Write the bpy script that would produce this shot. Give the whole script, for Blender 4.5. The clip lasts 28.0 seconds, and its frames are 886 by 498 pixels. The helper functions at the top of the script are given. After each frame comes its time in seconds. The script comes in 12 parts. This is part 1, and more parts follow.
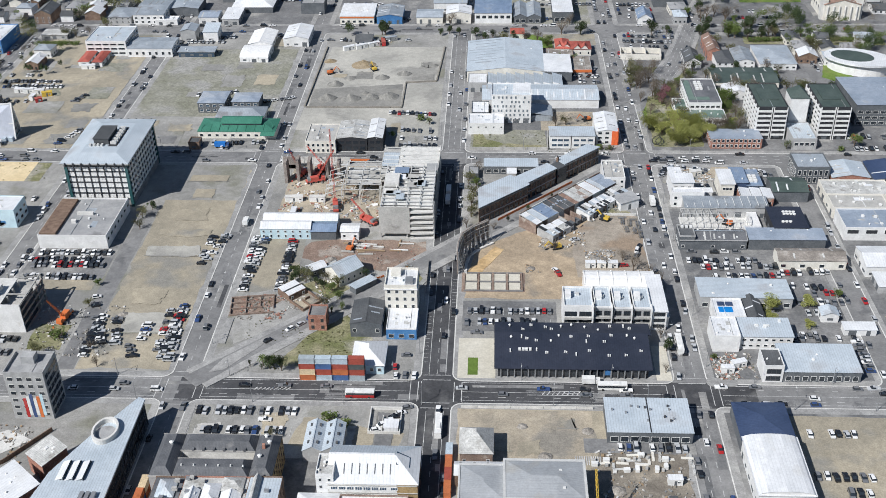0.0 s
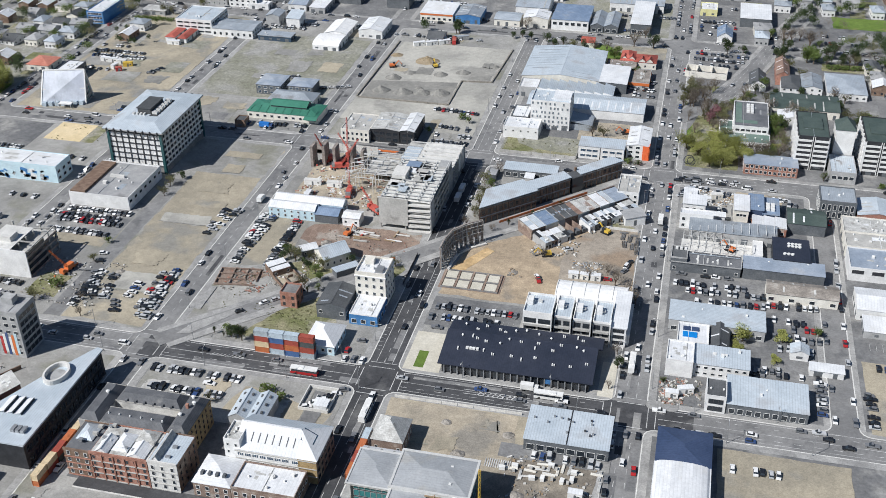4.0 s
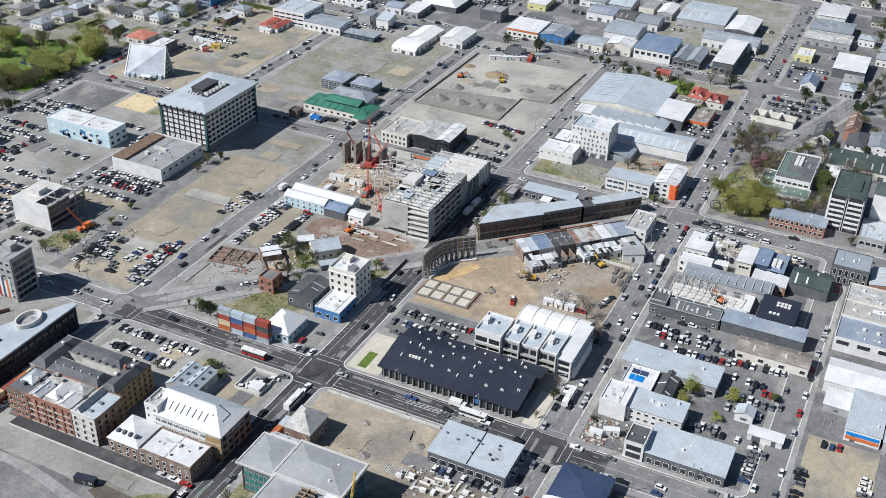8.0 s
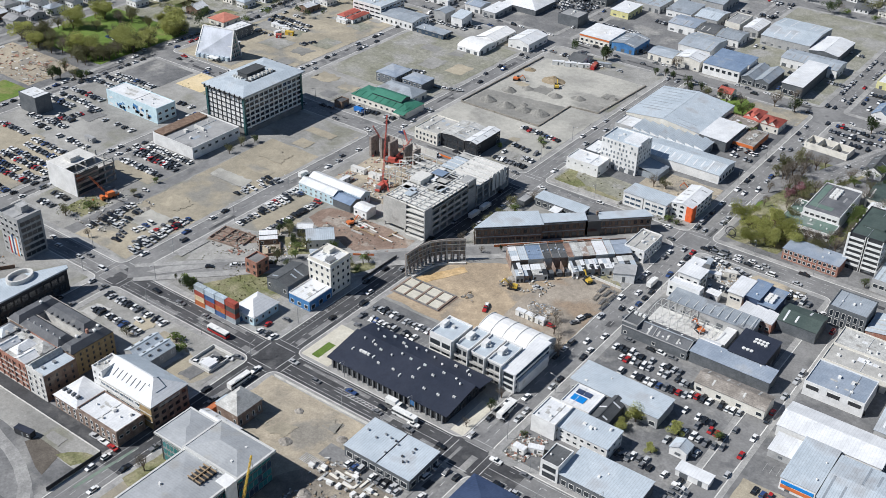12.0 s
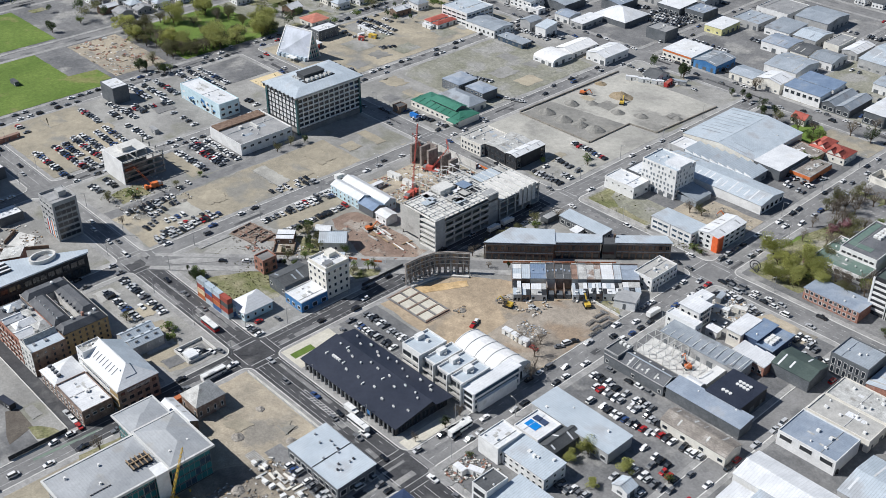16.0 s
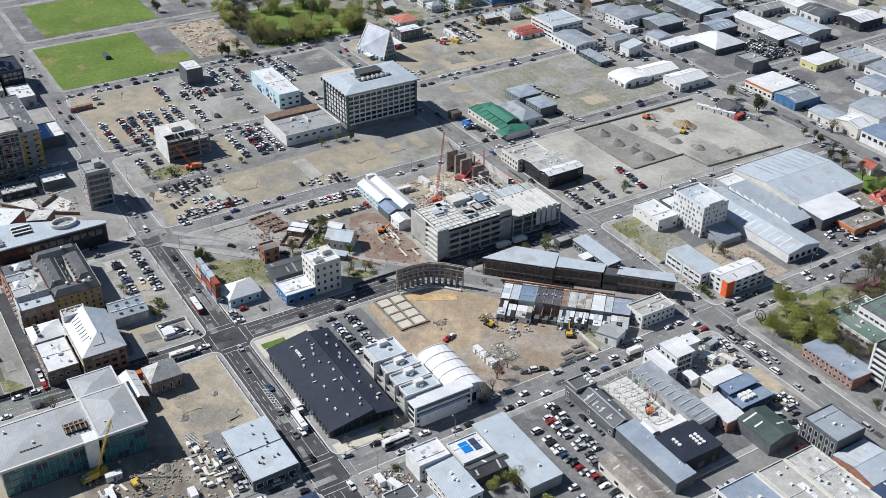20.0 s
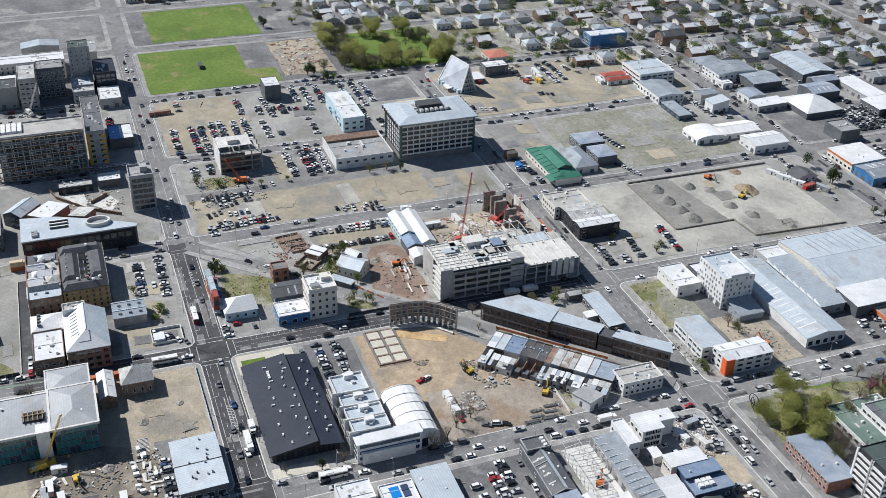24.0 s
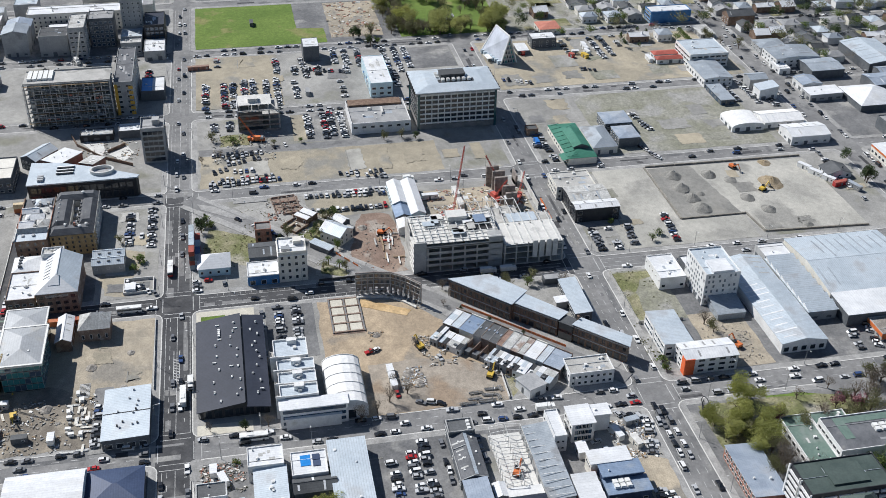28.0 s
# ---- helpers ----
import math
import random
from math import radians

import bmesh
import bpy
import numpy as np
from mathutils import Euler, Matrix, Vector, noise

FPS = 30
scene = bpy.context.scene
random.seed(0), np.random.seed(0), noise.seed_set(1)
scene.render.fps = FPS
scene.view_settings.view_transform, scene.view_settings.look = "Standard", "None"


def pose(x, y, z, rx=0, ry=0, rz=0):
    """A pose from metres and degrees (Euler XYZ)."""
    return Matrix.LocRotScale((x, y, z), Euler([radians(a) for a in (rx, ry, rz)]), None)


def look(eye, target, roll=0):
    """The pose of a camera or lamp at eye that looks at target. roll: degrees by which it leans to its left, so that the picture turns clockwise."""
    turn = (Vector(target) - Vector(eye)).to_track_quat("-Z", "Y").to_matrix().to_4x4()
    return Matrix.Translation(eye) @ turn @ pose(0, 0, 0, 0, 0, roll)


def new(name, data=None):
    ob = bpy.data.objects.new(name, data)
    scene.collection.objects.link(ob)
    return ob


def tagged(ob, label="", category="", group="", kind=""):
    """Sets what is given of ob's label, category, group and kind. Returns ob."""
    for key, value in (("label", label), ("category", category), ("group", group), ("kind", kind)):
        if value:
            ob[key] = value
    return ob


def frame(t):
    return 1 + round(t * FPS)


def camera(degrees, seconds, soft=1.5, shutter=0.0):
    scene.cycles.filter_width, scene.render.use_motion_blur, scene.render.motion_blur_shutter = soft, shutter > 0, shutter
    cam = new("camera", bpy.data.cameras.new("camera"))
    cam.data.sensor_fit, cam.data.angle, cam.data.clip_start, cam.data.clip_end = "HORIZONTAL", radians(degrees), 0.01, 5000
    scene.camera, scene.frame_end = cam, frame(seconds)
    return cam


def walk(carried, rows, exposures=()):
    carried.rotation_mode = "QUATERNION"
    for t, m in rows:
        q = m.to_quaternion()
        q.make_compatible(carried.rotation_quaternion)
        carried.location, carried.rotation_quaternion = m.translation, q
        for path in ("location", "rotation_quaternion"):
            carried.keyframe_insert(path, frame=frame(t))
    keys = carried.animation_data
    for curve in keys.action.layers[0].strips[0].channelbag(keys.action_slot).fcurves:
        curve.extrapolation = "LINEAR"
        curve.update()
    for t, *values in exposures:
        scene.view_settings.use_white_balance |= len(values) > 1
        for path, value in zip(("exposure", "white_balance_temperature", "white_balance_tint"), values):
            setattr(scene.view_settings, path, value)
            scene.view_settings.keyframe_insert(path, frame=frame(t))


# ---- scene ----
cam = camera(44.9, 28.0, 0.7)
PATH = [
    (0, (7.755, -0.172, 266.675), (7.666, 1.52, 265.615), -1.1),
    (0.5, (17.634, -0.614, 267.261), (17.501, 1.086, 266.217), -1.5),
    (1, (28.482, -1.406, 266.183), (28.304, 0.294, 265.144), -1.0),
    (1.5, (39.144, -0.954, 265.809), (38.929, 0.735, 264.759), -0.9),
    (2, (51.116, -0.731, 266.129), (50.859, 0.953, 265.08), -1.1),
    (2.5, (61.541, -0.43, 266.345), (61.245, 1.255, 265.309), -1.1),
    (3, (72.848, 0.607, 266.374), (72.513, 2.279, 265.329), -0.8),
    (3.5, (82.86, 1.539, 266.209), (82.488, 3.199, 265.159), -0.6),
    (5.5, (126.785, 10.424, 269.099), (126.25, 12.046, 268.057), -0.6),
    (6, (136.896, 12.523, 269.075), (136.313, 14.136, 268.046), 0.1),
    (6.5, (147.314, 15.769, 269.801), (146.697, 17.363, 268.764), 0.9),
    (7, (157.945, 19.531, 270.891), (157.299, 21.111, 269.848), 1.5),
    (7.5, (168.048, 23.086, 271.054), (167.368, 24.655, 270.016), 1.6),
    (8, (178.928, 27.357, 271.668), (178.205, 28.905, 270.629), 1.6),
    (8.5, (188.779, 31.758, 272.776), (188.021, 33.285, 271.731), 1.5),
    (9, (198.549, 36.765, 273.411), (197.762, 38.29, 272.384), 1.6),
    (9.5, (207.98, 41.744, 273.75), (207.169, 43.257, 272.725), 1.5),
    (10, (218.015, 46.773, 274.175), (217.18, 48.254, 273.121), 1.5),
    (10.5, (226.788, 52.763, 275.277), (225.917, 54.215, 274.212), 1.4),
    (11, (235.965, 59.201, 275.939), (235.046, 60.638, 274.894), 1.7),
    (11.5, (244.231, 64.932, 276.811), (243.277, 66.348, 275.77), 2.0),
    (12, (252.707, 71.358, 277.651), (251.717, 72.738, 276.596), 1.6),
    (12.5, (261.332, 78.082, 278.4), (260.297, 79.424, 277.339), 1.1),
    (14.5, (293.342, 107.291, 283.445), (292.175, 108.532, 282.398), -0.3),
    (15, (300.725, 115.373, 283.835), (299.537, 116.583, 282.776), 0.1),
    (15.5, (306.876, 122.153, 283.515), (305.667, 123.338, 282.45), 0.1),
    (16, (314.19, 130.188, 284.365), (312.946, 131.341, 283.303), -0.2),
    (16.5, (321.491, 138.511, 284.923), (320.207, 139.622, 283.866), -1.2),
    (17, (328.469, 146.368, 284.882), (327.161, 147.431, 283.807), -0.6),
    (17.5, (333.597, 153.75, 285.635), (332.27, 154.78, 284.551), -0.1),
    (18, (339.984, 163.194, 286.31), (338.617, 164.193, 285.246), -0.6),
    (18.5, (346.022, 172.3, 285.867), (344.627, 173.26, 284.802), -0.3),
    (19, (351.627, 181.756, 285.921), (350.225, 182.692, 284.847), 0.4),
    (19.5, (356.365, 190.509, 286.056), (354.946, 191.432, 284.992), 0.6),
    (20, (361.749, 200.076, 286.355), (360.308, 200.973, 285.297), 0.7),
    (20.5, (366.459, 209.224, 287.31), (364.999, 210.076, 286.242), 0.9),
    (21, (370.814, 218.534, 287.047), (369.335, 219.347, 285.976), 1.1),
    (21.5, (374.478, 227.778, 287.478), (372.976, 228.574, 286.424), 1.6),
    (23.5, (388.39, 267.673, 291.939), (386.802, 268.32, 290.908), 2.1),
    (24, (392.19, 278.056, 292.457), (390.585, 278.667, 291.433), 1.6),
    (24.5, (394.24, 288.203, 292.759), (392.637, 288.782, 291.713), 2.4),
    (25, (397.128, 298.664, 292.669), (395.524, 299.218, 291.611), 3.2),
    (25.5, (399.38, 307.953, 292.935), (397.776, 308.474, 291.861), 2.4),
    (26, (401.609, 318.876, 293.028), (399.997, 319.34, 291.94), 1.2),
    (26.5, (402.986, 328.843, 293.445), (401.36, 329.275, 292.363), 1.8),
    (27, (404.054, 339.388, 293.482), (402.41, 339.799, 292.42), 2.0),
    (27.5, (405.838, 348.828, 293.105), (404.185, 349.214, 292.047), 1.6),
    (28, (407.098, 359.131, 293.773), (405.453, 359.475, 292.69), 1.1),
]
walk(cam, [(t, look(eye, target, roll)) for t, eye, target, roll in PATH], [(0.0, 0.05, 6260, 10.0), (28.0, 0.09, 6260, 10.0)])

# ---- light ----
SUN_WAY = Vector((0.73, 0.70, -1.0))  # the way the sunlight travels
world = bpy.data.worlds.new("sky")
scene.world = world
world.use_nodes = True
wn = world.node_tree.nodes
sky = wn.new("ShaderNodeTexSky")
sky.sky_type = "NISHITA"
sky.sun_disc = False
sky.sun_elevation = radians(44.7)
sky.sun_rotation = math.atan2(-0.73, -0.70)
sky.altitude = 300
sky.air_density = 1.0
sky.dust_density = 0.5
sky.ozone_density = 2.2
world.node_tree.links.new(sky.outputs[0], wn["Background"].inputs["Color"])
wn["Background"].inputs["Strength"].default_value = 0.062
sun = new("sun", bpy.data.lights.new("sun", "SUN"))
sun.data.energy = 5.0
sun.data.angle = radians(0.55)
sun.data.color = (1.0, 0.965, 0.915)
sun.matrix_world = look((0, 0, 500), Vector((0, 0, 500)) + SUN_WAY)
scene.view_settings.exposure = 0.0

# ---- materials ----
MATS = {}


def surface(name, a, b, scale=0.12, fine=2.5, rough=0.85, metal=0.0, bump=0.25, grain=0.25, ribs=None, spec=0.3, vary=0.0, stain=None, stain_scale=0.05, stain_at=0.58, mottle=0.08):
    """A worn surface: two colours in broad patches, fine grain, optional ribs along x or y, optional stains."""
    m = bpy.data.materials.new(name)
    m.use_nodes = True
    nt = m.node_tree
    n, l = nt.nodes, nt.links
    bsdf = n["Principled BSDF"]
    bsdf.inputs["Roughness"].default_value = rough
    bsdf.inputs["Metallic"].default_value = metal
    bsdf.inputs["Specular IOR Level"].default_value = spec
    co = n.new("ShaderNodeTexCoord")
    big = n.new("ShaderNodeTexNoise")
    big.inputs["Scale"].default_value = scale
    big.inputs["Detail"].default_value = 6
    big.inputs["Roughness"].default_value = 0.62
    small = n.new("ShaderNodeTexNoise")
    small.inputs["Scale"].default_value = fine
    small.inputs["Detail"].default_value = 3
    info = n.new("ShaderNodeObjectInfo")
    shift = n.new("ShaderNodeVectorMath")
    shift.operation = "MULTIPLY_ADD"
    shift.inputs[1].default_value = (37.0, 91.0, 13.0)
    l.new(info.outputs["Random"], shift.inputs[0])
    l.new(co.outputs["Object"], shift.inputs[2])
    l.new(shift.outputs[0], big.inputs["Vector"])
    l.new(shift.outputs[0], small.inputs["Vector"])
    ramp = n.new("ShaderNodeValToRGB")
    ramp.color_ramp.elements[0].position, ramp.color_ramp.elements[1].position = 0.38, 0.64
    ramp.color_ramp.elements[0].color, ramp.color_ramp.elements[1].color = (*a, 1), (*b, 1)
    l.new(big.outputs["Fac"], ramp.inputs[0])
    colour = ramp.outputs[0]
    if stain:
        sn = n.new("ShaderNodeTexNoise")
        sn.inputs["Scale"].default_value = stain_scale
        sn.inputs["Detail"].default_value = 8
        l.new(shift.outputs[0], sn.inputs["Vector"])
        sr = n.new("ShaderNodeMapRange")
        sr.inputs["From Min"].default_value, sr.inputs["From Max"].default_value = stain_at, stain_at + 0.1
        l.new(sn.outputs["Fac"], sr.inputs["Value"])
        mix = n.new("ShaderNodeMix")
        mix.data_type = "RGBA"
        l.new(sr.outputs[0], mix.inputs["Factor"])
        l.new(colour, mix.inputs[6])
        mix.inputs[7].default_value = (*stain, 1)
        colour = mix.outputs[2]
    # fine grain as a value change
    gr = n.new("ShaderNodeMapRange")
    gr.inputs["From Min"].default_value, gr.inputs["From Max"].default_value = 0.3, 0.7
    gr.inputs["To Min"].default_value, gr.inputs["To Max"].default_value = 1 - grain, 1 + grain
    l.new(small.outputs["Fac"], gr.inputs["Value"])
    value = gr.outputs[0]
    height = small.outputs["Fac"]
    if mottle:  # blotches a few metres wide, broken up finely
        mo = n.new("ShaderNodeTexNoise")
        mo.inputs["Scale"].default_value = 0.33
        mo.inputs["Detail"].default_value = 8
        mo.inputs["Roughness"].default_value = 0.72
        l.new(shift.outputs[0], mo.inputs["Vector"])
        mr = n.new("ShaderNodeMapRange")
        mr.inputs["From Min"].default_value, mr.inputs["From Max"].default_value = 0.32, 0.68
        mr.inputs["To Min"].default_value, mr.inputs["To Max"].default_value = 1 - mottle, 1 + mottle
        l.new(mo.outputs["Fac"], mr.inputs["Value"])
        mm = n.new("ShaderNodeMath")
        mm.operation = "MULTIPLY"
        l.new(value, mm.inputs[0])
        l.new(mr.outputs[0], mm.inputs[1])
        value = mm.outputs[0]
    if ribs:
        wave = n.new("ShaderNodeTexWave")
        wave.bands_direction = ribs[0].upper()
        wave.inputs["Scale"].default_value = 0.314 / ribs[1]
        wave.inputs["Distortion"].default_value = 0.0
        l.new(co.outputs["Object"], wave.inputs["Vector"])
        wr = n.new("ShaderNodeMapRange")
        wr.inputs["From Min"].default_value, wr.inputs["From Max"].default_value = 0.0, 0.16
        wr.inputs["To Min"].default_value = 1 - ribs[2]
        l.new(wave.outputs["Fac"], wr.inputs["Value"])
        mu = n.new("ShaderNodeMath")
        mu.operation = "MULTIPLY"
        l.new(value, mu.inputs[0])
        l.new(wr.outputs[0], mu.inputs[1])
        value = mu.outputs[0]
        height = wave.outputs["Fac"]
    if vary:
        vr = n.new("ShaderNodeMapRange")
        vr.inputs["To Min"].default_value, vr.inputs["To Max"].default_value = 1 - vary, 1 + vary
        l.new(info.outputs["Random"], vr.inputs["Value"])
        mv = n.new("ShaderNodeMath")
        mv.operation = "MULTIPLY"
        l.new(value, mv.inputs[0])
        l.new(vr.outputs[0], mv.inputs[1])
        value = mv.outputs[0]
    scaled = n.new("ShaderNodeVectorMath")
    scaled.operation = "SCALE"
    l.new(colour, scaled.inputs[0])
    l.new(value, scaled.inputs["Scale"])
    l.new(scaled.outputs[0], bsdf.inputs["Base Color"])
    if bump:
        bp = n.new("ShaderNodeBump")
        bp.inputs["Strength"].default_value = bump
        bp.inputs["Distance"].default_value = 0.08
        l.new(height, bp.inputs["Height"])
        l.new(bp.outputs[0], bsdf.inputs["Normal"])
    MATS[name] = m
    return m


def plain(name, c, rough=0.5, metal=0.0, spec=0.5, coat=0.0):
    m = surface(name, tuple(v * 0.92 for v in c), tuple(min(1, v * 1.06) for v in c), 0.6, 6.0, rough, metal, 0.0, 0.05, spec=spec)
    m.node_tree.nodes["Principled BSDF"].inputs["Coat Weight"].default_value = coat
    return m


# ground
surface("mixed_ground", (0.165, 0.163, 0.15), (0.25, 0.245, 0.23), 0.012, 0.8, 0.95, bump=0.4, grain=0.3, stain=(0.10, 0.12, 0.055), stain_scale=0.02, stain_at=0.56, mottle=0.2)
surface("asphalt_dark", (0.055, 0.056, 0.06), (0.085, 0.086, 0.09), 0.06, 1.4, 0.9, bump=0.2, grain=0.14, stain=(0.12, 0.12, 0.12), stain_scale=0.09, stain_at=0.57, mottle=0.18)
surface("asphalt_grey", (0.18, 0.18, 0.18), (0.25, 0.248, 0.244), 0.05, 1.2, 0.9, bump=0.2, grain=0.1, stain=(0.145, 0.146, 0.148), stain_scale=0.11, stain_at=0.58, mottle=0.14)
surface("asphalt_lot", (0.135, 0.137, 0.14), (0.225, 0.224, 0.222), 0.035, 1.0, 0.92, bump=0.2, grain=0.15, stain=(0.30, 0.295, 0.28), stain_scale=0.05, stain_at=0.55, mottle=0.2)
surface("footpath", (0.26, 0.258, 0.252), (0.37, 0.365, 0.352), 0.09, 1.5, 0.9, bump=0.2, grain=0.15, mottle=0.2)
surface("gravel_grey", (0.235, 0.232, 0.22), (0.36, 0.353, 0.332), 0.03, 1.9, 0.95, bump=0.5, grain=0.14, stain=(0.215, 0.213, 0.175), stain_scale=0.035, stain_at=0.56, mottle=0.15)
surface("gravel_buff", (0.29, 0.262, 0.205), (0.41, 0.362, 0.275), 0.03, 1.9, 0.95, bump=0.5, grain=0.16, stain=(0.25, 0.24, 0.212), stain_scale=0.045, stain_at=0.54, mottle=0.14)
surface("dirt_buff", (0.30, 0.268, 0.215), (0.44, 0.38, 0.29), 0.05, 1.9, 0.95, bump=0.5, grain=0.18, stain=(0.25, 0.232, 0.2), stain_scale=0.06, stain_at=0.54, mottle=0.18)
surface("dirt_brown", (0.17, 0.15, 0.125), (0.28, 0.25, 0.205), 0.07, 1.9, 0.95, bump=0.5, grain=0.2, stain=(0.32, 0.28, 0.22), stain_scale=0.07, stain_at=0.55, mottle=0.25)
surface("dirt_orange", (0.46, 0.32, 0.165), (0.57, 0.42, 0.24), 0.07, 0.8, 0.95, bump=0.5, grain=0.18, stain=(0.38, 0.3, 0.21), stain_scale=0.08, stain_at=0.55, mottle=0.18)
surface("dirt_red", (0.21, 0.15, 0.12), (0.29, 0.22, 0.175), 0.08, 1.9, 0.95, bump=0.6, grain=0.25, stain=(0.34, 0.3, 0.26), stain_scale=0.1, stain_at=0.56, mottle=0.24)
surface("rough_grass", (0.15, 0.16, 0.07), (0.27, 0.25, 0.16), 0.09, 1.2, 0.95, bump=0.6, grain=0.3, stain=(0.31, 0.295, 0.24), stain_scale=0.07, stain_at=0.53, mottle=0.25)
surface("faded_grass", (0.215, 0.215, 0.165), (0.29, 0.285, 0.245), 0.05, 1.0, 0.95, bump=0.5, grain=0.22, stain=(0.31, 0.305, 0.285), stain_scale=0.04, stain_at=0.51, mottle=0.22)
surface("lawn", (0.10, 0.16, 0.03), (0.145, 0.21, 0.045), 0.03, 0.9, 0.95, bump=0.5, grain=0.14, stain=(0.21, 0.21, 0.08), stain_scale=0.05, stain_at=0.58, mottle=0.2)
surface("roof_slate_metal", (0.33, 0.345, 0.36), (0.42, 0.435, 0.45), 0.06, 1.4, 0.55, 0.1, 0.12, 0.08, ("y", 1.0, 0.10), stain=(0.36, 0.36, 0.35), stain_scale=0.1, stain_at=0.58)
surface("roof_weathered", (0.40, 0.40, 0.385), (0.56, 0.56, 0.54), 0.2, 1.6, 0.75, 0.0, 0.2, 0.14, ("y", 0.6, 0.2), stain=(0.30, 0.29, 0.27), stain_scale=0.25, stain_at=0.58, mottle=0.2)
surface("roof_slate", (0.10, 0.105, 0.115), (0.155, 0.16, 0.17), 0.15, 2.0, 0.75, 0.0, 0.2, 0.12, ("x", 0.5, 0.2), stain=(0.2, 0.2, 0.2), stain_scale=0.2, stain_at=0.6, vary=0.1)
surface("track_dark", (0.22, 0.205, 0.18), (0.29, 0.27, 0.235), 0.2, 2.0, 0.95, bump=0.3, grain=0.2)
surface("rubble", (0.20, 0.185, 0.165), (0.36, 0.335, 0.30), 0.8, 3.0, 0.95, bump=0.4, grain=0.35, mottle=0.3)
surface("gravel_pale", (0.35, 0.342, 0.31), (0.46, 0.445, 0.40), 0.03, 1.9, 0.95, bump=0.5, grain=0.13, stain=(0.29, 0.283, 0.26), stain_scale=0.045, stain_at=0.56, mottle=0.14)
surface("dirt_lot", (0.235, 0.208, 0.175), (0.36, 0.315, 0.26), 0.045, 1.9, 0.95, bump=0.5, grain=0.16, stain=(0.29, 0.225, 0.165), stain_scale=0.05, stain_at=0.52, mottle=0.2)
surface("heap_gravel", (0.18, 0.178, 0.165), (0.27, 0.262, 0.24), 0.3, 2.0, 0.95, bump=0.6, grain=0.2)
surface("gravel_wet", (0.205, 0.202, 0.188), (0.28, 0.272, 0.25), 0.05, 1.9, 0.95, bump=0.5, grain=0.15, stain=(0.27, 0.26, 0.235), stain_scale=0.06, stain_at=0.57, mottle=0.18)
surface("dirt_site", (0.33, 0.265, 0.19), (0.46, 0.365, 0.255), 0.05, 1.9, 0.95, bump=0.5, grain=0.18, stain=(0.27, 0.235, 0.19), stain_scale=0.06, stain_at=0.55, mottle=0.2)
surface("heap_brown", (0.24, 0.19, 0.12), (0.34, 0.28, 0.2), 0.3, 2.0, 0.95, bump=0.6, grain=0.25)
surface("sand", (0.62, 0.50, 0.30), (0.68, 0.56, 0.36), 0.05, 1.0, 0.95, bump=0.3, grain=0.1)
surface("paving_cream", (0.52, 0.49, 0.41), (0.60, 0.57, 0.49), 0.1, 1.2, 0.9, bump=0.2, grain=0.1)
surface("concrete", (0.36, 0.355, 0.335), (0.48, 0.47, 0.445), 0.12, 1.6, 0.85, bump=0.2, grain=0.12, stain=(0.27, 0.265, 0.25), stain_scale=0.15, stain_at=0.6)
surface("concrete_pale", (0.55, 0.545, 0.52), (0.66, 0.65, 0.62), 0.12, 1.6, 0.85, bump=0.15, grain=0.1, stain=(0.42, 0.415, 0.4), stain_scale=0.12, stain_at=0.6)
surface("concrete_dark", (0.16, 0.16, 0.16), (0.24, 0.235, 0.23), 0.15, 1.6, 0.85, bump=0.2, grain=0.15)
surface("white_line", (0.34, 0.34, 0.335), (0.62, 0.62, 0.61), 0.35, 3.0, 0.8, bump=0.05, grain=0.15, mottle=0.25)
surface("yellow_line", (0.62, 0.45, 0.05), (0.7, 0.52, 0.08), 0.5, 3.0, 0.8, bump=0.05, grain=0.12)
# walls
surface("wall_white", (0.64, 0.64, 0.63), (0.75, 0.75, 0.74), 0.15, 1.6, 0.8, bump=0.08, grain=0.06, stain=(0.58, 0.57, 0.54), stain_scale=0.14, stain_at=0.62)
surface("wall_cream", (0.64, 0.615, 0.55), (0.72, 0.695, 0.63), 0.15, 1.6, 0.8, bump=0.08, grain=0.07)
surface("wall_grey", (0.33, 0.335, 0.335), (0.42, 0.42, 0.415), 0.15, 1.6, 0.8, bump=0.1, grain=0.1, stain=(0.26, 0.26, 0.255), stain_scale=0.12, stain_at=0.6)
surface("wall_black", (0.028, 0.03, 0.034), (0.045, 0.047, 0.052), 0.2, 1.6, 0.6, bump=0.05, grain=0.12)
surface("wall_slate", (0.10, 0.11, 0.12), (0.14, 0.15, 0.16), 0.2, 1.6, 0.7, bump=0.05, grain=0.12)
surface("wall_paleblue", (0.46, 0.60, 0.66), (0.54, 0.68, 0.73), 0.2, 1.6, 0.8, bump=0.06, grain=0.06)
surface("wall_blue", (0.05, 0.16, 0.36), (0.08, 0.22, 0.44), 0.2, 1.6, 0.7, bump=0.05, grain=0.1)
surface("wall_navy", (0.045, 0.07, 0.13), (0.06, 0.09, 0.16), 0.15, 1.6, 0.7, bump=0.08, grain=0.06)
surface("wall_yellow", (0.62, 0.36, 0.05), (0.68, 0.42, 0.09), 0.3, 2.0, 0.8, bump=0.1, grain=0.15)
surface("wall_orange", (0.72, 0.13, 0.04), (0.78, 0.17, 0.06), 0.3, 2.0, 0.6, bump=0.03, grain=0.08)
surface("brick_red", (0.285, 0.135, 0.098), (0.385, 0.21, 0.16), 0.5, 4.0, 0.9, bump=0.3, grain=0.28, stain=(0.36, 0.3, 0.26), stain_scale=0.2, stain_at=0.6, mottle=0.2)
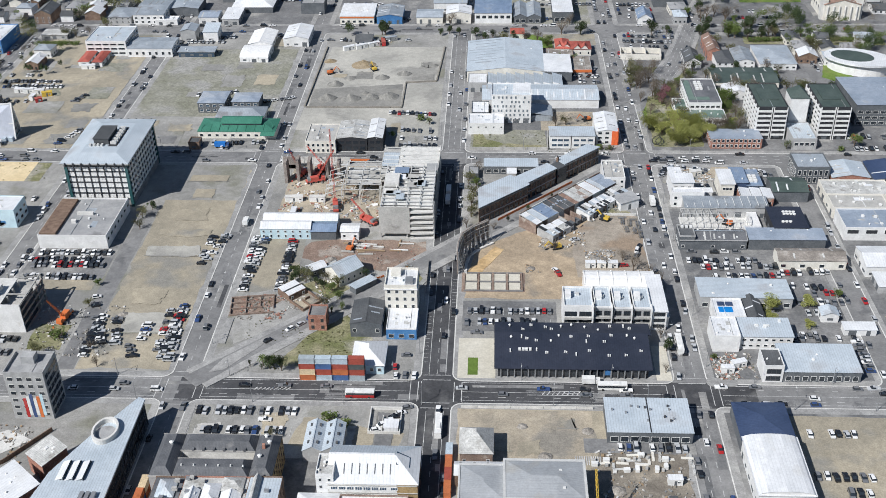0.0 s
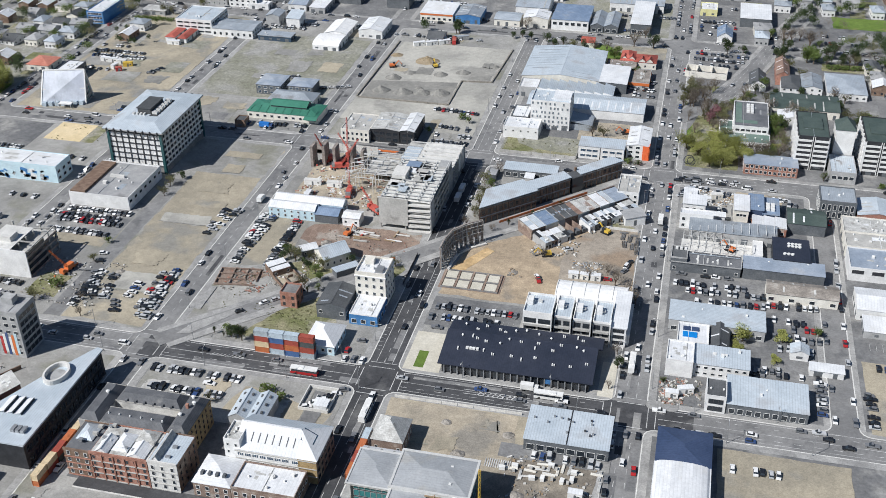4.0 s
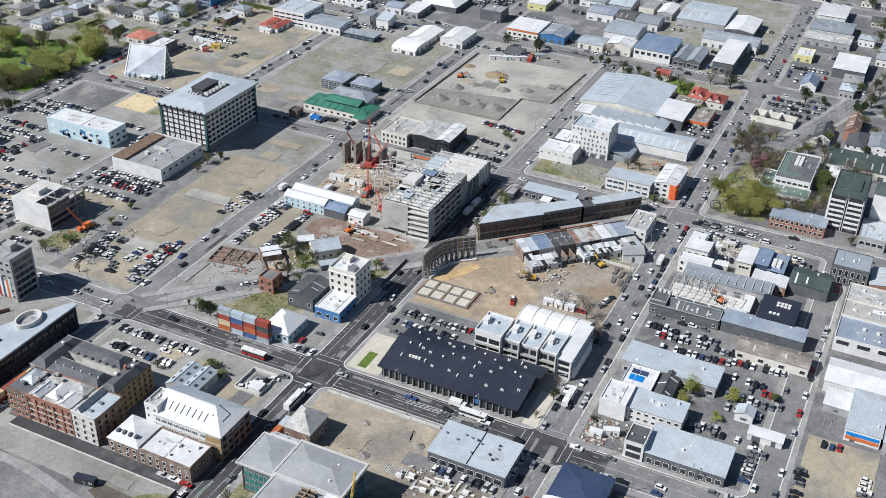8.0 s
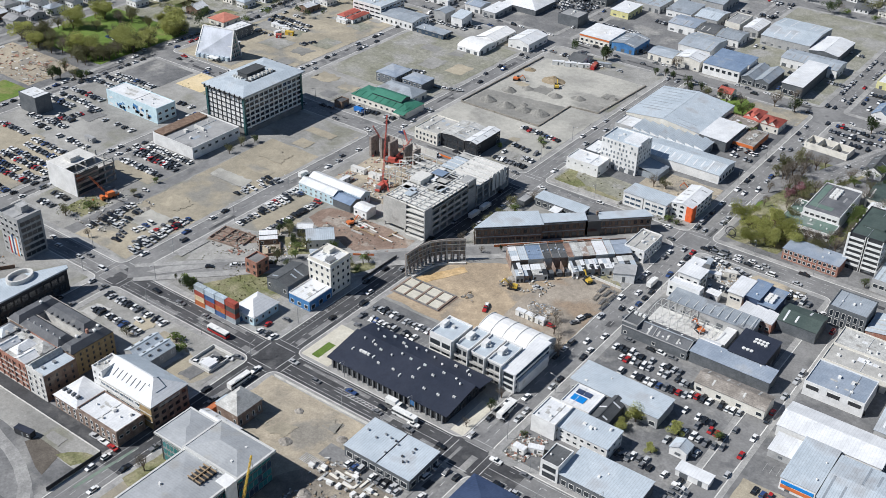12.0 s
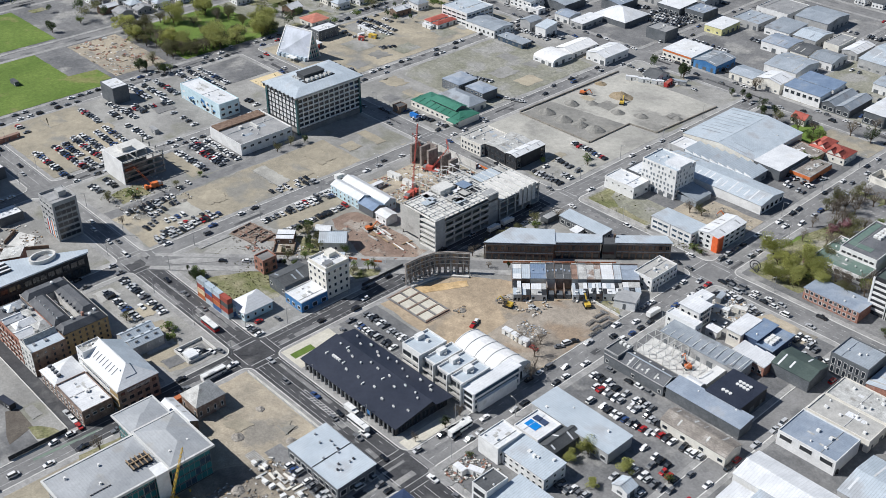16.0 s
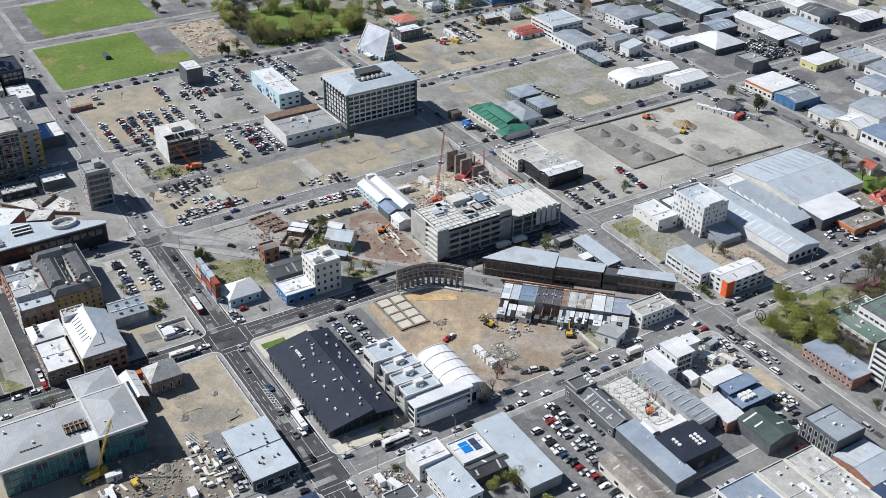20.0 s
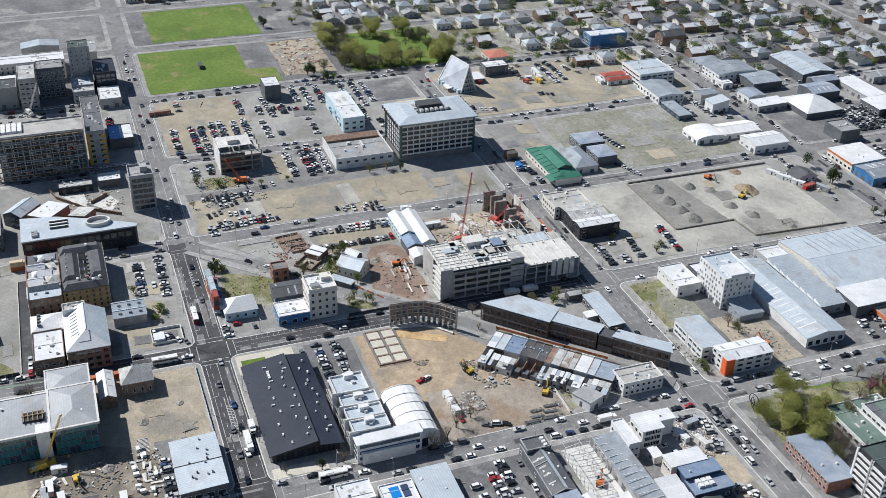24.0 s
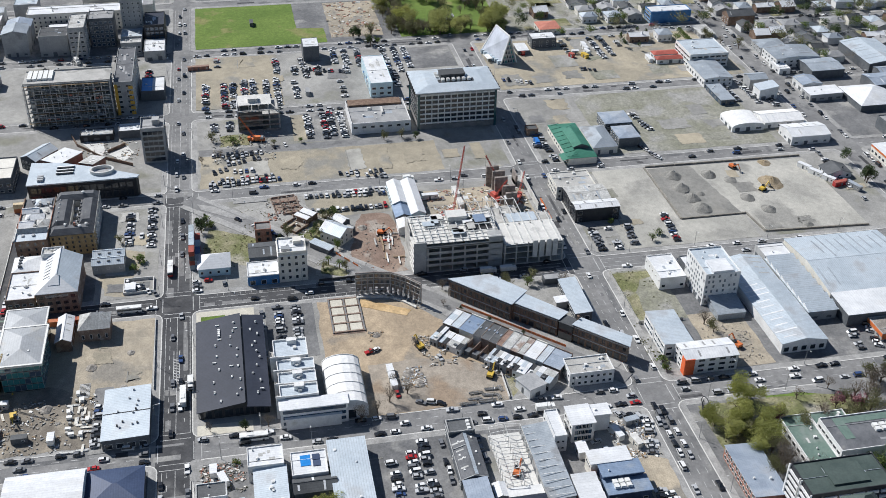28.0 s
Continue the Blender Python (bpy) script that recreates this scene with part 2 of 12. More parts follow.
surface("brick_brown", (0.15, 0.10, 0.075), (0.24, 0.17, 0.125), 0.4, 4.0, 0.9, bump=0.3, grain=0.3, stain=(0.3, 0.25, 0.2), stain_scale=0.15, stain_at=0.62)
surface("lane_green", (0.15, 0.20, 0.165), (0.21, 0.27, 0.22), 0.1, 2.0, 0.85, bump=0.1, grain=0.15, stain=(0.14, 0.15, 0.145), stain_scale=0.2, stain_at=0.55)
surface("soil_brown", (0.105, 0.092, 0.078), (0.15, 0.132, 0.112), 0.12, 2.5, 0.95, bump=0.4, grain=0.25, mottle=0.15)
surface("brick_umber", (0.19, 0.135, 0.11), (0.29, 0.225, 0.185), 0.4, 4.0, 0.9, bump=0.3, grain=0.3, stain=(0.36, 0.32, 0.28), stain_scale=0.2, stain_at=0.58, mottle=0.2)
surface("brick_tan", (0.30, 0.21, 0.10), (0.39, 0.29, 0.16), 0.4, 4.0, 0.9, bump=0.3, grain=0.25)
surface("stone_ruin", (0.20, 0.17, 0.155), (0.33, 0.295, 0.265), 0.35, 3.0, 0.9, bump=0.4, grain=0.3)
# roofs
surface("roof_white", (0.615, 0.63, 0.645), (0.735, 0.745, 0.755), 0.08, 1.4, 0.6, 0.0, 0.12, 0.06, ("x", 1.2, 0.10), stain=(0.62, 0.62, 0.61), stain_scale=0.06, stain_at=0.6)
surface("roof_white_y", (0.615, 0.63, 0.645), (0.735, 0.745, 0.755), 0.08, 1.4, 0.6, 0.0, 0.12, 0.06, ("y", 1.2, 0.10), stain=(0.62, 0.62, 0.61), stain_scale=0.06, stain_at=0.6)
surface("roof_pale", (0.45, 0.51, 0.56), (0.56, 0.615, 0.66), 0.06, 1.4, 0.5, 0.1, 0.12, 0.07, ("x", 1.0, 0.2), stain=(0.44, 0.46, 0.48), stain_scale=0.06, stain_at=0.58)
surface("roof_pale_y", (0.45, 0.51, 0.56), (0.56, 0.615, 0.66), 0.06, 1.4, 0.5, 0.1, 0.12, 0.07, ("y", 1.0, 0.2), stain=(0.44, 0.46, 0.48), stain_scale=0.06, stain_at=0.58)
surface("roof_zinc", (0.33, 0.37, 0.41), (0.43, 0.47, 0.51), 0.08, 1.4, 0.5, 0.2, 0.12, 0.1, ("x", 0.9, 0.14), stain=(0.30, 0.31, 0.32), stain_scale=0.1, stain_at=0.58, vary=0.18)
surface("roof_zinc_y", (0.33, 0.37, 0.41), (0.43, 0.47, 0.51), 0.08, 1.4, 0.5, 0.2, 0.12, 0.1, ("y", 0.9, 0.14), stain=(0.30, 0.31, 0.32), stain_scale=0.1, stain_at=0.58, vary=0.18)
surface("roof_grey", (0.26, 0.265, 0.27), (0.36, 0.36, 0.36), 0.1, 1.4, 0.8, 0.0, 0.15, 0.1, stain=(0.2, 0.2, 0.2), stain_scale=0.1, stain_at=0.6, vary=0.15)
surface("roof_blue", (0.17, 0.235, 0.34), (0.25, 0.32, 0.43), 0.08, 1.4, 0.5, 0.1, 0.12, 0.08, ("x", 0.9, 0.14), stain=(0.3, 0.34, 0.39), stain_scale=0.08, stain_at=0.58, mottle=0.12)
surface("roof_steelblue", (0.27, 0.32, 0.39), (0.37, 0.42, 0.49), 0.08, 1.4, 0.5, 0.1, 0.12, 0.08, ("y", 0.9, 0.14), stain=(0.4, 0.43, 0.47), stain_scale=0.08, stain_at=0.57, mottle=0.12)
surface("roof_navy", (0.022, 0.028, 0.045), (0.036, 0.042, 0.062), 0.05, 1.2, 0.55, 0.0, 0.1, 0.12, ("x", 0.9, 0.12))
surface("roof_navy_blue", (0.035, 0.055, 0.11), (0.055, 0.08, 0.15), 0.05, 1.2, 0.5, 0.0, 0.1, 0.12, ("y", 0.9, 0.12))
surface("roof_dark", (0.075, 0.08, 0.085), (0.115, 0.12, 0.125), 0.1, 1.4, 0.7, 0.0, 0.12, 0.12, ("x", 0.9, 0.12), vary=0.2)
surface("roof_green", (0.04, 0.16, 0.11), (0.06, 0.21, 0.15), 0.1, 1.4, 0.6, 0.0, 0.12, 0.1, ("x", 0.9, 0.15))
surface("roof_dkgreen", (0.055, 0.078, 0.072), (0.082, 0.108, 0.098), 0.1, 1.4, 0.7, 0.0, 0.12, 0.1)
surface("roof_umber", (0.20, 0.18, 0.16), (0.31, 0.28, 0.25), 0.2, 1.6, 0.85, 0.0, 0.2, 0.14, ("y", 0.8, 0.15), stain=(0.36, 0.34, 0.31), stain_scale=0.2, stain_at=0.57, mottle=0.2)
surface("roof_sage", (0.115, 0.175, 0.15), (0.16, 0.22, 0.19), 0.1, 1.4, 0.8, 0.0, 0.12, 0.1, stain=(0.2, 0.24, 0.22), stain_scale=0.1, stain_at=0.58)
surface("roof_lavender", (0.50, 0.53, 0.60), (0.58, 0.61, 0.67), 0.06, 1.4, 0.35, 0.0, 0.08, 0.05, ("x", 0.9, 0.06), stain=(0.42, 0.45, 0.50), stain_scale=0.05, stain_at=0.57)
surface("roof_salmon", (0.46, 0.17, 0.12), (0.55, 0.23, 0.17), 0.2, 2.0, 0.7, 0.0, 0.2, 0.15, ("y", 0.5, 0.2))
surface("wall_lemon", (0.60, 0.56, 0.26), (0.68, 0.65, 0.36), 0.3, 2.0, 0.8, bump=0.05, grain=0.08)
surface("roof_red", (0.34, 0.085, 0.065), (0.43, 0.12, 0.09), 0.2, 2.0, 0.7, 0.0, 0.2, 0.15, ("y", 0.5, 0.2), vary=0.2)
surface("roof_terracotta", (0.22, 0.145, 0.115), (0.31, 0.21, 0.165), 0.2, 2.0, 0.8, 0.0, 0.2, 0.15, ("x", 0.5, 0.2), vary=0.2)
surface("roof_rust", (0.25, 0.18, 0.145), (0.43, 0.39, 0.36), 0.25, 1.6, 0.8, 0.1, 0.15, 0.2, ("x", 0.9, 0.15), stain=(0.55, 0.55, 0.54), stain_scale=0.25, stain_at=0.53)
# small
plain("glass_dark", (0.025, 0.032, 0.04), 0.08, 0.0, 0.8)
plain("glass_blue", (0.04, 0.07, 0.11), 0.06, 0.0, 0.9)
plain("glass_pale", (0.16, 0.19, 0.22), 0.06, 0.0, 0.9)
plain("glass_deep_teal", (0.025, 0.085, 0.09), 0.1, 0.0, 0.8)
plain("glass_teal", (0.04, 0.19, 0.20), 0.07, 0.0, 0.9)
plain("frame_white", (0.72, 0.72, 0.70), 0.6)
plain("frame_dark", (0.05, 0.05, 0.055), 0.5)
plain("steel_grey", (0.35, 0.36, 0.37), 0.5, 0.5)
plain("steel_pale", (0.62, 0.62, 0.60), 0.6, 0.2)
plain("steel_red", (0.50, 0.10, 0.075), 0.6)
plain("paint_orange", (0.62, 0.17, 0.05), 0.55)
plain("paint_yellow", (0.62, 0.42, 0.06), 0.5)
plain("paint_green", (0.05, 0.32, 0.16), 0.5)
plain("paint_blue", (0.02, 0.16, 0.5), 0.5)
plain("pool_blue", (0.01, 0.22, 0.62), 0.4)
plain("tent_white", (0.77, 0.77, 0.76), 0.7)
plain("rubber", (0.02, 0.02, 0.02), 0.9)
plain("timber", (0.33, 0.24, 0.15), 0.8)
plain("bark", (0.13, 0.10, 0.075), 0.95)
for cname, c in (("white", (0.78, 0.78, 0.77)), ("silver", (0.48, 0.49, 0.5)), ("grey", (0.17, 0.175, 0.185)), ("black", (0.018, 0.019, 0.022)), ("red", (0.40, 0.025, 0.025)), ("blue", (0.04, 0.075, 0.19)), ("yellow", (0.75, 0.55, 0.02)), ("green", (0.03, 0.16, 0.09))):
    plain("car_" + cname, c, 0.25, 0.0, 0.5, 0.6)
for cname, c in (("red", (0.36, 0.085, 0.06)), ("orange", (0.52, 0.17, 0.07)), ("blue", (0.08, 0.15, 0.32)), ("grey", (0.40, 0.45, 0.48)), ("pale", (0.48, 0.56, 0.62)), ("cream", (0.68, 0.55, 0.36)), ("dark", (0.09, 0.10, 0.10))):
    surface("box_" + cname, tuple(v * 0.85 for v in c), c, 0.5, 3.0, 0.6, 0.0, 0.3, 0.12, ("x", 0.35, 0.25), stain=tuple(v * 0.6 for v in c), stain_scale=0.4, stain_at=0.63)
for cname, a, b in (("spring", (0.33, 0.345, 0.10), (0.46, 0.47, 0.175)), ("green", (0.12, 0.17, 0.045), (0.19, 0.245, 0.08)), ("bare", (0.17, 0.145, 0.115), (0.26, 0.225, 0.18)), ("dark", (0.055, 0.08, 0.035), (0.09, 0.125, 0.055)), ("blossom", (0.24, 0.11, 0.13), (0.31, 0.16, 0.17)), ("olive", (0.14, 0.145, 0.065), (0.22, 0.215, 0.11))):
    m = surface("leaf_" + cname, a, b, 0.5, 5.0, 0.7, bump=0.0, grain=0.35, vary=0.12)
    thin = m.node_tree.nodes.new("ShaderNodeBsdfTranslucent")  # thin leaves let light through
    both = m.node_tree.nodes.new("ShaderNodeMixShader")
    both.inputs[0].default_value = 0.45
    m.node_tree.links.new(m.node_tree.nodes["Principled BSDF"].inputs["Base Color"].links[0].from_socket, thin.inputs["Color"])
    m.node_tree.links.new(m.node_tree.nodes["Principled BSDF"].outputs[0], both.inputs[1])
    m.node_tree.links.new(thin.outputs[0], both.inputs[2])
    m.node_tree.links.new(both.outputs[0], m.node_tree.nodes["Material Output"].inputs["Surface"])

# ---- building blocks ----
GZ = 0.17  # level of the lots above the road bed


def mesh_of(name, verts, faces, mats, ids=None):
    me = bpy.data.meshes.new(name)
    me.from_pydata([tuple(v) for v in verts], [], faces)
    for m in mats:
        me.materials.append(MATS[m])
    if ids:
        me.polygons.foreach_set("material_index", ids)
    me.update()
    return me


class Lump:
    """Collects boxes, prisms and tubes into one mesh."""

    def __init__(self):
        self.v, self.f, self.i = [], [], []

    def add(self, verts, faces, slot=0):
        n = len(self.v)
        self.v += [tuple(p) for p in verts]
        self.f += [tuple(n + k for k in f) for f in faces]
        self.i += [slot] * len(faces)
        return self

    def box(self, x0, x1, y0, y1, z0, z1, slot=0):
        p = [(x0, y0, z0), (x1, y0, z0), (x1, y1, z0), (x0, y1, z0), (x0, y0, z1), (x1, y0, z1), (x1, y1, z1), (x0, y1, z1)]
        return self.add(p, [(0, 3, 2, 1), (4, 5, 6, 7), (0, 1, 5, 4), (1, 2, 6, 5), (2, 3, 7, 6), (3, 0, 4, 7)], slot)

    def turned(self, m, x0, x1, y0, y1, z0, z1, slot=0):
        p = [(x0, y0, z0), (x1, y0, z0), (x1, y1, z0), (x0, y1, z0), (x0, y0, z1), (x1, y0, z1), (x1, y1, z1), (x0, y1, z1)]
        return self.add([m @ Vector(q) for q in p], [(0, 3, 2, 1), (4, 5, 6, 7), (0, 1, 5, 4), (1, 2, 6, 5), (2, 3, 7, 6), (3, 0, 4, 7)], slot)

    def prism(self, poly, z0, z1, slot=0):
        """An upright prism over a polygon that runs counter-clockwise."""
        n = len(poly)
        p = [(x, y, z0) for x, y in poly] + [(x, y, z1) for x, y in poly]
        f = [tuple(range(n))[::-1], tuple(range(n, 2 * n))] + [(k, (k + 1) % n, n + (k + 1) % n, n + k) for k in range(n)]
        return self.add(p, f, slot)

    def slab(self, quad, thick, slot=0):
        """A sheet of that thickness under four corners given counter-clockwise from above."""
        n = len(quad)
        p = [tuple(q) for q in quad] + [(q[0], q[1], q[2] - thick) for q in quad]
        f = [tuple(range(n)), tuple(range(n, 2 * n))[::-1]] + [(k, n + k, n + (k + 1) % n, (k + 1) % n) for k in range(n)]
        return self.add(p, f, slot)

    def beam(self, a, b, w, slot=0, h=None):
        a, b = Vector(a), Vector(b)
        d = b - a
        up = Vector((0, 0, 1)) if abs(d.normalized().z) < 0.95 else Vector((1, 0, 0))
        s = d.cross(up).normalized() * w / 2
        u = s.cross(d).normalized() * (h or w) / 2
        p = [a - s - u, a + s - u, a + s + u, a - s + u, b - s - u, b + s - u, b + s + u, b - s + u]
        return self.add(p, [(0, 1, 2, 3), (7, 6, 5, 4), (0, 4, 5, 1), (1, 5, 6, 2), (2, 6, 7, 3), (3, 7, 4, 0)], slot)

    def tube(self, a, b, r0, r1, n=8, slot=0):
        a, b = Vector(a), Vector(b)
        d = (b - a).normalized()
        up = Vector((0, 0, 1)) if abs(d.z) < 0.95 else Vector((1, 0, 0))
        s = d.cross(up).normalized()
        u = s.cross(d)
        p = []
        for c, r in ((a, r0), (b, r1)):
            p += [c + s * r * math.cos(2 * math.pi * k / n) + u * r * math.sin(2 * math.pi * k / n) for k in range(n)]
        f = [(k, n + k, n + (k + 1) % n, (k + 1) % n) for k in range(n)] + [tuple(range(n)), tuple(range(2 * n - 1, n - 1, -1))]
        return self.add(p, f, slot)

    def mesh(self, name, *mats):
        if len(self.v) > 4000:
            return mesh_of(name, self.v, self.f, mats, self.i)
        index, verts, remap = {}, [], []
        for p in self.v:  # corners that touch are shared
            key = (round(p[0], 3), round(p[1], 3), round(p[2], 3))
            if key not in index:
                index[key] = len(verts)
                verts.append(p)
            remap.append(index[key])
        faces, ids = [], []
        for f, i in zip(self.f, self.i):
            g = [remap[k] for k in f]
            g = [k for n, k in enumerate(g) if k != g[n - 1]]
            if len(set(g)) >= 3 and len(set(g)) == len(g):
                faces.append(g)
                ids.append(i)
        return mesh_of(name, verts, faces, mats, ids)


def piece(name, lump, mats, parent=None, label="", at=None):
    """Links a lump as one mesh object, under its thing if one is given."""
    ob = new(name, lump.mesh(name, *([mats] if isinstance(mats, str) else mats)))
    if parent is not None:
        ob.parent = parent
    if at is not None:
        ob.matrix_basis = at
    return tagged(ob, label)


def thing(name, label, category, at=None, group="", kind=""):
    ob = new(name)
    ob.matrix_basis = at if at is not None else Matrix()
    return tagged(ob, label, category, group, kind)


WINDOWS = {}


def window_mesh(w, h, glass, frame_mat, bars=1):
    """A framed pane that faces -y; origin at its bottom middle on the wall. Frame and recessed panes are one body."""
    key = (round(w, 2), round(h, 2), glass, frame_mat, bars)
    if key not in WINDOWS:
        b = min(0.12, w * 0.1)
        xs = [-w / 2]
        for k in range(bars):
            lo, hi = -w / 2 + w * k / bars, -w / 2 + w * (k + 1) / bars
            xs += [lo + (b if k == 0 else 0.05), hi - (b if k == bars - 1 else 0.05)]
        xs.append(w / 2)
        zs = [0, b, h - b, h]
        lp = Lump()
        for i in range(len(xs) - 1):
            for j in range(3):
                x0, x1, z0, z1 = xs[i], xs[i + 1], zs[j], zs[j + 1]
                if j == 1 and i % 2 == 1:
                    lp.add([(x0, -0.03, z0), (x1, -0.03, z0), (x1, -0.03, z1), (x0, -0.03, z1)], [(0, 1, 2, 3)], 0)
                    for (ax, az), (bx, bz) in (((x0, z0), (x1, z0)), ((x1, z0), (x1, z1)), ((x1, z1), (x0, z1)), ((x0, z1), (x0, z0))):
                        lp.add([(ax, -0.1, az), (bx, -0.1, bz), (bx, -0.03, bz), (ax, -0.03, az)], [(0, 1, 2, 3)], 1)
                else:
                    lp.add([(x0, -0.1, z0), (x1, -0.1, z0), (x1, -0.1, z1), (x0, -0.1, z1)], [(0, 1, 2, 3)], 1)
        for j in range(3):
            for x in (-w / 2, w / 2):
                lp.add([(x, -0.1, zs[j]), (x, -0.1, zs[j + 1]), (x, 0.05, zs[j + 1]), (x, 0.05, zs[j])], [(0, 1, 2, 3)], 1)
        for i in range(len(xs) - 1):
            for z in (0, h):
                lp.add([(xs[i], -0.1, z), (xs[i + 1], -0.1, z), (xs[i + 1], 0.05, z), (xs[i], 0.05, z)], [(0, 1, 2, 3)], 1)
        WINDOWS[key] = lp.mesh("window", glass, frame_mat)
    return WINDOWS[key]


def windows(root, sx, sy, side, cols, rows, w, h, z0, dz, glass="glass_dark", frame_mat="frame_white", margin=1.0, bars=1, name="window", span=None):
    """Rows of windows on one side of a box sx by sy centred on root: w(est) -y, e(ast) +y, n(orth) -x, s(outh) +x."""
    me = window_mesh(w, h, glass, frame_mat, bars)
    length = sx if side in "we" else sy
    lo, hi = span or (-length / 2 + margin + w / 2, length / 2 - margin - w / 2)
    for r in range(rows):
        for c in range(cols):
            s = (lo + hi) / 2 if cols == 1 else lo + (hi - lo) * c / (cols - 1)
            z = z0 + r * dz
            m = {"w": pose(s, -sy / 2, z), "e": pose(s, sy / 2, z, 0, 0, 180), "s": pose(sx / 2, s, z, 0, 0, 90), "n": pose(-sx / 2, s, z, 0, 0, -90)}[side]
            ob = new(name, me)
            ob.parent, ob.matrix_basis = root, m


def roof_lump(kind, sx, sy, h, rise, over, par):
    """Wall top shapes and roof sheets for a box sx by sy: returns (wall, roof, parapet) lumps."""
    X, Y = sx / 2, sy / 2
    wall, roof, parapet = Lump(), Lump(), None
    if kind in ("flat", "slab"):
        wall.box(-X, X, -Y, Y, 0, h)
        if kind == "flat":
            t = 0.3
            roof.box(-X + t, X - t, -Y + t, Y - t, h - 0.02, h + 0.06)
            parapet = Lump()
            parapet.box(-X, X, -Y, -Y + t, h, h + par).box(-X, X, Y - t, Y, h, h + par)
            parapet.box(-X, -X + t, -Y + t, Y - t, h, h + par).box(X - t, X, -Y + t, Y - t, h, h + par)
        else:
            roof.box(-X - over, X + over, -Y - over, Y + over, h, h + 0.35)
    elif kind == "gable_x":  # ridge along x
        p = [(-X, -Y, 0), (X, -Y, 0), (X, Y, 0), (-X, Y, 0), (-X, -Y, h), (X, -Y, h), (X, Y, h), (-X, Y, h), (-X, 0, h + rise), (X, 0, h + rise)]
        wall.add(p, [(0, 1, 5, 4), (2, 3, 7, 6), (1, 2, 6, 9, 5), (3, 0, 4, 8, 7), (4, 5, 9, 8), (6, 7, 8, 9)])
        s = over * rise / Y
        e = 0.18
        roof.slab([(-X - over, -Y - over, h - s + e), (X + over, -Y - over, h - s + e), (X + over, 0, h + rise + e), (-X - over, 0, h + rise + e)], 0.16)
        roof.slab([(-X - over, 0, h + rise + e), (X + over, 0, h + rise + e), (X + over, Y + over, h - s + e), (-X - over, Y + over, h - s + e)], 0.16)
        roof.beam((-X - over, 0, h + rise + e), (X + over, 0, h + rise + e), 0.5, 0, 0.12)
    elif kind == "gable_y":
        p = [(-X, -Y, 0), (X, -Y, 0), (X, Y, 0), (-X, Y, 0), (-X, -Y, h), (X, -Y, h), (X, Y, h), (-X, Y, h), (0, -Y, h + rise), (0, Y, h + rise)]
        wall.add(p, [(0, 1, 5, 8, 4), (2, 3, 7, 9, 6), (1, 2, 6, 5), (3, 0, 4, 7), (4, 8, 9, 7), (8, 5, 6, 9)])
        s = over * rise / X
        e = 0.18
        roof.slab([(-X - over, -Y - over, h - s + e), (0, -Y - over, h + rise + e), (0, Y + over, h + rise + e), (-X - over, Y + over, h - s + e)], 0.16)
        roof.slab([(0, -Y - over, h + rise + e), (X + over, -Y - over, h - s + e), (X + over, Y + over, h - s + e), (0, Y + over, h + rise + e)], 0.16)
        roof.beam((0, -Y - over, h + rise + e), (0, Y + over, h + rise + e), 0.5, 0, 0.12)
    elif kind == "hip":
        wall.box(-X, X, -Y, Y, 0, h)
        a, b, e = X + over, Y + over, 0.05
        d = min(a, b)
        r0 = (-(a - d), -(b - d), h + rise)
        r1 = (a - d, b - d, h + rise)
        c = [(-a, -b, h + e), (a, -b, h + e), (a, b, h + e), (-a, b, h + e)]
        if a >= b:
            roof.slab([c[0], c[1], r1, r0], 0.16).slab([c[2], c[3], r0, r1], 0.16).slab([c[1], c[2], r1], 0.16).slab([c[3], c[0], r0], 0.16)
        else:
            roof.slab([c[1], c[2], r1, r0], 0.16).slab([c[3], c[0], r0, r1], 0.16).slab([c[0], c[1], r0], 0.16).slab([c[2], c[3], r1], 0.16)
    elif kind in ("mono_s", "mono_w", "mono_n", "mono_e"):
        hs = {"mono_s": (h + rise, h, h, h + rise), "mono_n": (h, h + rise, h + rise, h), "mono_w": (h, h, h + rise, h + rise), "mono_e": (h + rise, h + rise, h, h)}[kind]
        c = [(-X, -Y), (X, -Y), (X, Y), (-X, Y)]
        wall.add([(x, y, 0) for x, y in c] + [(x, y, z) for (x, y), z in zip(c, hs)], [(0, 1, 5, 4), (1, 2, 6, 5), (2, 3, 7, 6), (3, 0, 4, 7), (4, 5, 6, 7)])
        k = 1 + over / X, 1 + over / Y
        roof.slab([(x * k[0], y * k[1], z + 0.2) for (x, y), z in zip(c, hs)], 0.18)
    elif kind == "vault_x":  # barrel whose axis runs along x
        n = 8
        arc = [(-Y * math.cos(math.pi * k / n), h + rise * math.sin(math.pi * k / n)) for k in range(n + 1)]
        pts = [(-Y, 0.0)] + arc + [(Y, 0.0)]
        m = len(pts)
        wall.add([(x, y, z) for x in (-X, X) for y, z in pts], [tuple(range(m)), tuple(range(2 * m - 1, m - 1, -1)), (0, m, m + 1, 1), (m - 1, m - 2, 2 * m - 2, 2 * m - 1)])
        for k in range(n):
            (ya, za), (yb, zb) = arc[k], arc[k + 1]
            roof.slab([(-X - over, ya, za + 0.1), (X + over, ya, za + 0.1), (X + over, yb, zb + 0.1), (-X - over, yb, zb + 0.1)], 0.12)
    return wall, roof, parapet


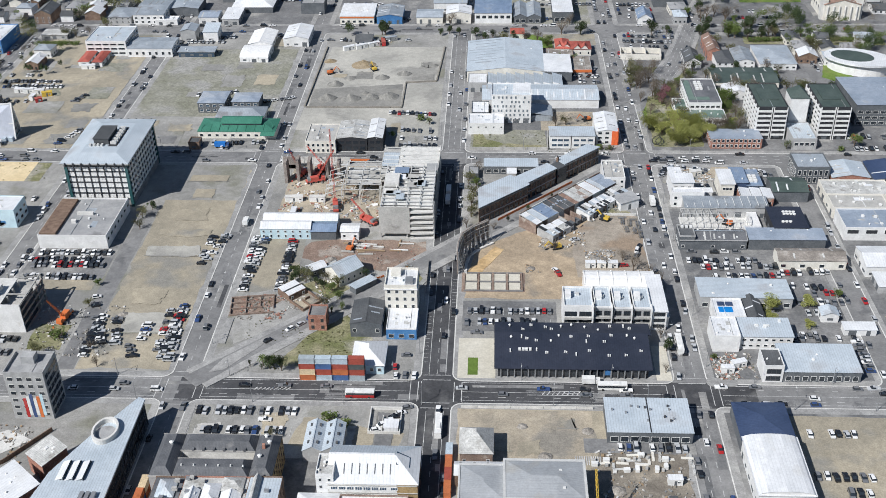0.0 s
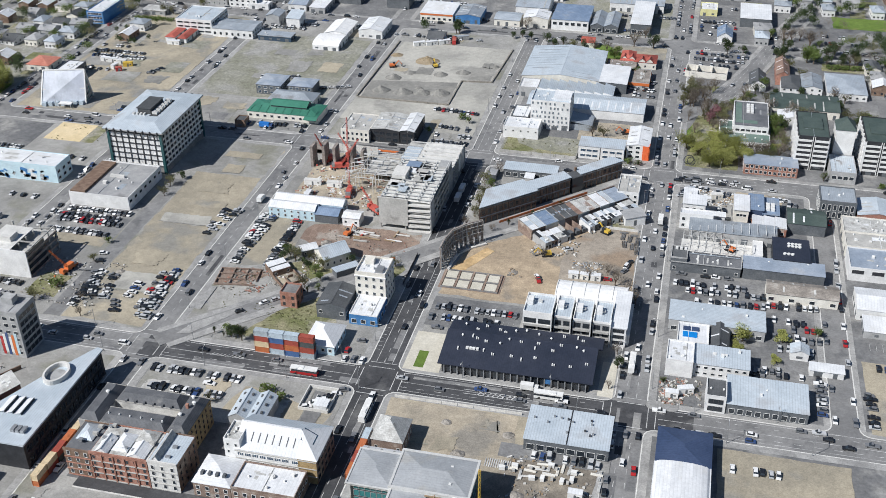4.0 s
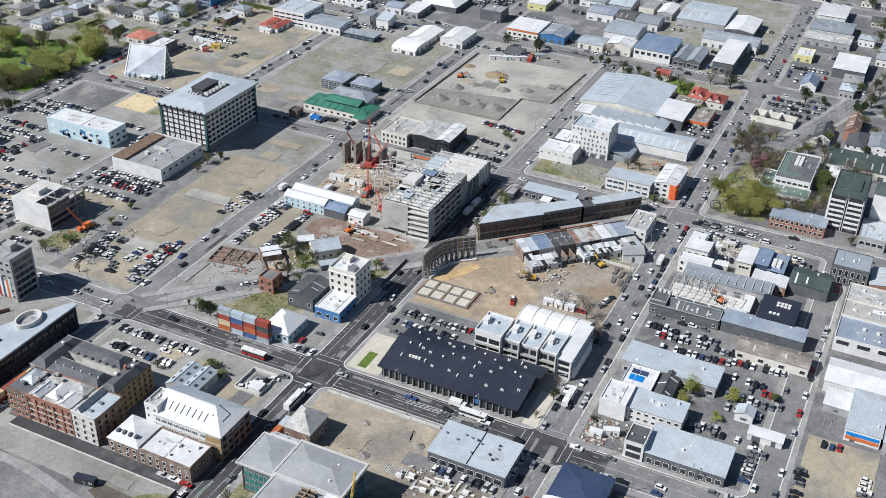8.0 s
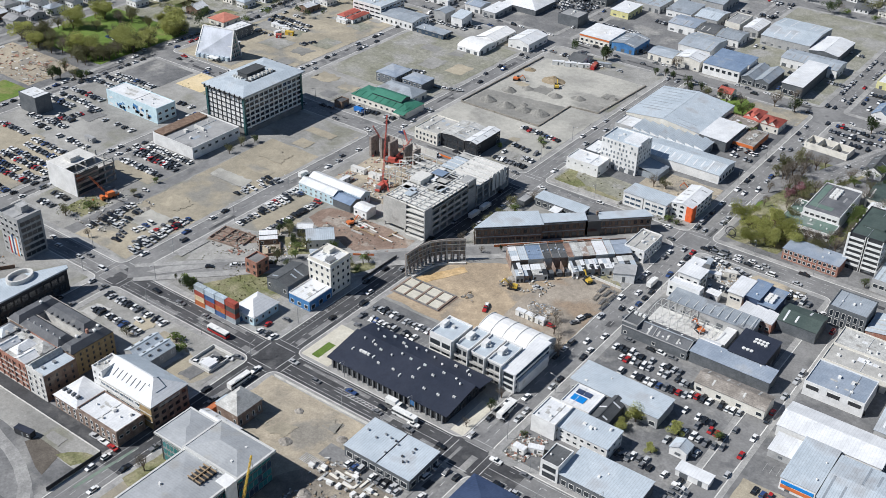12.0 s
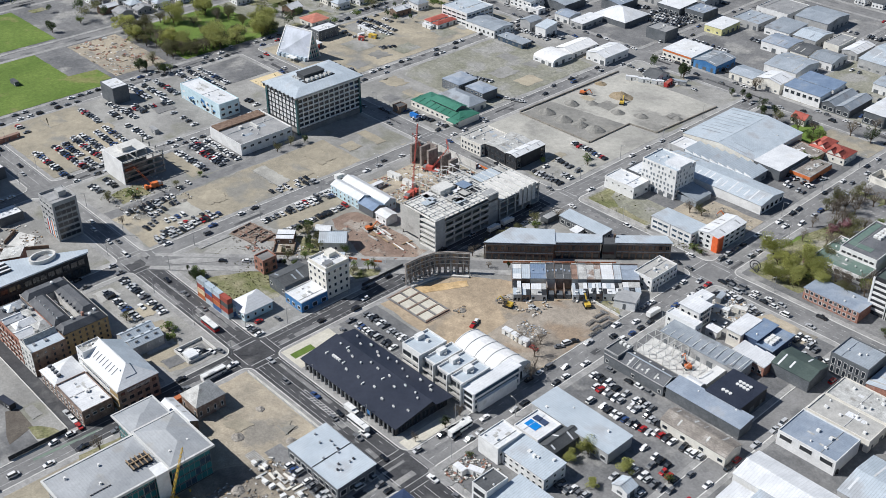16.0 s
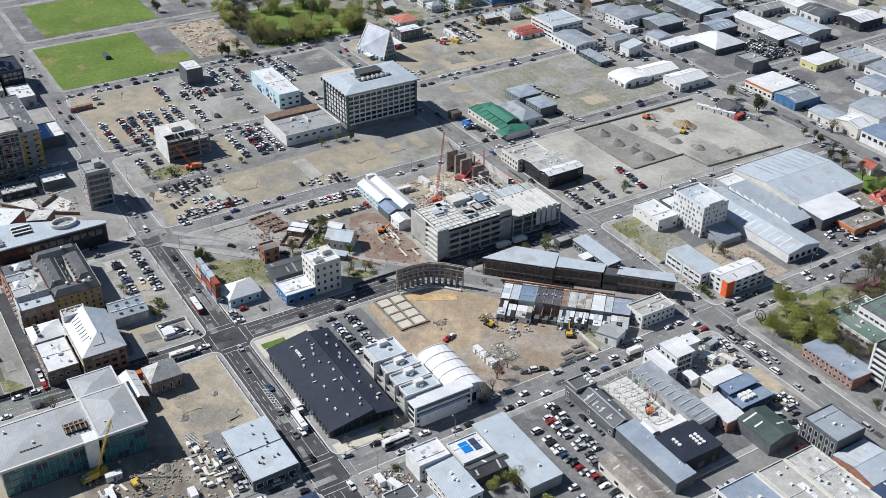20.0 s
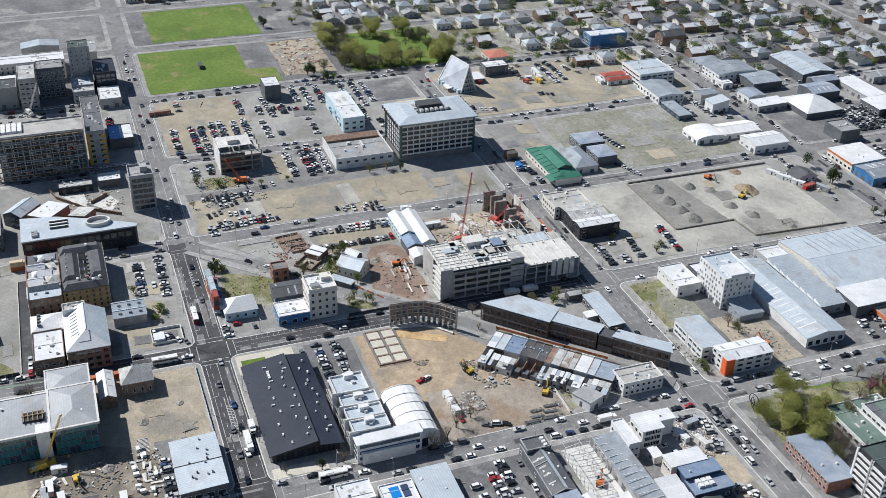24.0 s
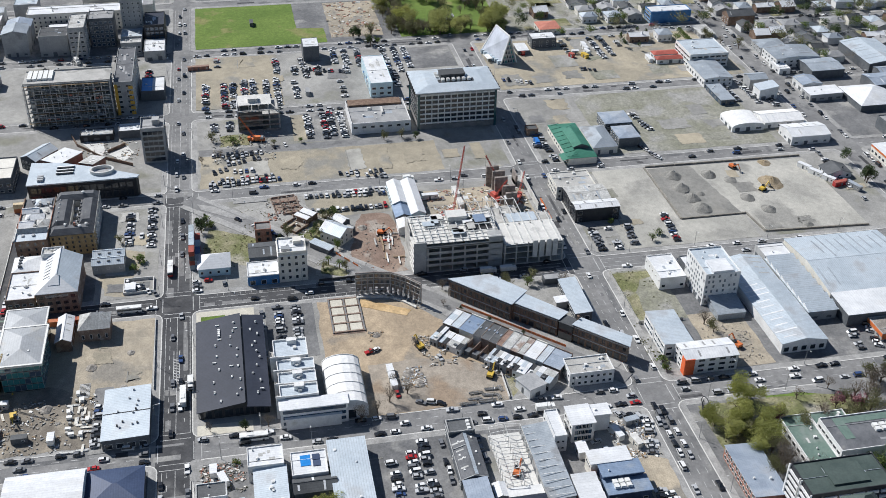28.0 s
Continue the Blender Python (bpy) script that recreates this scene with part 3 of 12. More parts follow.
def roof_vents(root, sx, sy, z, count, seed, mat="frame_white"):
    """Small ventilators and plant boxes on a flat roof."""
    rng = random.Random(seed)
    for k in range(count):
        x, y = rng.uniform(-0.4, 0.4) * sx, rng.uniform(-0.38, 0.38) * sy
        lp = Lump()
        if rng.random() < 0.5:
            lp.tube((0, 0, 0), (0, 0, 0.5), 0.28, 0.28).tube((0, 0, 0.5), (0, 0, 0.85), 0.45, 0.2)
            piece("roof_vent", lp, mat, root, at=pose(x, y, z))
        else:
            w, d, hh = rng.uniform(0.7, 1.6), rng.uniform(0.7, 1.3), rng.uniform(0.6, 1.1)
            lp.box(-w / 2, w / 2, -d / 2, d / 2, 0.12, hh).box(-w / 2 + 0.05, w / 2 - 0.05, -d / 2 + 0.05, d / 2 - 0.05, 0, 0.12)
            lp.tube((0, 0, hh), (0, 0, hh + 0.08), min(w, d) * 0.36, min(w, d) * 0.36)
            piece("roof_unit", lp, mat, root, at=pose(x, y, z))


OCC = []


def building(name, label, x0, x1, y0, y1, h, wall="wall_grey", roof="roof_zinc", kind="flat", rise=1.5, over=0.35, par=0.6, turn=0.0, category="building", win=(), vents=0, top=None, parapet_mat=None, base=GZ, group=""):
    """One building on its plot; win holds calls of windows() as (side, cols, rows, w, h, z0, dz[, options])."""
    sx, sy = x1 - x0, y1 - y0
    OCC.append((x0, x1, y0, y1))
    root = thing(name, label, category, pose((x0 + x1) / 2, (y0 + y1) / 2, base, 0, 0, turn), group)
    wl, rf, pp = roof_lump(kind, sx, sy, h, rise, over, par)
    det = random.Random(int(x0 * 31 + y0 * 17))
    X, Y = sx / 2, sy / 2
    if not win and h > 2.5:  # doors and windows of plain halls
        for side in (-1, 1):
            for k in range(int(sx / 5.5)):
                x, w, t = -X + sx * (k + 0.5) / int(sx / 5.5), det.uniform(0.7, 1.7), det.choice((1.2, 2.4, min(3.0, h - 0.6)))
                wl.box(x - w, x + w, side * Y - 0.05, side * Y + 0.05, 0.05 if t > 2 else 1.0, min(t if t > 2 else 2.2, h - 0.3), 1)
            for k in range(int(sy / 5.5)):
                y, w, t = -Y + sy * (k + 0.5) / int(sy / 5.5), det.uniform(0.7, 1.7), det.choice((1.2, 2.4, min(3.0, h - 0.6)))
                wl.box(side * X - 0.05, side * X + 0.05, y - w, y + w, 0.05 if t > 2 else 1.0, min(t if t > 2 else 2.2, h - 0.3), 1)
    second = det.choice(("roof_weathered", "roof_grey", "roof_white", "roof_zinc"))

    loose = []

    def sheet(quad):  # on the broadest roofs each light is a part of its own
        if sx * sy > 900:
            loose.append(quad)
        else:
            rf.slab(quad, 0.03, 1)

    if sx * sy > 110:  # roof lights, patched sheets and seams
        if kind == "gable_x":
            for k in range(int(sx / 4.5)):
                x, s = -X + 2 + k * 4.5 + det.uniform(-0.6, 0.6), det.choice((-1, 1))
                z = lambda y: h + rise * (1 - abs(y) / Y) + 0.23
                y0_, y1_ = (0.25 * Y, 0.8 * Y) if det.random() < 0.7 else (0.05 * Y, 0.97 * Y)
                sheet([(x, s * y0_, z(y0_)), (x + 0.8, s * y0_, z(y0_)), (x + 0.8, s * y1_, z(y1_)), (x, s * y1_, z(y1_))][:: s])
        elif kind == "gable_y":
            for k in range(int(sy / 4.5)):
                y, s = -Y + 2 + k * 4.5 + det.uniform(-0.6, 0.6), det.choice((-1, 1))
                z = lambda x: h + rise * (1 - abs(x) / X) + 0.23
                a, b = (0.25 * X, 0.8 * X) if det.random() < 0.7 else (0.05 * X, 0.97 * X)
                sheet([(s * a, y, z(a)), (s * a, y + 0.8, z(a)), (s * b, y + 0.8, z(b)), (s * b, y, z(b))][:: -s])
        elif kind == "flat":
            for k in range(det.randrange(2, 5)):
                x, y, w, d = det.uniform(-0.6, 0.5) * X, det.uniform(-0.6, 0.5) * Y, det.uniform(0.1, 0.35) * X, det.uniform(0.1, 0.35) * Y
                rf.box(x, x + w, y, y + d, h + 0.06, h + 0.075 + 0.004 * k, 1)
            x = det.uniform(-0.7, 0.7) * X
            rf.beam((x, -Y + 0.6, h + 0.2), (x, Y - 0.6, h + 0.2), 0.16, 1)
    piece("wall", wl, (wall, "wall_slate"), root)
    cover = piece("roof", rf, (roof, second), root)
    for quad in loose:
        piece("roof_light", Lump().slab(quad, 0.03), second, cover)
    if pp:
        piece("parapet", pp, parapet_mat or wall, root)
    for row in win:
        opts = row[7] if len(row) > 7 else {}
        windows(root, sx, sy, *row[:7], **opts)
    if vents:
        roof_vents(cover, sx * 0.95, sy * 0.95, h + 0.06 if kind == "flat" else h + 0.35, vents, int(x0 * 13 + y0 * 7))
    return root

# ---- ground, roads, lots ----
LEVEL = [0]


def patch(name, label, pts, mat, z, rough_edge=0.0, kind="structure", category="ground", low=None):
    """A sheet of ground inside an outline; rough_edge wobbles the outline by about that many metres."""
    if 0.175 <= z < 0.45:  # later sheets lie a little above earlier ones
        LEVEL[0] += 1
        z = 0.175 + 0.0018 * LEVEL[0]
    pts = [Vector((x, y, 0)) for x, y in pts]
    if sum(a.x * b.y - b.x * a.y for a, b in zip(pts, pts[1:] + pts[:1])) < 0:
        pts.reverse()
    if rough_edge:
        out = []
        for a, b in zip(pts, pts[1:] + pts[:1]):
            n = max(2, int((b - a).length / 4))
            for k in range(n):
                p = a.lerp(b, k / n)
                v = noise.noise_vector((p.x * 0.13, p.y * 0.13, 3.1)) + 0.5 * noise.noise_vector((p.x * 0.4, p.y * 0.4, 7.7))
                out.append(p + v * rough_edge)
        pts = out
    lp = Lump().prism([(p.x, p.y) for p in pts], low if low is not None else z - 0.25, z)
    return tagged(piece(name, lp, mat), label, category, kind=kind)


def rect(x0, x1, y0, y1):
    return [(x0, y0), (x1, y0), (x1, y1), (x0, y1)]


def rounded(x0, x1, y0, y1, r=4.5):
    out = []
    for cx, cy, a in ((x1 - r, y1 - r, 0), (x0 + r, y1 - r, 90), (x0 + r, y0 + r, 180), (x1 - r, y0 + r, 270)):
        out += [(cx + r * math.cos(radians(a + k * 22.5)), cy + r * math.sin(radians(a + k * 22.5))) for k in range(5)]
    return out


patch("ground", "wide flat city ground of worn gravel, grass and dust", rect(-2600, 2600, -2200, 3000), "mixed_ground", 0.0, low=-1.0)
NS = [(-618, -606), (-518, -507), (-418, -408), (-318, -308), (-218, -209), (-118, -108), (-19, -7), (80, 92)]  # roads that run east, as x
EW = [(117, 131), (315, 328), (512, 525), (707, 721), (903, 917), (1100, 1112)]  # roads that run south, as y
for k, (a, b) in enumerate(NS):
    new_road = patch("road", "straight city street of grey asphalt between kerbs", rect(a - 1, b + 1, -70, 1300), "asphalt_grey", 0.03)
for k, (a, b) in enumerate(EW):
    patch("road", "straight cross street of asphalt with white lines", rect(-760, 460, a - 1, b + 1), "asphalt_grey", 0.045)

patch("road", "newly laid dark asphalt length of the cross street", rect(-114, 110, 314, 329), "asphalt_dark", 0.049, low=0.0)
patch("road", "newly laid dark asphalt length of the one-way street", rect(-20, -6, 236, 314), "asphalt_dark", 0.049, low=0.0)
# the parking building's street shadow is put into this darker road colour
patch("road", "street length coloured dark for the shadow of the parking building", rect(-20, -6, 329, 512), "asphalt_dark", 0.047, low=0.0)

# blocks of land: raised slabs behind the kerbs
LOT = {}
DEFAULT = {(-108, 328): "gravel_grey", (-209, 328): "gravel_grey", (-7, 328): "gravel_grey", (-108, 131): "asphalt_lot", (-7, 131): "gravel_buff", (-209, 525): "gravel_grey", (-108, 525): "gravel_grey", (-7, 525): "asphalt_lot", (-308, 328): "gravel_grey", (-209, 131): "gravel_grey", (-308, 131): "gravel_grey", (-308, 525): "gravel_grey"}
xs = [(-606, -518), (-507, -418), (-408, -318), (-308, -218), (-209, -118), (-108, -19), (-7, 80)]
ys = [(-60, 117), (131, 315), (328, 512), (525, 707), (721, 903), (917, 1100)]
for a, b in xs:
    for c, d in ys:
        slab = patch("pavement", "raised kerb and concrete footpath round a city block", rounded(a, b, c, d), "footpath", 0.15)
        mat = DEFAULT.get((a, c), "asphalt_lot" if (a + c) % 3 else "faded_grass")
        patch("lot_surface", "open lot surface of worn %s" % mat.replace("_", " "), rect(a + 3.5, b - 3.5, c + 3.5, d - 3.5), mat, 0.17)
for c, d in ys:
    if c == 328:
        patch("pavement", "raised kerb and footpath round a city block", rounded(92, 160, c, d), "footpath", 0.15)
        patch("lot_surface", "worn asphalt lot surface", rect(95.5, 157, c + 3.5, d - 3.5), "asphalt_lot", 0.17)
        patch("pavement", "raised kerb and footpath round a city block", rounded(169.5, 300, c, d), "footpath", 0.15)
        patch("lot_surface", "worn asphalt lot surface", rect(172, 297, c + 3.5, d - 3.5), "asphalt_lot", 0.17)
    else:
        patch("pavement", "raised kerb and footpath round a city block", rounded(92, 300, c, d), "footpath", 0.15)
        patch("lot_surface", "open lot surface", rect(95.5, 297, c + 3.5, d - 3.5), "asphalt_lot", 0.17)
patch("road", "narrow grey asphalt lane between car parks", rect(159, 170.5, 327, 513), "asphalt_grey", 0.05)
patch("road", "wide far street of grey asphalt", rect(300, 314, -70, 1300), "asphalt_grey", 0.03)


for a, b in xs[3:] + [(92, 160), (169.5, 300)]:
    for c, d in ys[1:4]:
        if a > 80 and c != 328:
            a2, b2 = (92, 300) if a == 92 else (None, None)
        else:
            a2, b2 = a, b
        if a2 is None:
            continue
        outer, inner = rounded(a2, b2, c, d), rounded(a2 + 0.45, b2 - 0.45, c + 0.45, d - 0.45, 4.1)
        lp = Lump()
        for k in range(len(outer)):
            j = (k + 1) % len(outer)
            lp.add([(*outer[k], 0.155), (*outer[j], 0.155), (*inner[j], 0.17), (*inner[k], 0.17)], [(0, 1, 2, 3)])
        tagged(piece("kerb", lp, "concrete_pale"), "pale concrete kerb stones round a city block", "kerb", kind="structure")


def strip(name, label, path, width, mat, z, category="road"):
    """A ribbon of ground along a path."""
    left, right = [], []
    for k, p in enumerate(path):
        a, b = Vector(path[max(0, k - 1)]), Vector(path[min(len(path) - 1, k + 1)])
        d = (b - a).normalized()
        s = Vector((-d.y, d.x)) * (width[k] if isinstance(width, (list, tuple)) else width) / 2
        left.append((p[0] + s.x, p[1] + s.y))
        right.append((p[0] - s.x, p[1] - s.y))
    n = len(path)
    lp = Lump()
    v = [(x, y, z) for x, y in left + right] + [(x, y, z - 0.3) for x, y in left + right]
    f = [(k + 1, k, n + k, n + k + 1) for k in range(n - 1)]
    f += [(k, k + 1, 2 * n + k + 1, 2 * n + k) for k in range(n - 1)] + [(n + k + 1, n + k, 3 * n + k, 3 * n + k + 1) for k in range(n - 1)]
    f += [(0, 2 * n, 3 * n, n), (n - 1, 2 * n - 1, 4 * n - 1, 3 * n - 1)]
    lp.add(v, f)
    return tagged(piece(name, lp, mat), label, category, kind="structure")


# surfaces inside the blocks
patch("lot_gravel", "broad buff gravel lot used for parking", rect(-158, -121, 333, 506), "gravel_buff", 0.18, 1.5)
patch("lot_gravel", "pale dusty ground beside the office tower", rect(-168, -121, 470, 508), "gravel_grey", 0.19, 1.2)
patch("lot_asphalt", "asphalt service lane between gravel lots", rect(-167, -159, 332, 460), "asphalt_grey", 0.19, 0.5)
patch("lot_asphalt", "grey asphalt car park behind the low concrete building", rect(-207, -168, 394, 432), "asphalt_lot", 0.19, 0.3)
patch("lot_grass", "weedy grass patch beside the half-demolished building", rect(-184, -170, 345, 362), "rough_grass", 0.2, 1.5)
patch("lot_dirt", "red-brown dirt of a cleared building site", [(-82, 416), (-68, 411), (-52, 408), (-40, 406), (-23, 417), (-23, 432), (-60, 433), (-78, 431)], "dirt_red", 0.19, 1.5)
patch("lot_dirt", "pinkish gravel car park", rect(-103, -80, 388, 434), "gravel_buff", 0.18, 0.8)
patch("lot_dirt", "construction yard of pale dirt and concrete", rect(-98, -46, 450, 508), "dirt_buff", 0.185, 0.8)
patch("lot_grass", "overgrown grass lot beside the container stacks", [(-78, 337), (-52, 333), (-40, 354), (-54, 372), (-66, 360)], "rough_grass", 0.19, 1.0)
patch("lot_dirt", "rubble and grey dirt of a cleared corner", [(-98, 350), (-62, 376), (-76, 396), (-103, 384)], "gravel_grey", 0.19, 0.6)
patch("lot_dirt", "dark brown dirt of dug-out old foundations", [(-105, 384), (-87, 386), (-83, 382), (-91, 372), (-104, 369.5)], "dirt_red", 0.19, 0.8)
patch("lot_grass", "overgrown garden between old houses", [(-80, 392), (-68, 399), (-60, 396), (-50, 388), (-58, 380), (-66, 386), (-72, 390)], "rough_grass", 0.19, 1.0)
patch("lot_dirt", "orange-brown earth of the demolition site", [(2, 403), (26, 416), (40, 418), (52, 436), (24, 442), (8, 428)], "dirt_orange", 0.2, 1.2)
patch("lot_dirt", "buff earth of the wide demolition site", [(-4, 385), (38, 385), (80, 398), (78, 450), (56, 462), (20, 440), (0, 425)], "dirt_site", 0.19, 1.0)
patch("lot_dirt", "grey-brown bare earth of the cleared lot", [(47, 402), (79, 402), (79.2, 457), (60, 458), (50, 446), (46, 424)], "dirt_lot", 0.2, 1.0)
patch("lot_grass", "weeds behind the pale boundary wall", [(61, 459.5), (78, 459), (72, 464), (66, 465)], "rough_grass", 0.2, 0.5)
patch("lot_asphalt", "pale asphalt car park beside the dark-roofed building", rect(-4, 36, 361, 383), "asphalt_lot", 0.185, 0.2)
patch("lot_paving", "cream paved forecourt", rect(-5, 10, 330, 356), "paving_cream", 0.19)
patch("lot_paving", "cream paved strip beside the street", rect(73, 79, 330, 352), "paving_cream", 0.19)
patch("lot_grass", "small green lawn in the cream forecourt", rect(-1, 3, 332, 343), "lawn", 0.2)
patch("lot_dirt", "bare buff earth lot with tyre marks", [(-4, 281), (-4, 311), (46, 311), (47, 290), (38, 272), (18, 280)], "dirt_buff", 0.19, 1.2)
patch("lot_dirt", "churned earth yard of the building site", [(40, 240), (78, 240), (78, 290), (48, 290), (38, 270)], "dirt_brown", 0.19, 1.0)
patch("lot_asphalt", "grey asphalt parking lane beside the two-tone shed", rect(42, 82, 288.5, 296), "asphalt_lot", 0.19, 0.3)
patch("lot_gravel", "pale dusty car park strip", rect(-206, -170, 388, 396), "gravel_buff", 0.19, 0.5)
patch("lot_gravel", "dusty pale gravel car park behind the heritage block", rect(-104, -22, 283, 312), "gravel_grey", 0.19, 0.4)
patch("lot_gravel", "buff dirt worn between the parked cars", [(-66, 290), (-40, 284), (-26, 288), (-24, 298), (-44, 302), (-62, 306)], "gravel_buff", 0.19, 1.5)
patch("lot_dirt", "pale dirt strip behind the brick buildings", [(-118, 228), (-21, 228), (-21, 244), (-118, 244)], "gravel_grey", 0.19, 0.8)
patch("lot_asphalt", "worn grey asphalt yard inside the curving path", [(-118, 204), (-20.9, 204), (-20.9, 210), (-28, 214), (-47, 221), (-76, 226), (-118, 226.4)], "asphalt_lot", 0.19)
patch("lot_dirt", "brown soil bed beside a curving path", [(-49, 226), (-47, 230.7), (-33, 230.4), (-29, 219), (-34, 220)], "soil_brown", 0.19)
LEVEL[0] += 1
path_out = [(-118, 226.5), (-104, 227), (-88, 227), (-76, 226.8), (-66, 225.4), (-56, 223.3), (-47, 221.8), (-38, 219), (-28, 214.3), (-21, 208)]
path_in = [(-118, 222.8), (-105, 223.3), (-89, 223.3), (-77.5, 222.9), (-68, 221.6), (-58, 219.4), (-49, 217.6), (-40.5, 215), (-31, 210.5), (-24.5, 205)]
curve = Lump()
for k in range(9):
    curve.prism([path_in[k], path_in[k + 1], path_out[k + 1], path_out[k]], 0.0, 0.175 + 0.0018 * LEVEL[0])
tagged(piece("curved_path", curve, "footpath"), "pale concrete path curving round the yard", "path", kind="structure")
patch("lot_grass", "thin weeds on the verge beside the lane", [(-34, 229), (-24, 228), (-20.5, 238), (-26, 236), (-31, 233)], "rough_grass", 0.19, 1.2)
patch("lot_grass", "grass corner with a bare tree", [(-5, 236), (0.5, 234), (3, 246), (1, 254), (-3.5, 253)], "rough_grass", 0.19, 0.6)
patch("cycle_lane", "faded green cycle lane on the street", [(-15.6, 222), (-14.2, 222), (-13.4, 236), (-12.6, 250), (-13.8, 250), (-14.8, 236)], "lane_green", 0.062)
patch("lot_asphalt", "dark asphalt lane behind the brick buildings", rect(-100, -21, 240, 245.5), "asphalt_dark", 0.2)
patch("lot_grass", "faded vacant lot of bare soil and thin grass with a low wall", rect(-4, 38, 529, 553), "faded_grass", 0.19, 0.8)
patch("lot_grass", "greener rim of the vacant lot", [(-3, 530), (36, 530), (37, 534), (14, 536), (4, 541), (1, 552), (-3, 552)], "rough_grass", 0.19, 1.2)
patch("lot_dirt", "bare dirt yard with an excavator", rect(36, 76, 553, 578), "dirt_buff", 0.185, 0.8)
patch("lot_excavation", "excavated gravel pit floor behind low bund walls", [(-103, 583), (-46, 583), (-46, 620), (-26, 622), (-25, 680), (-100, 680)], "gravel_pale", 0.185, 0.5)
patch("lot_gravel", "pale dusty apron between the pit and the dark hall", [(-104.3, 552), (-52, 552), (-50, 545), (-22.6, 545), (-22.6, 618), (-45, 618), (-45, 582), (-104.3, 582)], "gravel_pale", 0.185, 0.5)
patch("lot_excavation", "darker wet gravel strip with heaps", [(-102, 584), (-47, 584), (-47, 618), (-102, 610)], "gravel_wet", 0.2, 1.0)
patch("lot_grass", "faded grass of empty cleared lots", rect(-205, -122, 570, 676), "faded_grass", 0.18, 0.8)
patch("lot_asphalt", "cracked asphalt apron of an empty lot", rect(-205, -168, 528, 566), "gravel_grey", 0.19, 0.5)
patch("lot_sand", "rectangle of bright yellow sand", rect(-262, -239, 489, 511), "sand", 0.2)
patch("lot_grass", "strip of green grass beside the sand", rect(-239, -231, 489, 510), "rough_grass", 0.2)
patch("lot_asphalt", "dark grey asphalt car park", rect(-303, -266, 478, 508), "asphalt_lot", 0.19)
patch("lot_gravel", "dusty gravel ground of cleared lots", rect(-303, -222, 528, 700), "gravel_buff", 0.18, 1.0)
patch("park_lawn", "bright green lawn of a city square", [(-404, 331), (-322, 331), (-322, 424), (-350, 424), (-352, 404), (-404, 404)], "lawn", 0.2, 0.4, category="lawn")
patch("park_lawn", "second bright green lawn beyond the path", rect(-500, -424, 345, 430), "lawn", 0.2, 0.4, category="lawn")
patch("park_lawn", "tree-lined green lawn of the square by the church", rect(-404, -324, 478, 556), "lawn", 0.2, 0.5, category="lawn")
patch("lot_dirt", "orange dirt of a building plot", rect(-402, -330, 428, 466), "dirt_buff", 0.19, 1.0)
patch("lot_grass", "green lawn under trees at the road corner", [(97, 535), (122, 535), (128, 580), (118, 600), (104, 572)], "rough_grass", 0.2, 1.0)
patch("lot_grass", "lawn with spring trees near the fork", [(96, 563), (108, 566), (116, 572), (117, 594), (101, 595), (95.8, 577)], "lawn", 0.22, 0.8)
patch("lot_grass", "grass wedge with bare trees between the street and the forking road", [(94, 606), (106, 621), (114, 646), (93, 645)], "rough_grass", 0.2, 0.8)
patch("lot_grass", "planted verge along the forking road", [(112, 604), (120, 612), (131, 640), (141, 672), (146, 690), (139, 668), (127, 636), (114, 612)], "rough_grass", 0.2, 0.6)
patch("lot_grass", "shrubby ground round the low clinic", [(97, 533), (124, 533), (125, 556), (112, 560), (112, 604), (101, 600), (97, 570)], "rough_grass", 0.2, 0.8)
patch("lot_grass", "small bright lawn between the clinic and the tower", [(142, 575), (150, 578), (150, 604), (143, 604)], "lawn", 0.2, 0.6)
patch("lot_grass", "green verge under street trees", rect(176, 202, 686, 700), "rough_grass", 0.2, 0.8)
patch("lot_gravel", "tan gravel court round the red-roofed villa", rect(42, 77, 684, 704), "gravel_buff", 0.2, 0.5)
patch("lot_grass", "green villa lawn with shrubs", [(22, 678), (48, 660), (48, 690), (36, 704), (24, 700)], "lawn", 0.2, 0.8)
patch("lot_grass", "hedge strip beside the far car park", rect(218, 268, 684, 698), "rough_grass", 0.2, 0.8)
patch("lot_grass", "lawn behind the far car park", rect(188, 232, 768, 792), "lawn", 0.2, 1.0)
patch("lot_asphalt", "broad dark asphalt car park under bare trees", rect(152, 234, 724, 768), "asphalt_lot", 0.19, 0.8)
patch("lot_asphalt", "asphalt lane between school blocks", [(205, 706), (217, 706), (217, 600), (205, 600)], "asphalt_grey", 0.2)
patch("lot_dirt", "grey scrap yard strewn with rubble", [(96, 492), (112, 480), (122, 480), (122, 493), (134, 495), (128, 509), (100, 509)], "gravel_grey", 0.19, 0.8)
patch("lot_dirt", "bare buff dirt beside the blue-roofed office", [(118, 497), (146, 496.5), (148, 509), (124, 509.5)], "dirt_buff", 0.19, 0.8)
patch("lot_gravel", "pale gravel yard beside the bare frames", rect(98, 136, 437.2, 443), "gravel_grey", 0.19, 0.3)
patch("lot_gravel", "pale gravel parking lot", rect(174, 200, 330, 375), "gravel_buff", 0.19, 0.5)
patch("lot_gravel", "stony lot with parked cars", rect(119, 165, 262, 310), "gravel_buff", 0.19, 0.6)
patch("lot_gravel", "rough ground beside the lawn", rect(-305, -222, 331, 386), "gravel_buff", 0.19, 0.6)
patch("lot_asphalt", "car park asphalt near the fork", rect(88, 108, 612, 640), "asphalt_lot", 0.2, 0.5)

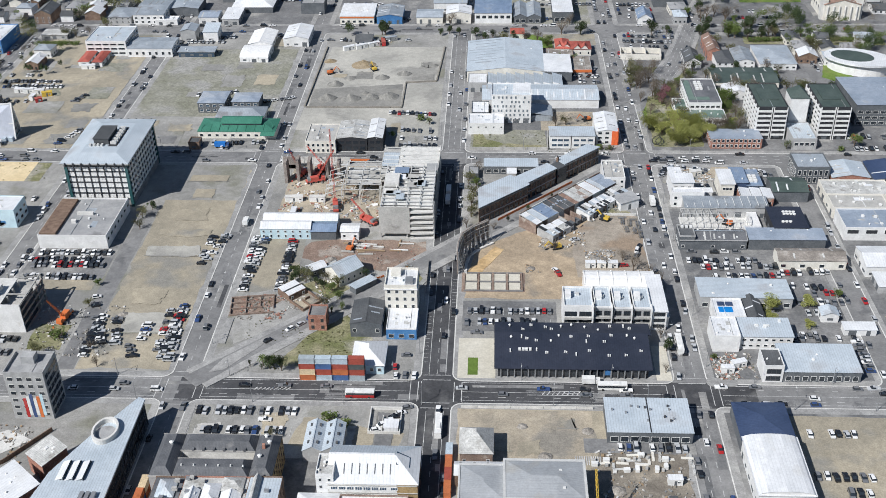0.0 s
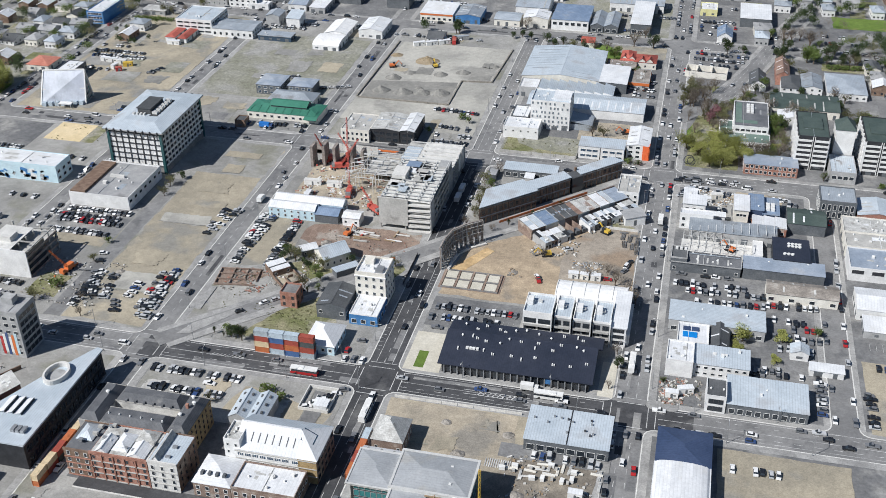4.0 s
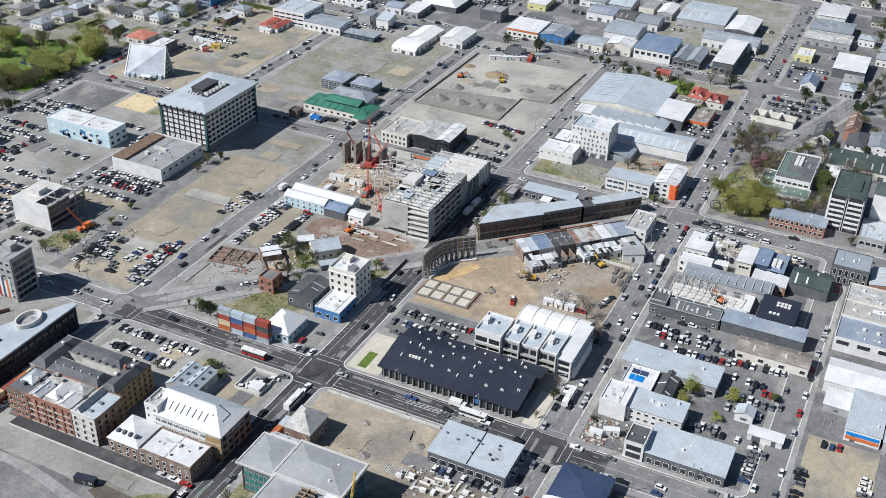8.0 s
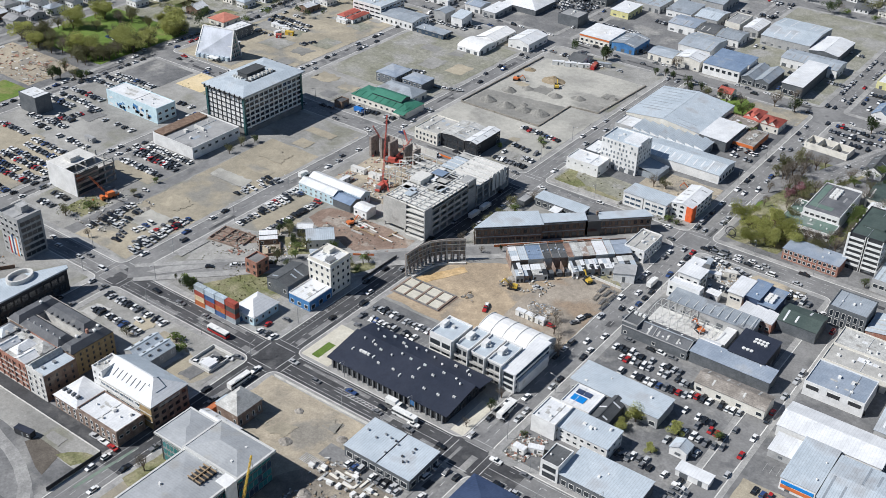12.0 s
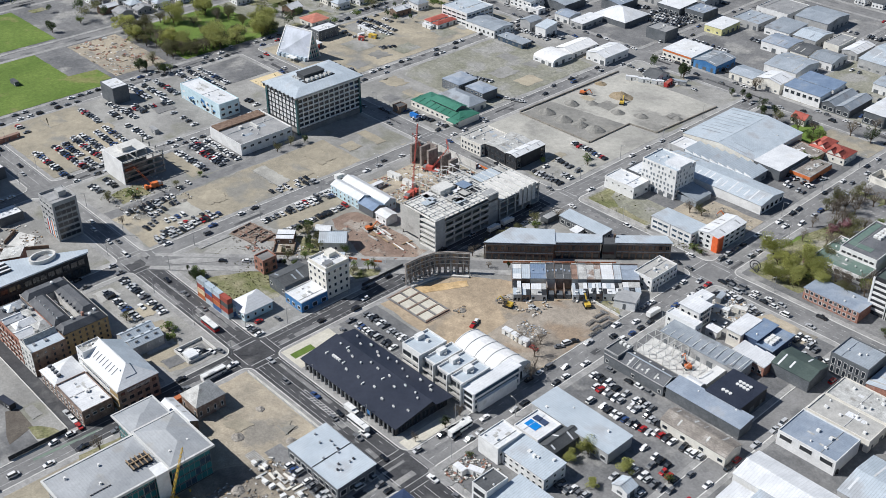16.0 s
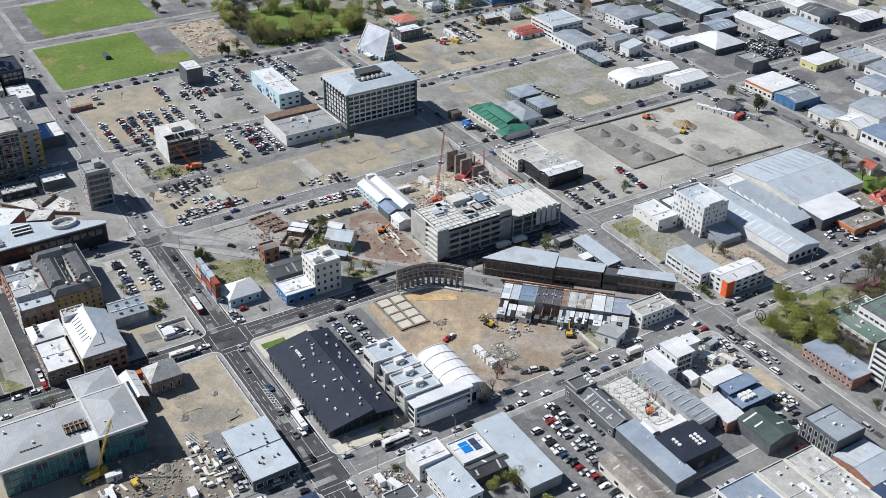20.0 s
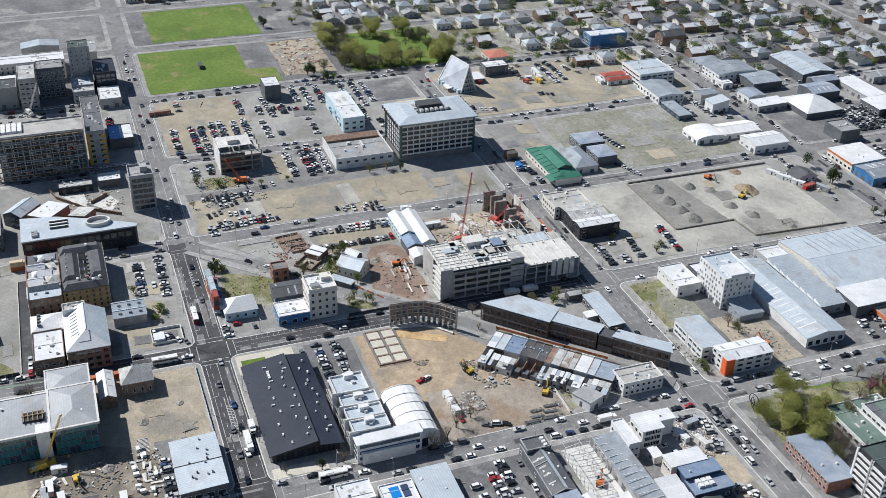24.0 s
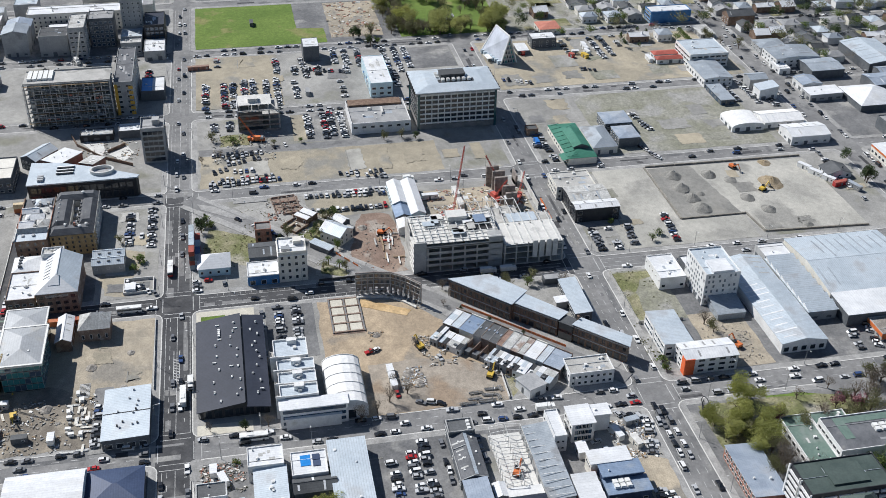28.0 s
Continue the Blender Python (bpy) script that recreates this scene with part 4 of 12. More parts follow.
# the diagonal street and the fork to the south-east
strip("pavement", "footpath along the diagonal street", [(-108, 327), (-20, 415), (2, 438), (70, 505.5)], 15, "footpath", 0.368, "pavement")
strip("road", "diagonal old shopping street of grey asphalt", [(-110, 325), (-90, 346), (-20, 416), (2, 439), (40, 476), (75, 510.5)], [9, 7.5, 8, 8, 7, 8], "asphalt_grey", 0.38)
FORK = [(90, 590), (97, 604), (113, 625), (125.5, 655), (136, 688), (150, 736), (167, 785), (180, 825), (230, 985)]
strip("pavement", "pale footpaths along the forking road", FORK[1:], 16.5, "footpath", 0.385, "pavement")
strip("road", "broad grey asphalt road forking away to the south-east", FORK, [9, 12, 12, 11.5, 11.5, 11.5, 11.5, 11.5, 11.5], "asphalt_grey", 0.395)

# repaired and worn rectangles in the asphalt
REPAIR = {"asphalt_dark": Lump(), "asphalt_lot": Lump(), "asphalt_grey": Lump()}
fix_rng = random.Random(12)
for _ in range(520):
    along = fix_rng.random() < 0.5
    lo, hi = fix_rng.choice(NS[1:] if along else EW[:5])
    mid = fix_rng.uniform(lo + 1.2, hi - 1.2)
    run = fix_rng.uniform(140, 900) if along else fix_rng.uniform(-420, 280)
    ln, wd = fix_rng.uniform(2, 16) * fix_rng.choice((0.4, 1, 1.6)), fix_rng.uniform(0.5, 1.6)
    m = fix_rng.choice(("asphalt_lot", "asphalt_dark", "asphalt_lot")) if lo not in (-19, 315) else fix_rng.choice(("asphalt_grey", "asphalt_lot"))
    z = 0.050 + fix_rng.random() * 0.012
    if any(a - 1 < (mid if along else run) < b + 1 for a, b in NS) and any(a - 1 < (run if along else mid) < b + 1 for a, b in EW):
        continue
    x0, x1, y0, y1 = (mid - wd, mid + wd, run, run + ln) if along else (run, run + ln, mid - wd, mid + wd)
    REPAIR[m].add([(x0, y0, z), (x1, y0 + fix_rng.uniform(-0.2, 0.2), z), (x1, y1, z), (x0, y1 + fix_rng.uniform(-0.2, 0.2), z)], [(0, 1, 2, 3)])
for m, lp in REPAIR.items():
    tagged(piece("road_repairs", lp, m), "patched rectangles of newer and older asphalt", "road repair", kind="stuff")

# road paint
MARK = Lump()


def paint(x0, y0, x1, y1, w=0.2, z=0.07):
    d = Vector((x1 - x0, y1 - y0)).normalized()
    s = Vector((-d.y, d.x)) * w / 2
    MARK.add([(x0 + s.x, y0 + s.y, z), (x0 - s.x, y0 - s.y, z), (x1 - s.x, y1 - s.y, z), (x1 + s.x, y1 + s.y, z)], [(0, 1, 2, 3)])


def dashes(x0, y0, x1, y1, on=3.0, off=4.0, w=0.2, z=0.07):
    a, b = Vector((x0, y0)), Vector((x1, y1))
    n = int((b - a).length / (on + off))
    d = (b - a).normalized()
    for k in range(n):
        p = a + d * k * (on + off)
        q = p + d * on
        paint(p.x, p.y, q.x, q.y, w, z)


for a, b in ((-104, -24), (-3, 76), (97, 250), (-205, -122), (-305, -222), (-404, -322)):
    dashes(a, 318.5, b, 318.5)
    dashes(a, 325.0, b, 325.0, 2, 5)
    paint(a, 321.6, b, 321.6, 0.22)
    paint(a, 316.6, b, 316.6, 0.18)
    paint(a, 327.2, b, 327.2, 0.25)
for k in range(9):  # hatched median of the cross street
    paint(28 + k * 1.9, 320.4, 29.2 + k * 1.9, 322.6, 0.45)
    paint(-84 + k * 1.6, 321.2, -82.6 + k * 1.6, 322.8, 0.4)
paint(22, 320.3, 48, 320.3, 0.3), paint(22, 322.7, 48, 322.7, 0.3)
for a, b in ((332, 508), (528, 702), (135, 310), (724, 900)):
    dashes(-13, a, -13, b)
    paint(-16.2, a, -16.2, b, 0.2), paint(-9.6, a, -9.6, b, 0.2)
    dashes(84, a, 84, b), dashes(88, a, 88, b)
    dashes(-113, a, -113, b)
    dashes(-213.5, a, -213.5, b), dashes(-313, a, -313, b)
for a in (-105, -3, 96, -205):
    for y in (518.5, 522.0, 515.0):
        dashes(a, y, a + (80 if a != -205 else 82), y)
for y in (316, 327.4, 513.4, 523.8):  # crossings and stop lines
    for a, b in ((-18.5, -7.5), (81, 91.5), (-117.5, -108.5)):
        s = -1 if y in (316, 513.4) else 1
        paint(a, y + s * 1.2, b, y + s * 1.2, 0.3), paint(a, y + s * 4.2, b, y + s * 4.2, 0.3)
for x in (-19.4, -6.6, 79.6, 92.4, -118.4, -107.6):
    s = -1 if x in (-19.4, 79.6, -118.4) else 1
    for a, b in ((315.5, 327.5), (513, 524.5)):
        paint(x + s * 0.6, a, x + s * 0.6, b, 0.3), paint(x + s * 3.6, a, x + s * 3.6, b, 0.3)
for k in range(14):
    paint(-6.2 + 0, 366 + k * 2.6, -9.0, 366 + k * 2.6, 0.14)
    paint(-19.6, 340 + k * 2.6, -17.2, 340 + k * 2.6, 0.14)
# stall lines in car parks
for k in range(17):
    paint(-2 + k * 2.2, 372.2, -2 + k * 2.2, 377.6, 0.12, 0.379), paint(-2 + k * 2.2, 364.4, -2 + k * 2.2, 369.4, 0.12, 0.379)
for k in range(17):
    paint(-104 + k * 2.4, 305.5, -104 + k * 2.4, 310.5, 0.12, 0.379), paint(-104 + k * 2.4, 294.5, -104 + k * 2.4, 299.5, 0.12, 0.379)
for k in range(9):
    paint(178 + k * 2.6, 383, 178 + k * 2.6, 388, 0.14, 0.379)
for k in range(12):
    paint(38.5 + k * 0.8, 282, 38.5 + k * 0.8, 286.5, 0.38, 0.379)
for k in range(6):  # arrows and bars on the fork
    paint(88 + k * 0.7, 548 + k * 6, 88 + k * 0.7, 551 + k * 6, 0.3, 0.45), paint(91.5 + k * 0.7, 548 + k * 6, 91.5 + k * 0.7, 551 + k * 6, 0.3, 0.45)
for p, q in zip(FORK[2:7], FORK[3:8]):
    for off in (-3.0, 0.0, 3.0):
        dashes(p[0] + off, p[1], q[0] + off, q[1], 3, 4, 0.26, 0.402)
    for off in (-5.6, 5.6):
        paint(p[0] + off, p[1], q[0] + off, q[1], 0.18, 0.402)
tagged(piece("road_markings", MARK, "white_line"), "worn white lane lines, stop lines and parking bay lines", "road marking", kind="stuff")

# kerb along the diagonal street's near corner and traffic islands
patch("traffic_island", "kerbed concrete traffic island with planting", [(-104, 331), (-100, 340), (-84, 356), (-86, 349), (-98, 333)], "footpath", 0.5)
patch("traffic_island", "kerbed median strip in the side street", rect(-104.5, -101.5, 350, 368), "footpath", 0.5)
patch("pavement", "rounded kerb build-out at the corner", rounded(92, 104, 327, 332, 2), "footpath", 0.2)

# ---- the large buildings ----
def office_tower():
    sx, sy, h = 32, 49, 25
    root = thing("office_tower", "six-storey office tower with white concrete sunshade grid", "office building", pose(-188, 487.5, GZ))
    piece("wall", Lump().box(-15, 15, -23.5, 23.5, 0, h - 1), "wall_slate", root)
    piece("podium", Lump().box(-15.6, 15.6, -24, 24, 0, 3.4), "concrete_dark", root, "dark recessed ground floor")
    for side, n in (("w", 8), ("s", 12)):
        length = 30 if side in "we" else 47
        m = {"w": pose(0, -23.5, 0), "e": pose(0, 23.5, 0, 0, 0, 180), "s": pose(15, 0, 0, 0, 0, 90), "n": pose(-15, 0, 0, 0, 0, -90)}[side]
        for k in range(n + 1):
            x = -length / 2 + length * k / n
            piece("sunshade_fin", Lump().box(x - 0.25, x + 0.25, -0.4 if side == "w" else -0.7, 0, 3.6, h - 1.2), "frame_dark" if side == "w" else "wall_white", root, at=m)
        for r in range(7):
            z = 3.8 + r * 3.05
            piece("spandrel", Lump().box(-length / 2, length / 2, -0.2 if side == "w" else -0.5, 0, z, z + (0.3 if side == "w" else 0.95)), "frame_dark" if side == "w" else "wall_white", root, at=m)
        if side in "ws":
            me = window_mesh(length / n - 0.55, 2.35 if side == "w" else 2.05, "wall_white" if side == "w" else "glass_dark", "frame_white" if side == "w" else "frame_dark", 2)
            for r in range(6):
                for k in range(n):
                    ob = new("window", me)
                    ob.parent = root
                    ob.matrix_basis = m @ pose(-length / 2 + length * (k + 0.5) / n, -0.02, 4.65 + r * 3.05)
    for k, x in enumerate((-15.2, 15.2)):
        for y in (-23.7, 23.7):
            piece("corner_pier", Lump().box(x - 0.7, x + 0.7, y - 0.7, y + 0.7, 0, h - 1), "glass_deep_teal", root)
    X, Y, e = 17.2, 25.8, h
    roof = Lump()
    inner = [(-9, -17, e + 1.6), (9, -17, e + 1.6), (9, 17, e + 1.6), (-9, 17, e + 1.6)]
    outer = [(-X, -Y, e), (X, -Y, e), (X, Y, e), (-X, Y, e)]
    for k in range(4):
        roof.slab([outer[k], outer[(k + 1) % 4], inner[(k + 1) % 4], inner[k]], 0.35)
    roof.slab(inner, 0.3)
    piece("roof", roof, "roof_pale", root, "pale metal roof with sloping edges")
    piece("eave", Lump().box(-X, X, -Y, Y, e - 0.9, e - 0.36), "wall_grey", root)
    for k in range(8):
        x = -14.5 + k * 4.15
        for y in (-Y, Y):
            piece("eave_bracket", Lump().box(x - 0.25, x + 0.25, y - 0.7 if y < 0 else y - 0.3, y + 0.3 if y < 0 else y + 0.7, e - 1.8, e + 0.15), "frame_dark", root)
    piece("plant_room", Lump().box(-5, 2.5, -8, 7, e + 1.6, e + 4.6).box(-5.4, 2.9, -8.4, 7.4, e + 4.6, e + 4.9), "roof_dark", root, "dark rooftop plant room")
    piece("roof_well", Lump().box(2.6, 7, -10, 12, e + 1.55, e + 1.75), "wall_black", root)
    for k in range(6):
        piece("air_unit", Lump().box(3.2, 6.2, -8 + k * 3.2, -6 + k * 3.2, e + 1.75, e + 3.2).tube((4.7, -7 + k * 3.2, e + 3.2), (4.7, -7 + k * 3.2, e + 3.4), 0.8, 0.8), "steel_pale", root)
    for k in range(4):
        piece("duct", Lump().box(-7 + k * 2, -6 + k * 2, -10.5, -8.6, e + 1.6, e + 2.6), "steel_pale", root)


def triangle_church():
    """A-frame church on a tapering plan: broad at the far end, narrow and steep at the street end."""
    root = thing("church", "tall A-frame church with translucent white roof panels", "church", pose(-275.6, 541.4, GZ, 0, 0, 7))
    L, hn, hs, wn, ws = 13.2, 18.6, 20.2, 10.8, 5.8
    roof = Lump()
    roof.slab([(-L, -wn, 0.6), (L, -ws, 0.6), (L, 0, hs), (-L, 0, hn)], 0.25)
    roof.slab([(-L, 0, hn), (L, 0, hs), (L, ws, 0.6), (-L, wn, 0.6)], 0.25)
    piece("roof", roof, "roof_lavender", root, "translucent lavender-grey roof sheets")
    for k in range(9):
        t = k / 8
        x = -L + 2 * L * t
        w, hh = wn + (ws - wn) * t, hn + (hs - hn) * t
        thick = 0.7 if k in (0, 8) else 0.08
        piece("roof_rib", Lump().beam((x, -w, 0.75), (x, 0, hh + 0.15), thick).beam((x, w, 0.75), (x, 0, hh + 0.15), thick), "frame_white", root)
    piece("ridge_cap", Lump().beam((-L, 0, hn + 0.15), (L, 0, hs + 0.15), 0.7), "frame_white", root)
    for s in (-1, 1):
        piece("roof_band", Lump().beam((-L, s * wn * 0.55, hn * 0.45 + 0.4), (L, s * ws * 0.55, hs * 0.45 + 0.4), 0.5), "frame_white", root)
    piece("end_wall", Lump().add([(L - 0.4, -ws + 0.3, 0), (L - 0.4, ws - 0.3, 0), (L - 0.4, 0, hs - 0.4)], [(0, 1, 2)]), "wall_grey", root)
    piece("end_wall", Lump().add([(-L + 0.4, -wn + 0.3, 0), (-L + 0.4, wn - 0.3, 0), (-L + 0.4, 0, hn - 0.4)], [(1, 0, 2)]), "wall_grey", root)
    for r in range(5):
        for k in range(5 - r):
            x0 = (k - (4 - r) / 2) * 1.9
            z = 1.2 + r * 3.2
            piece("window", Lump().add([(L - 0.35, x0 - 0.8, z), (L - 0.35, x0 + 0.8, z), (L - 0.35, x0, z + 2.6)], [(0, 1, 2)]), ("glass_blue", "glass_teal", "glass_dark")[(r + k) % 3], root)
    for k in range(7):
        x = -L + 2.4 + k * 3.6
        y = -wn + (ws - wn) * -(k * 3.6 + 2.4) / (2 * L)
        piece("container_wall", Lump().box(x - 1.2, x + 1.2, y - 1.4, y + 1.6, 0, 2.6), "box_pale", root)
    piece("porch", Lump().box(-1, 7, -13.5, -9.6, 2.8, 3.1).box(-0.8, -0.6, -13.3, -13.1, 0, 2.8).box(6.6, 6.8, -13.3, -13.1, 0, 2.8), "frame_white", root)



def dark_hall():
    """Long hall with a low navy monopitch roof, glazed front and paired roof vents."""
    x0, x1, y0, y1 = 9.5, 71, 331.4, 359
    sx, sy = x1 - x0, y1 - y0
    root = thing("innovation_hall", "long low hall with dark navy metal roof and glazed front", "building", pose((x0 + x1) / 2, (y0 + y1) / 2, GZ))
    X, Y = sx / 2, sy / 2
    yr = 4.6  # ridge line
    wall = Lump()
    p = [(-Y, 0), (Y, 0), (Y, 5.4), (yr + 1.2, 6.6), (yr, 7.6), (-Y, 4.7)]
    n = len(p)
    wall.add([(x, y, z) for x in (-X + 1.5, X - 1.5) for y, z in p], [tuple(range(n))[::-1], tuple(range(n, 2 * n)), *[(k, (k + 1) % n, n + (k + 1) % n, n + k) for k in range(n)]])
    piece("wall", wall, "wall_black", root)
    roof = Lump()
    roof.slab([(-X, -Y - 1.2, 4.9), (X, -Y - 1.2, 4.9), (X, yr, 8.0), (-X, yr, 8.0)], 0.3)
    roof.slab([(-X, yr + 0.4, 7.0), (X + 1.5, yr + 0.4, 7.0), (X + 1.5, Y + 0.8, 5.7), (-X, Y + 0.8, 5.7)], 0.3)
    piece("roof", roof, "roof_navy", root, "dark navy ribbed metal roof in two planes")
    rng = random.Random(5)
    for row, (y, z, n) in enumerate(((-6.5, 6.3, 10), (1.5, 7.6, 13), (10.0, 6.45, 12))):
        for k in range(n):
            x = -X + 3 + (sx - 6) * (k + rng.uniform(0.1, 0.9)) / n
            yy = y + rng.uniform(-1.8, 1.8)
            zz = 4.95 + 3.1 * (yy + Y + 1.2) / (yr + Y + 1.2) if yy < yr else z
            if rng.random() < 0.45:
                lp = Lump().box(-0.6, -0.1, -0.35, 0.35, -0.2, 0.7).box(0.15, 0.6, -0.3, 0.3, -0.2, 0.55)
            elif rng.random() < 0.5:
                lp = Lump().tube((0, 0, -0.2), (0, 0, 0.5), 0.3, 0.3).tube((0, 0, 0.5), (0, 0, 0.9), 0.55, 0.25)
            else:
                lp = Lump().box(-0.25, 0.25, -0.8, 0.8, -0.2, 0.5)
            piece("roof_vent", lp, "frame_white", root, at=pose(x, yy, zz))
    for k in range(4):
        piece("roof_vent", Lump().box(-0.5, 0.5, -0.5, 0.5, -0.2, 0.7), "frame_white", root, at=pose(-X + 10 + k * 1.4, -5, 6.55))
    for k in range(22):
        x = -X + 2.6 + (sx - 5.2) * k / 21
        piece("column", Lump().box(x - 0.22, x + 0.22, -Y - 0.8, -Y - 0.35, 0, 4.9), "steel_grey", root)
        if k < 21:
            ob = new("window", window_mesh(2.2, 3.4, "glass_dark", "frame_dark", 2))
            ob.parent, ob.matrix_basis = root, pose(x + 1.35, -Y, 0.6)
    for k in range(6):
        ob = new("window", window_mesh(3.4, 3.6, "glass_dark", "frame_dark", 2))
        ob.parent, ob.matrix_basis = root, pose(X - 1.5, -Y + 3 + k * 4.2, 0.6, 0, 0, 90)
    for k, x in enumerate((-18, 12)):
        piece("sign", Lump().box(x - 4, x + 4, -Y - 0.5, -Y - 0.3, 4.1, 4.6), "frame_white", root, "pale sign strip on the front")
    piece("doorway", Lump().box(12.4, 14.8, -Y - 0.6, -Y - 0.1, 1.6, 4.2), "wall_blue", root, "blue entrance surround")


def car_park_frame():
    """Concrete parking building half way through its construction."""
    root = thing("parking_building", "unfinished concrete parking building with open decks", "parking building", pose(-32, 434, GZ))
    W, D = 13.0, 44.0
    for lv in range(5):
        z = 3.4 * lv
        piece("deck", Lump().box(-W, W, 0.3, D, z + (0.0 if lv else 0.02), z + 0.4), "concrete", root)
    for k in range(8):
        for x in (-W + 0.4, 0, W - 0.4):
            piece("column", Lump().box(x - 0.35, x + 0.35, 0.5 + k * 6.1, 1.2 + k * 6.1, 0, 14.2), "concrete", root)
    for lv in range(1, 5):
        z = 3.4 * lv
        piece("barrier", Lump().box(W - 0.25, W, 6, D - 7, z + 0.4, z + 1.5), "concrete", root)
    piece("end_panel", Lump().box(-W, 1.5, -0.1, 0.3, 3.0, 17.4), "concrete", root, "tall blank concrete end wall")
    piece("stair_core", Lump().box(W - 5.5, W, D - 7, D, 0, 17.6), "wall_grey", root)
    piece("side_panel", Lump().box(W - 0.35, W + 0.05, 0.0, 6.2, 0, 17.4), "wall_grey", root)
    for lv in range(6):
        z = 2.9 * lv + 0.3
        piece("ramp", Lump().slab([(1.6, -0.2, z), (W - 0.4, -0.2, z + 0.5), (W - 0.4, 6, z + 0.5), (1.6, 6, z)], 0.9), "concrete_pale", root)
    piece("deck", Lump().box(-W, W, 0.3, D, 14.0, 14.4), "concrete", root)
    rng = random.Random(8)
    for k in range(12):
        y = 2 + k * 3.6
        piece("roof_beam", Lump().box(-W + 0.5, W - 6 + (k % 3), y, y + 0.45, 14.4, 17.2 if k % 3 == 0 else 15.2).box(-W + 0.5, W - 0.4, y, y + 0.35, 16.8, 17.3), "steel_pale", root)
    for x in (-12, -6, 0, 6, 12):
        piece("roof_beam", Lump().box(x - 0.2, x + 0.2, 1, D - 1, 17.3, 17.7), "steel_pale", root)
    for k in range(14):
        x, y = rng.uniform(-12, 5), rng.uniform(3, 38)
        piece("roof_sheet", Lump().box(x, x + rng.uniform(3, 7), y, y + rng.uniform(3, 6), 17.7, 17.85), ("concrete_pale", "roof_pale", "concrete", "roof_white")[k % 4], root)
    for k, (a, b, c, d) in enumerate(((-12.6, 4, 1, 9), (-12.6, 8, 9.2, 19), (-4.5, 7, 19.2, 30.5), (-12.6, -3, 30.7, 42), (-2.6, 7, 30.7, 37), (-2.6, 2, 37.2, 43), (4.2, 11, 1, 8.8))):
        piece("roof_slab", Lump().box(a, b, c, d, 15.9, 16.25), "concrete_pale", root)
    piece("roof_deck", Lump().box(-12.6, 12.3, 1.0, 19.0, 15.95, 16.18).box(-12.6, 12.3, 19.2, 43.2, 15.93, 16.16), "concrete_pale", root, "pale roof deck sheets between bare beams")
    # black sheet on the deck stands for the shade inside an open bay
    piece("roof_opening", Lump().box(-7, 3.6, 28.5, 41, 16.3, 16.42), "wall_black", root, "dark unroofed opening")
    piece("roof_sheet", Lump().box(-8, -1, 33, 39, 17.9, 18.1), "roof_blue", root, "blue sheeting on the roof")
    piece("penthouse", Lump().box(-12, -5, 20, 30, 14.4, 19.5), "concrete_pale", root)
    low = thing("parking_annex", "lower unfinished concrete deck with bare columns", "parking building", pose(-32, 478.5, GZ))
    for lv in range(4):
        z = 3.4 * lv
        piece("deck", Lump().box(-W - 4, W, 0, 31, z + (0.0 if lv else 0.02), z + 0.4), "concrete", low)
    for k in range(6):
        for x in (-W - 3.5, -6, 0, W - 0.4):
            piece("column", Lump().box(x - 0.35, x + 0.35, 0.5 + k * 5.9, 1.2 + k * 5.9, 0.4, 12.2 if x != 0 else 11.2), "concrete", low)
    for k in range(4):
        piece("panel", Lump().box(W - 0.3, W + 0.1, 15 + k * 3.4, 17.4 + k * 3.4, 3.2, 13.0), "concrete_pale", low)
    for k in range(10):
        x, y = rng.uniform(-15, 8), rng.uniform(1, 26)
        piece("roof_sheet", Lump().box(x, x + rng.uniform(3, 6), y, y + rng.uniform(2, 5), 10.62, 10.8), ("concrete_pale", "roof_pale", "concrete")[k % 3], low)
    for k in range(7):
        piece("roof_beam", Lump().box(-16, 12, 1 + k * 4.6, 1.35 + k * 4.6, 11.6, 12.0), "steel_pale", low)
    piece("roof_deck", Lump().box(-8, 12.6, 0.6, 30.4, 11.2, 11.5), "concrete_pale", low, "pale roof deck between beams")
    piece("roof_sheet", Lump().box(-16.5, -8.2, 8, 23, 11.5, 11.7), "roof_pale", low)
    yard = thing("steel_frame", "open steel frame of an unfinished hall", "steel frame", pose(-62, 466, GZ))
    for k in range(7):
        for x in (-14, -5, 4, 14):
            piece("post", Lump().box(x - 0.15, x + 0.15, k * 5, k * 5 + 0.3, 0, 9 if x > -10 else 6), "steel_pale", yard)
        piece("rafter", Lump().beam((-14, k * 5 + 0.15, 6), (-5, k * 5 + 0.15, 9), 0.3).beam((-5, k * 5 + 0.15, 9), (14, k * 5 + 0.15, 9), 0.3), "steel_pale", yard)
    for x in (-5, 4, 14):
        piece("purlin", Lump().beam((x, 0, 9.2), (x, 30, 9.2), 0.25), "steel_pale", yard)
    piece("deck", Lump().box(-4, 14, 12, 30, 5.6, 5.9), "concrete", yard)
    for k in range(8):
        x, y = rng.uniform(-12, 8), rng.uniform(0, 26)
        piece("roof_sheet", Lump().box(x, x + rng.uniform(2, 6), y, y + rng.uniform(1, 4), 9.32, 9.45), ("concrete_pale", "steel_pale")[k % 2], yard)
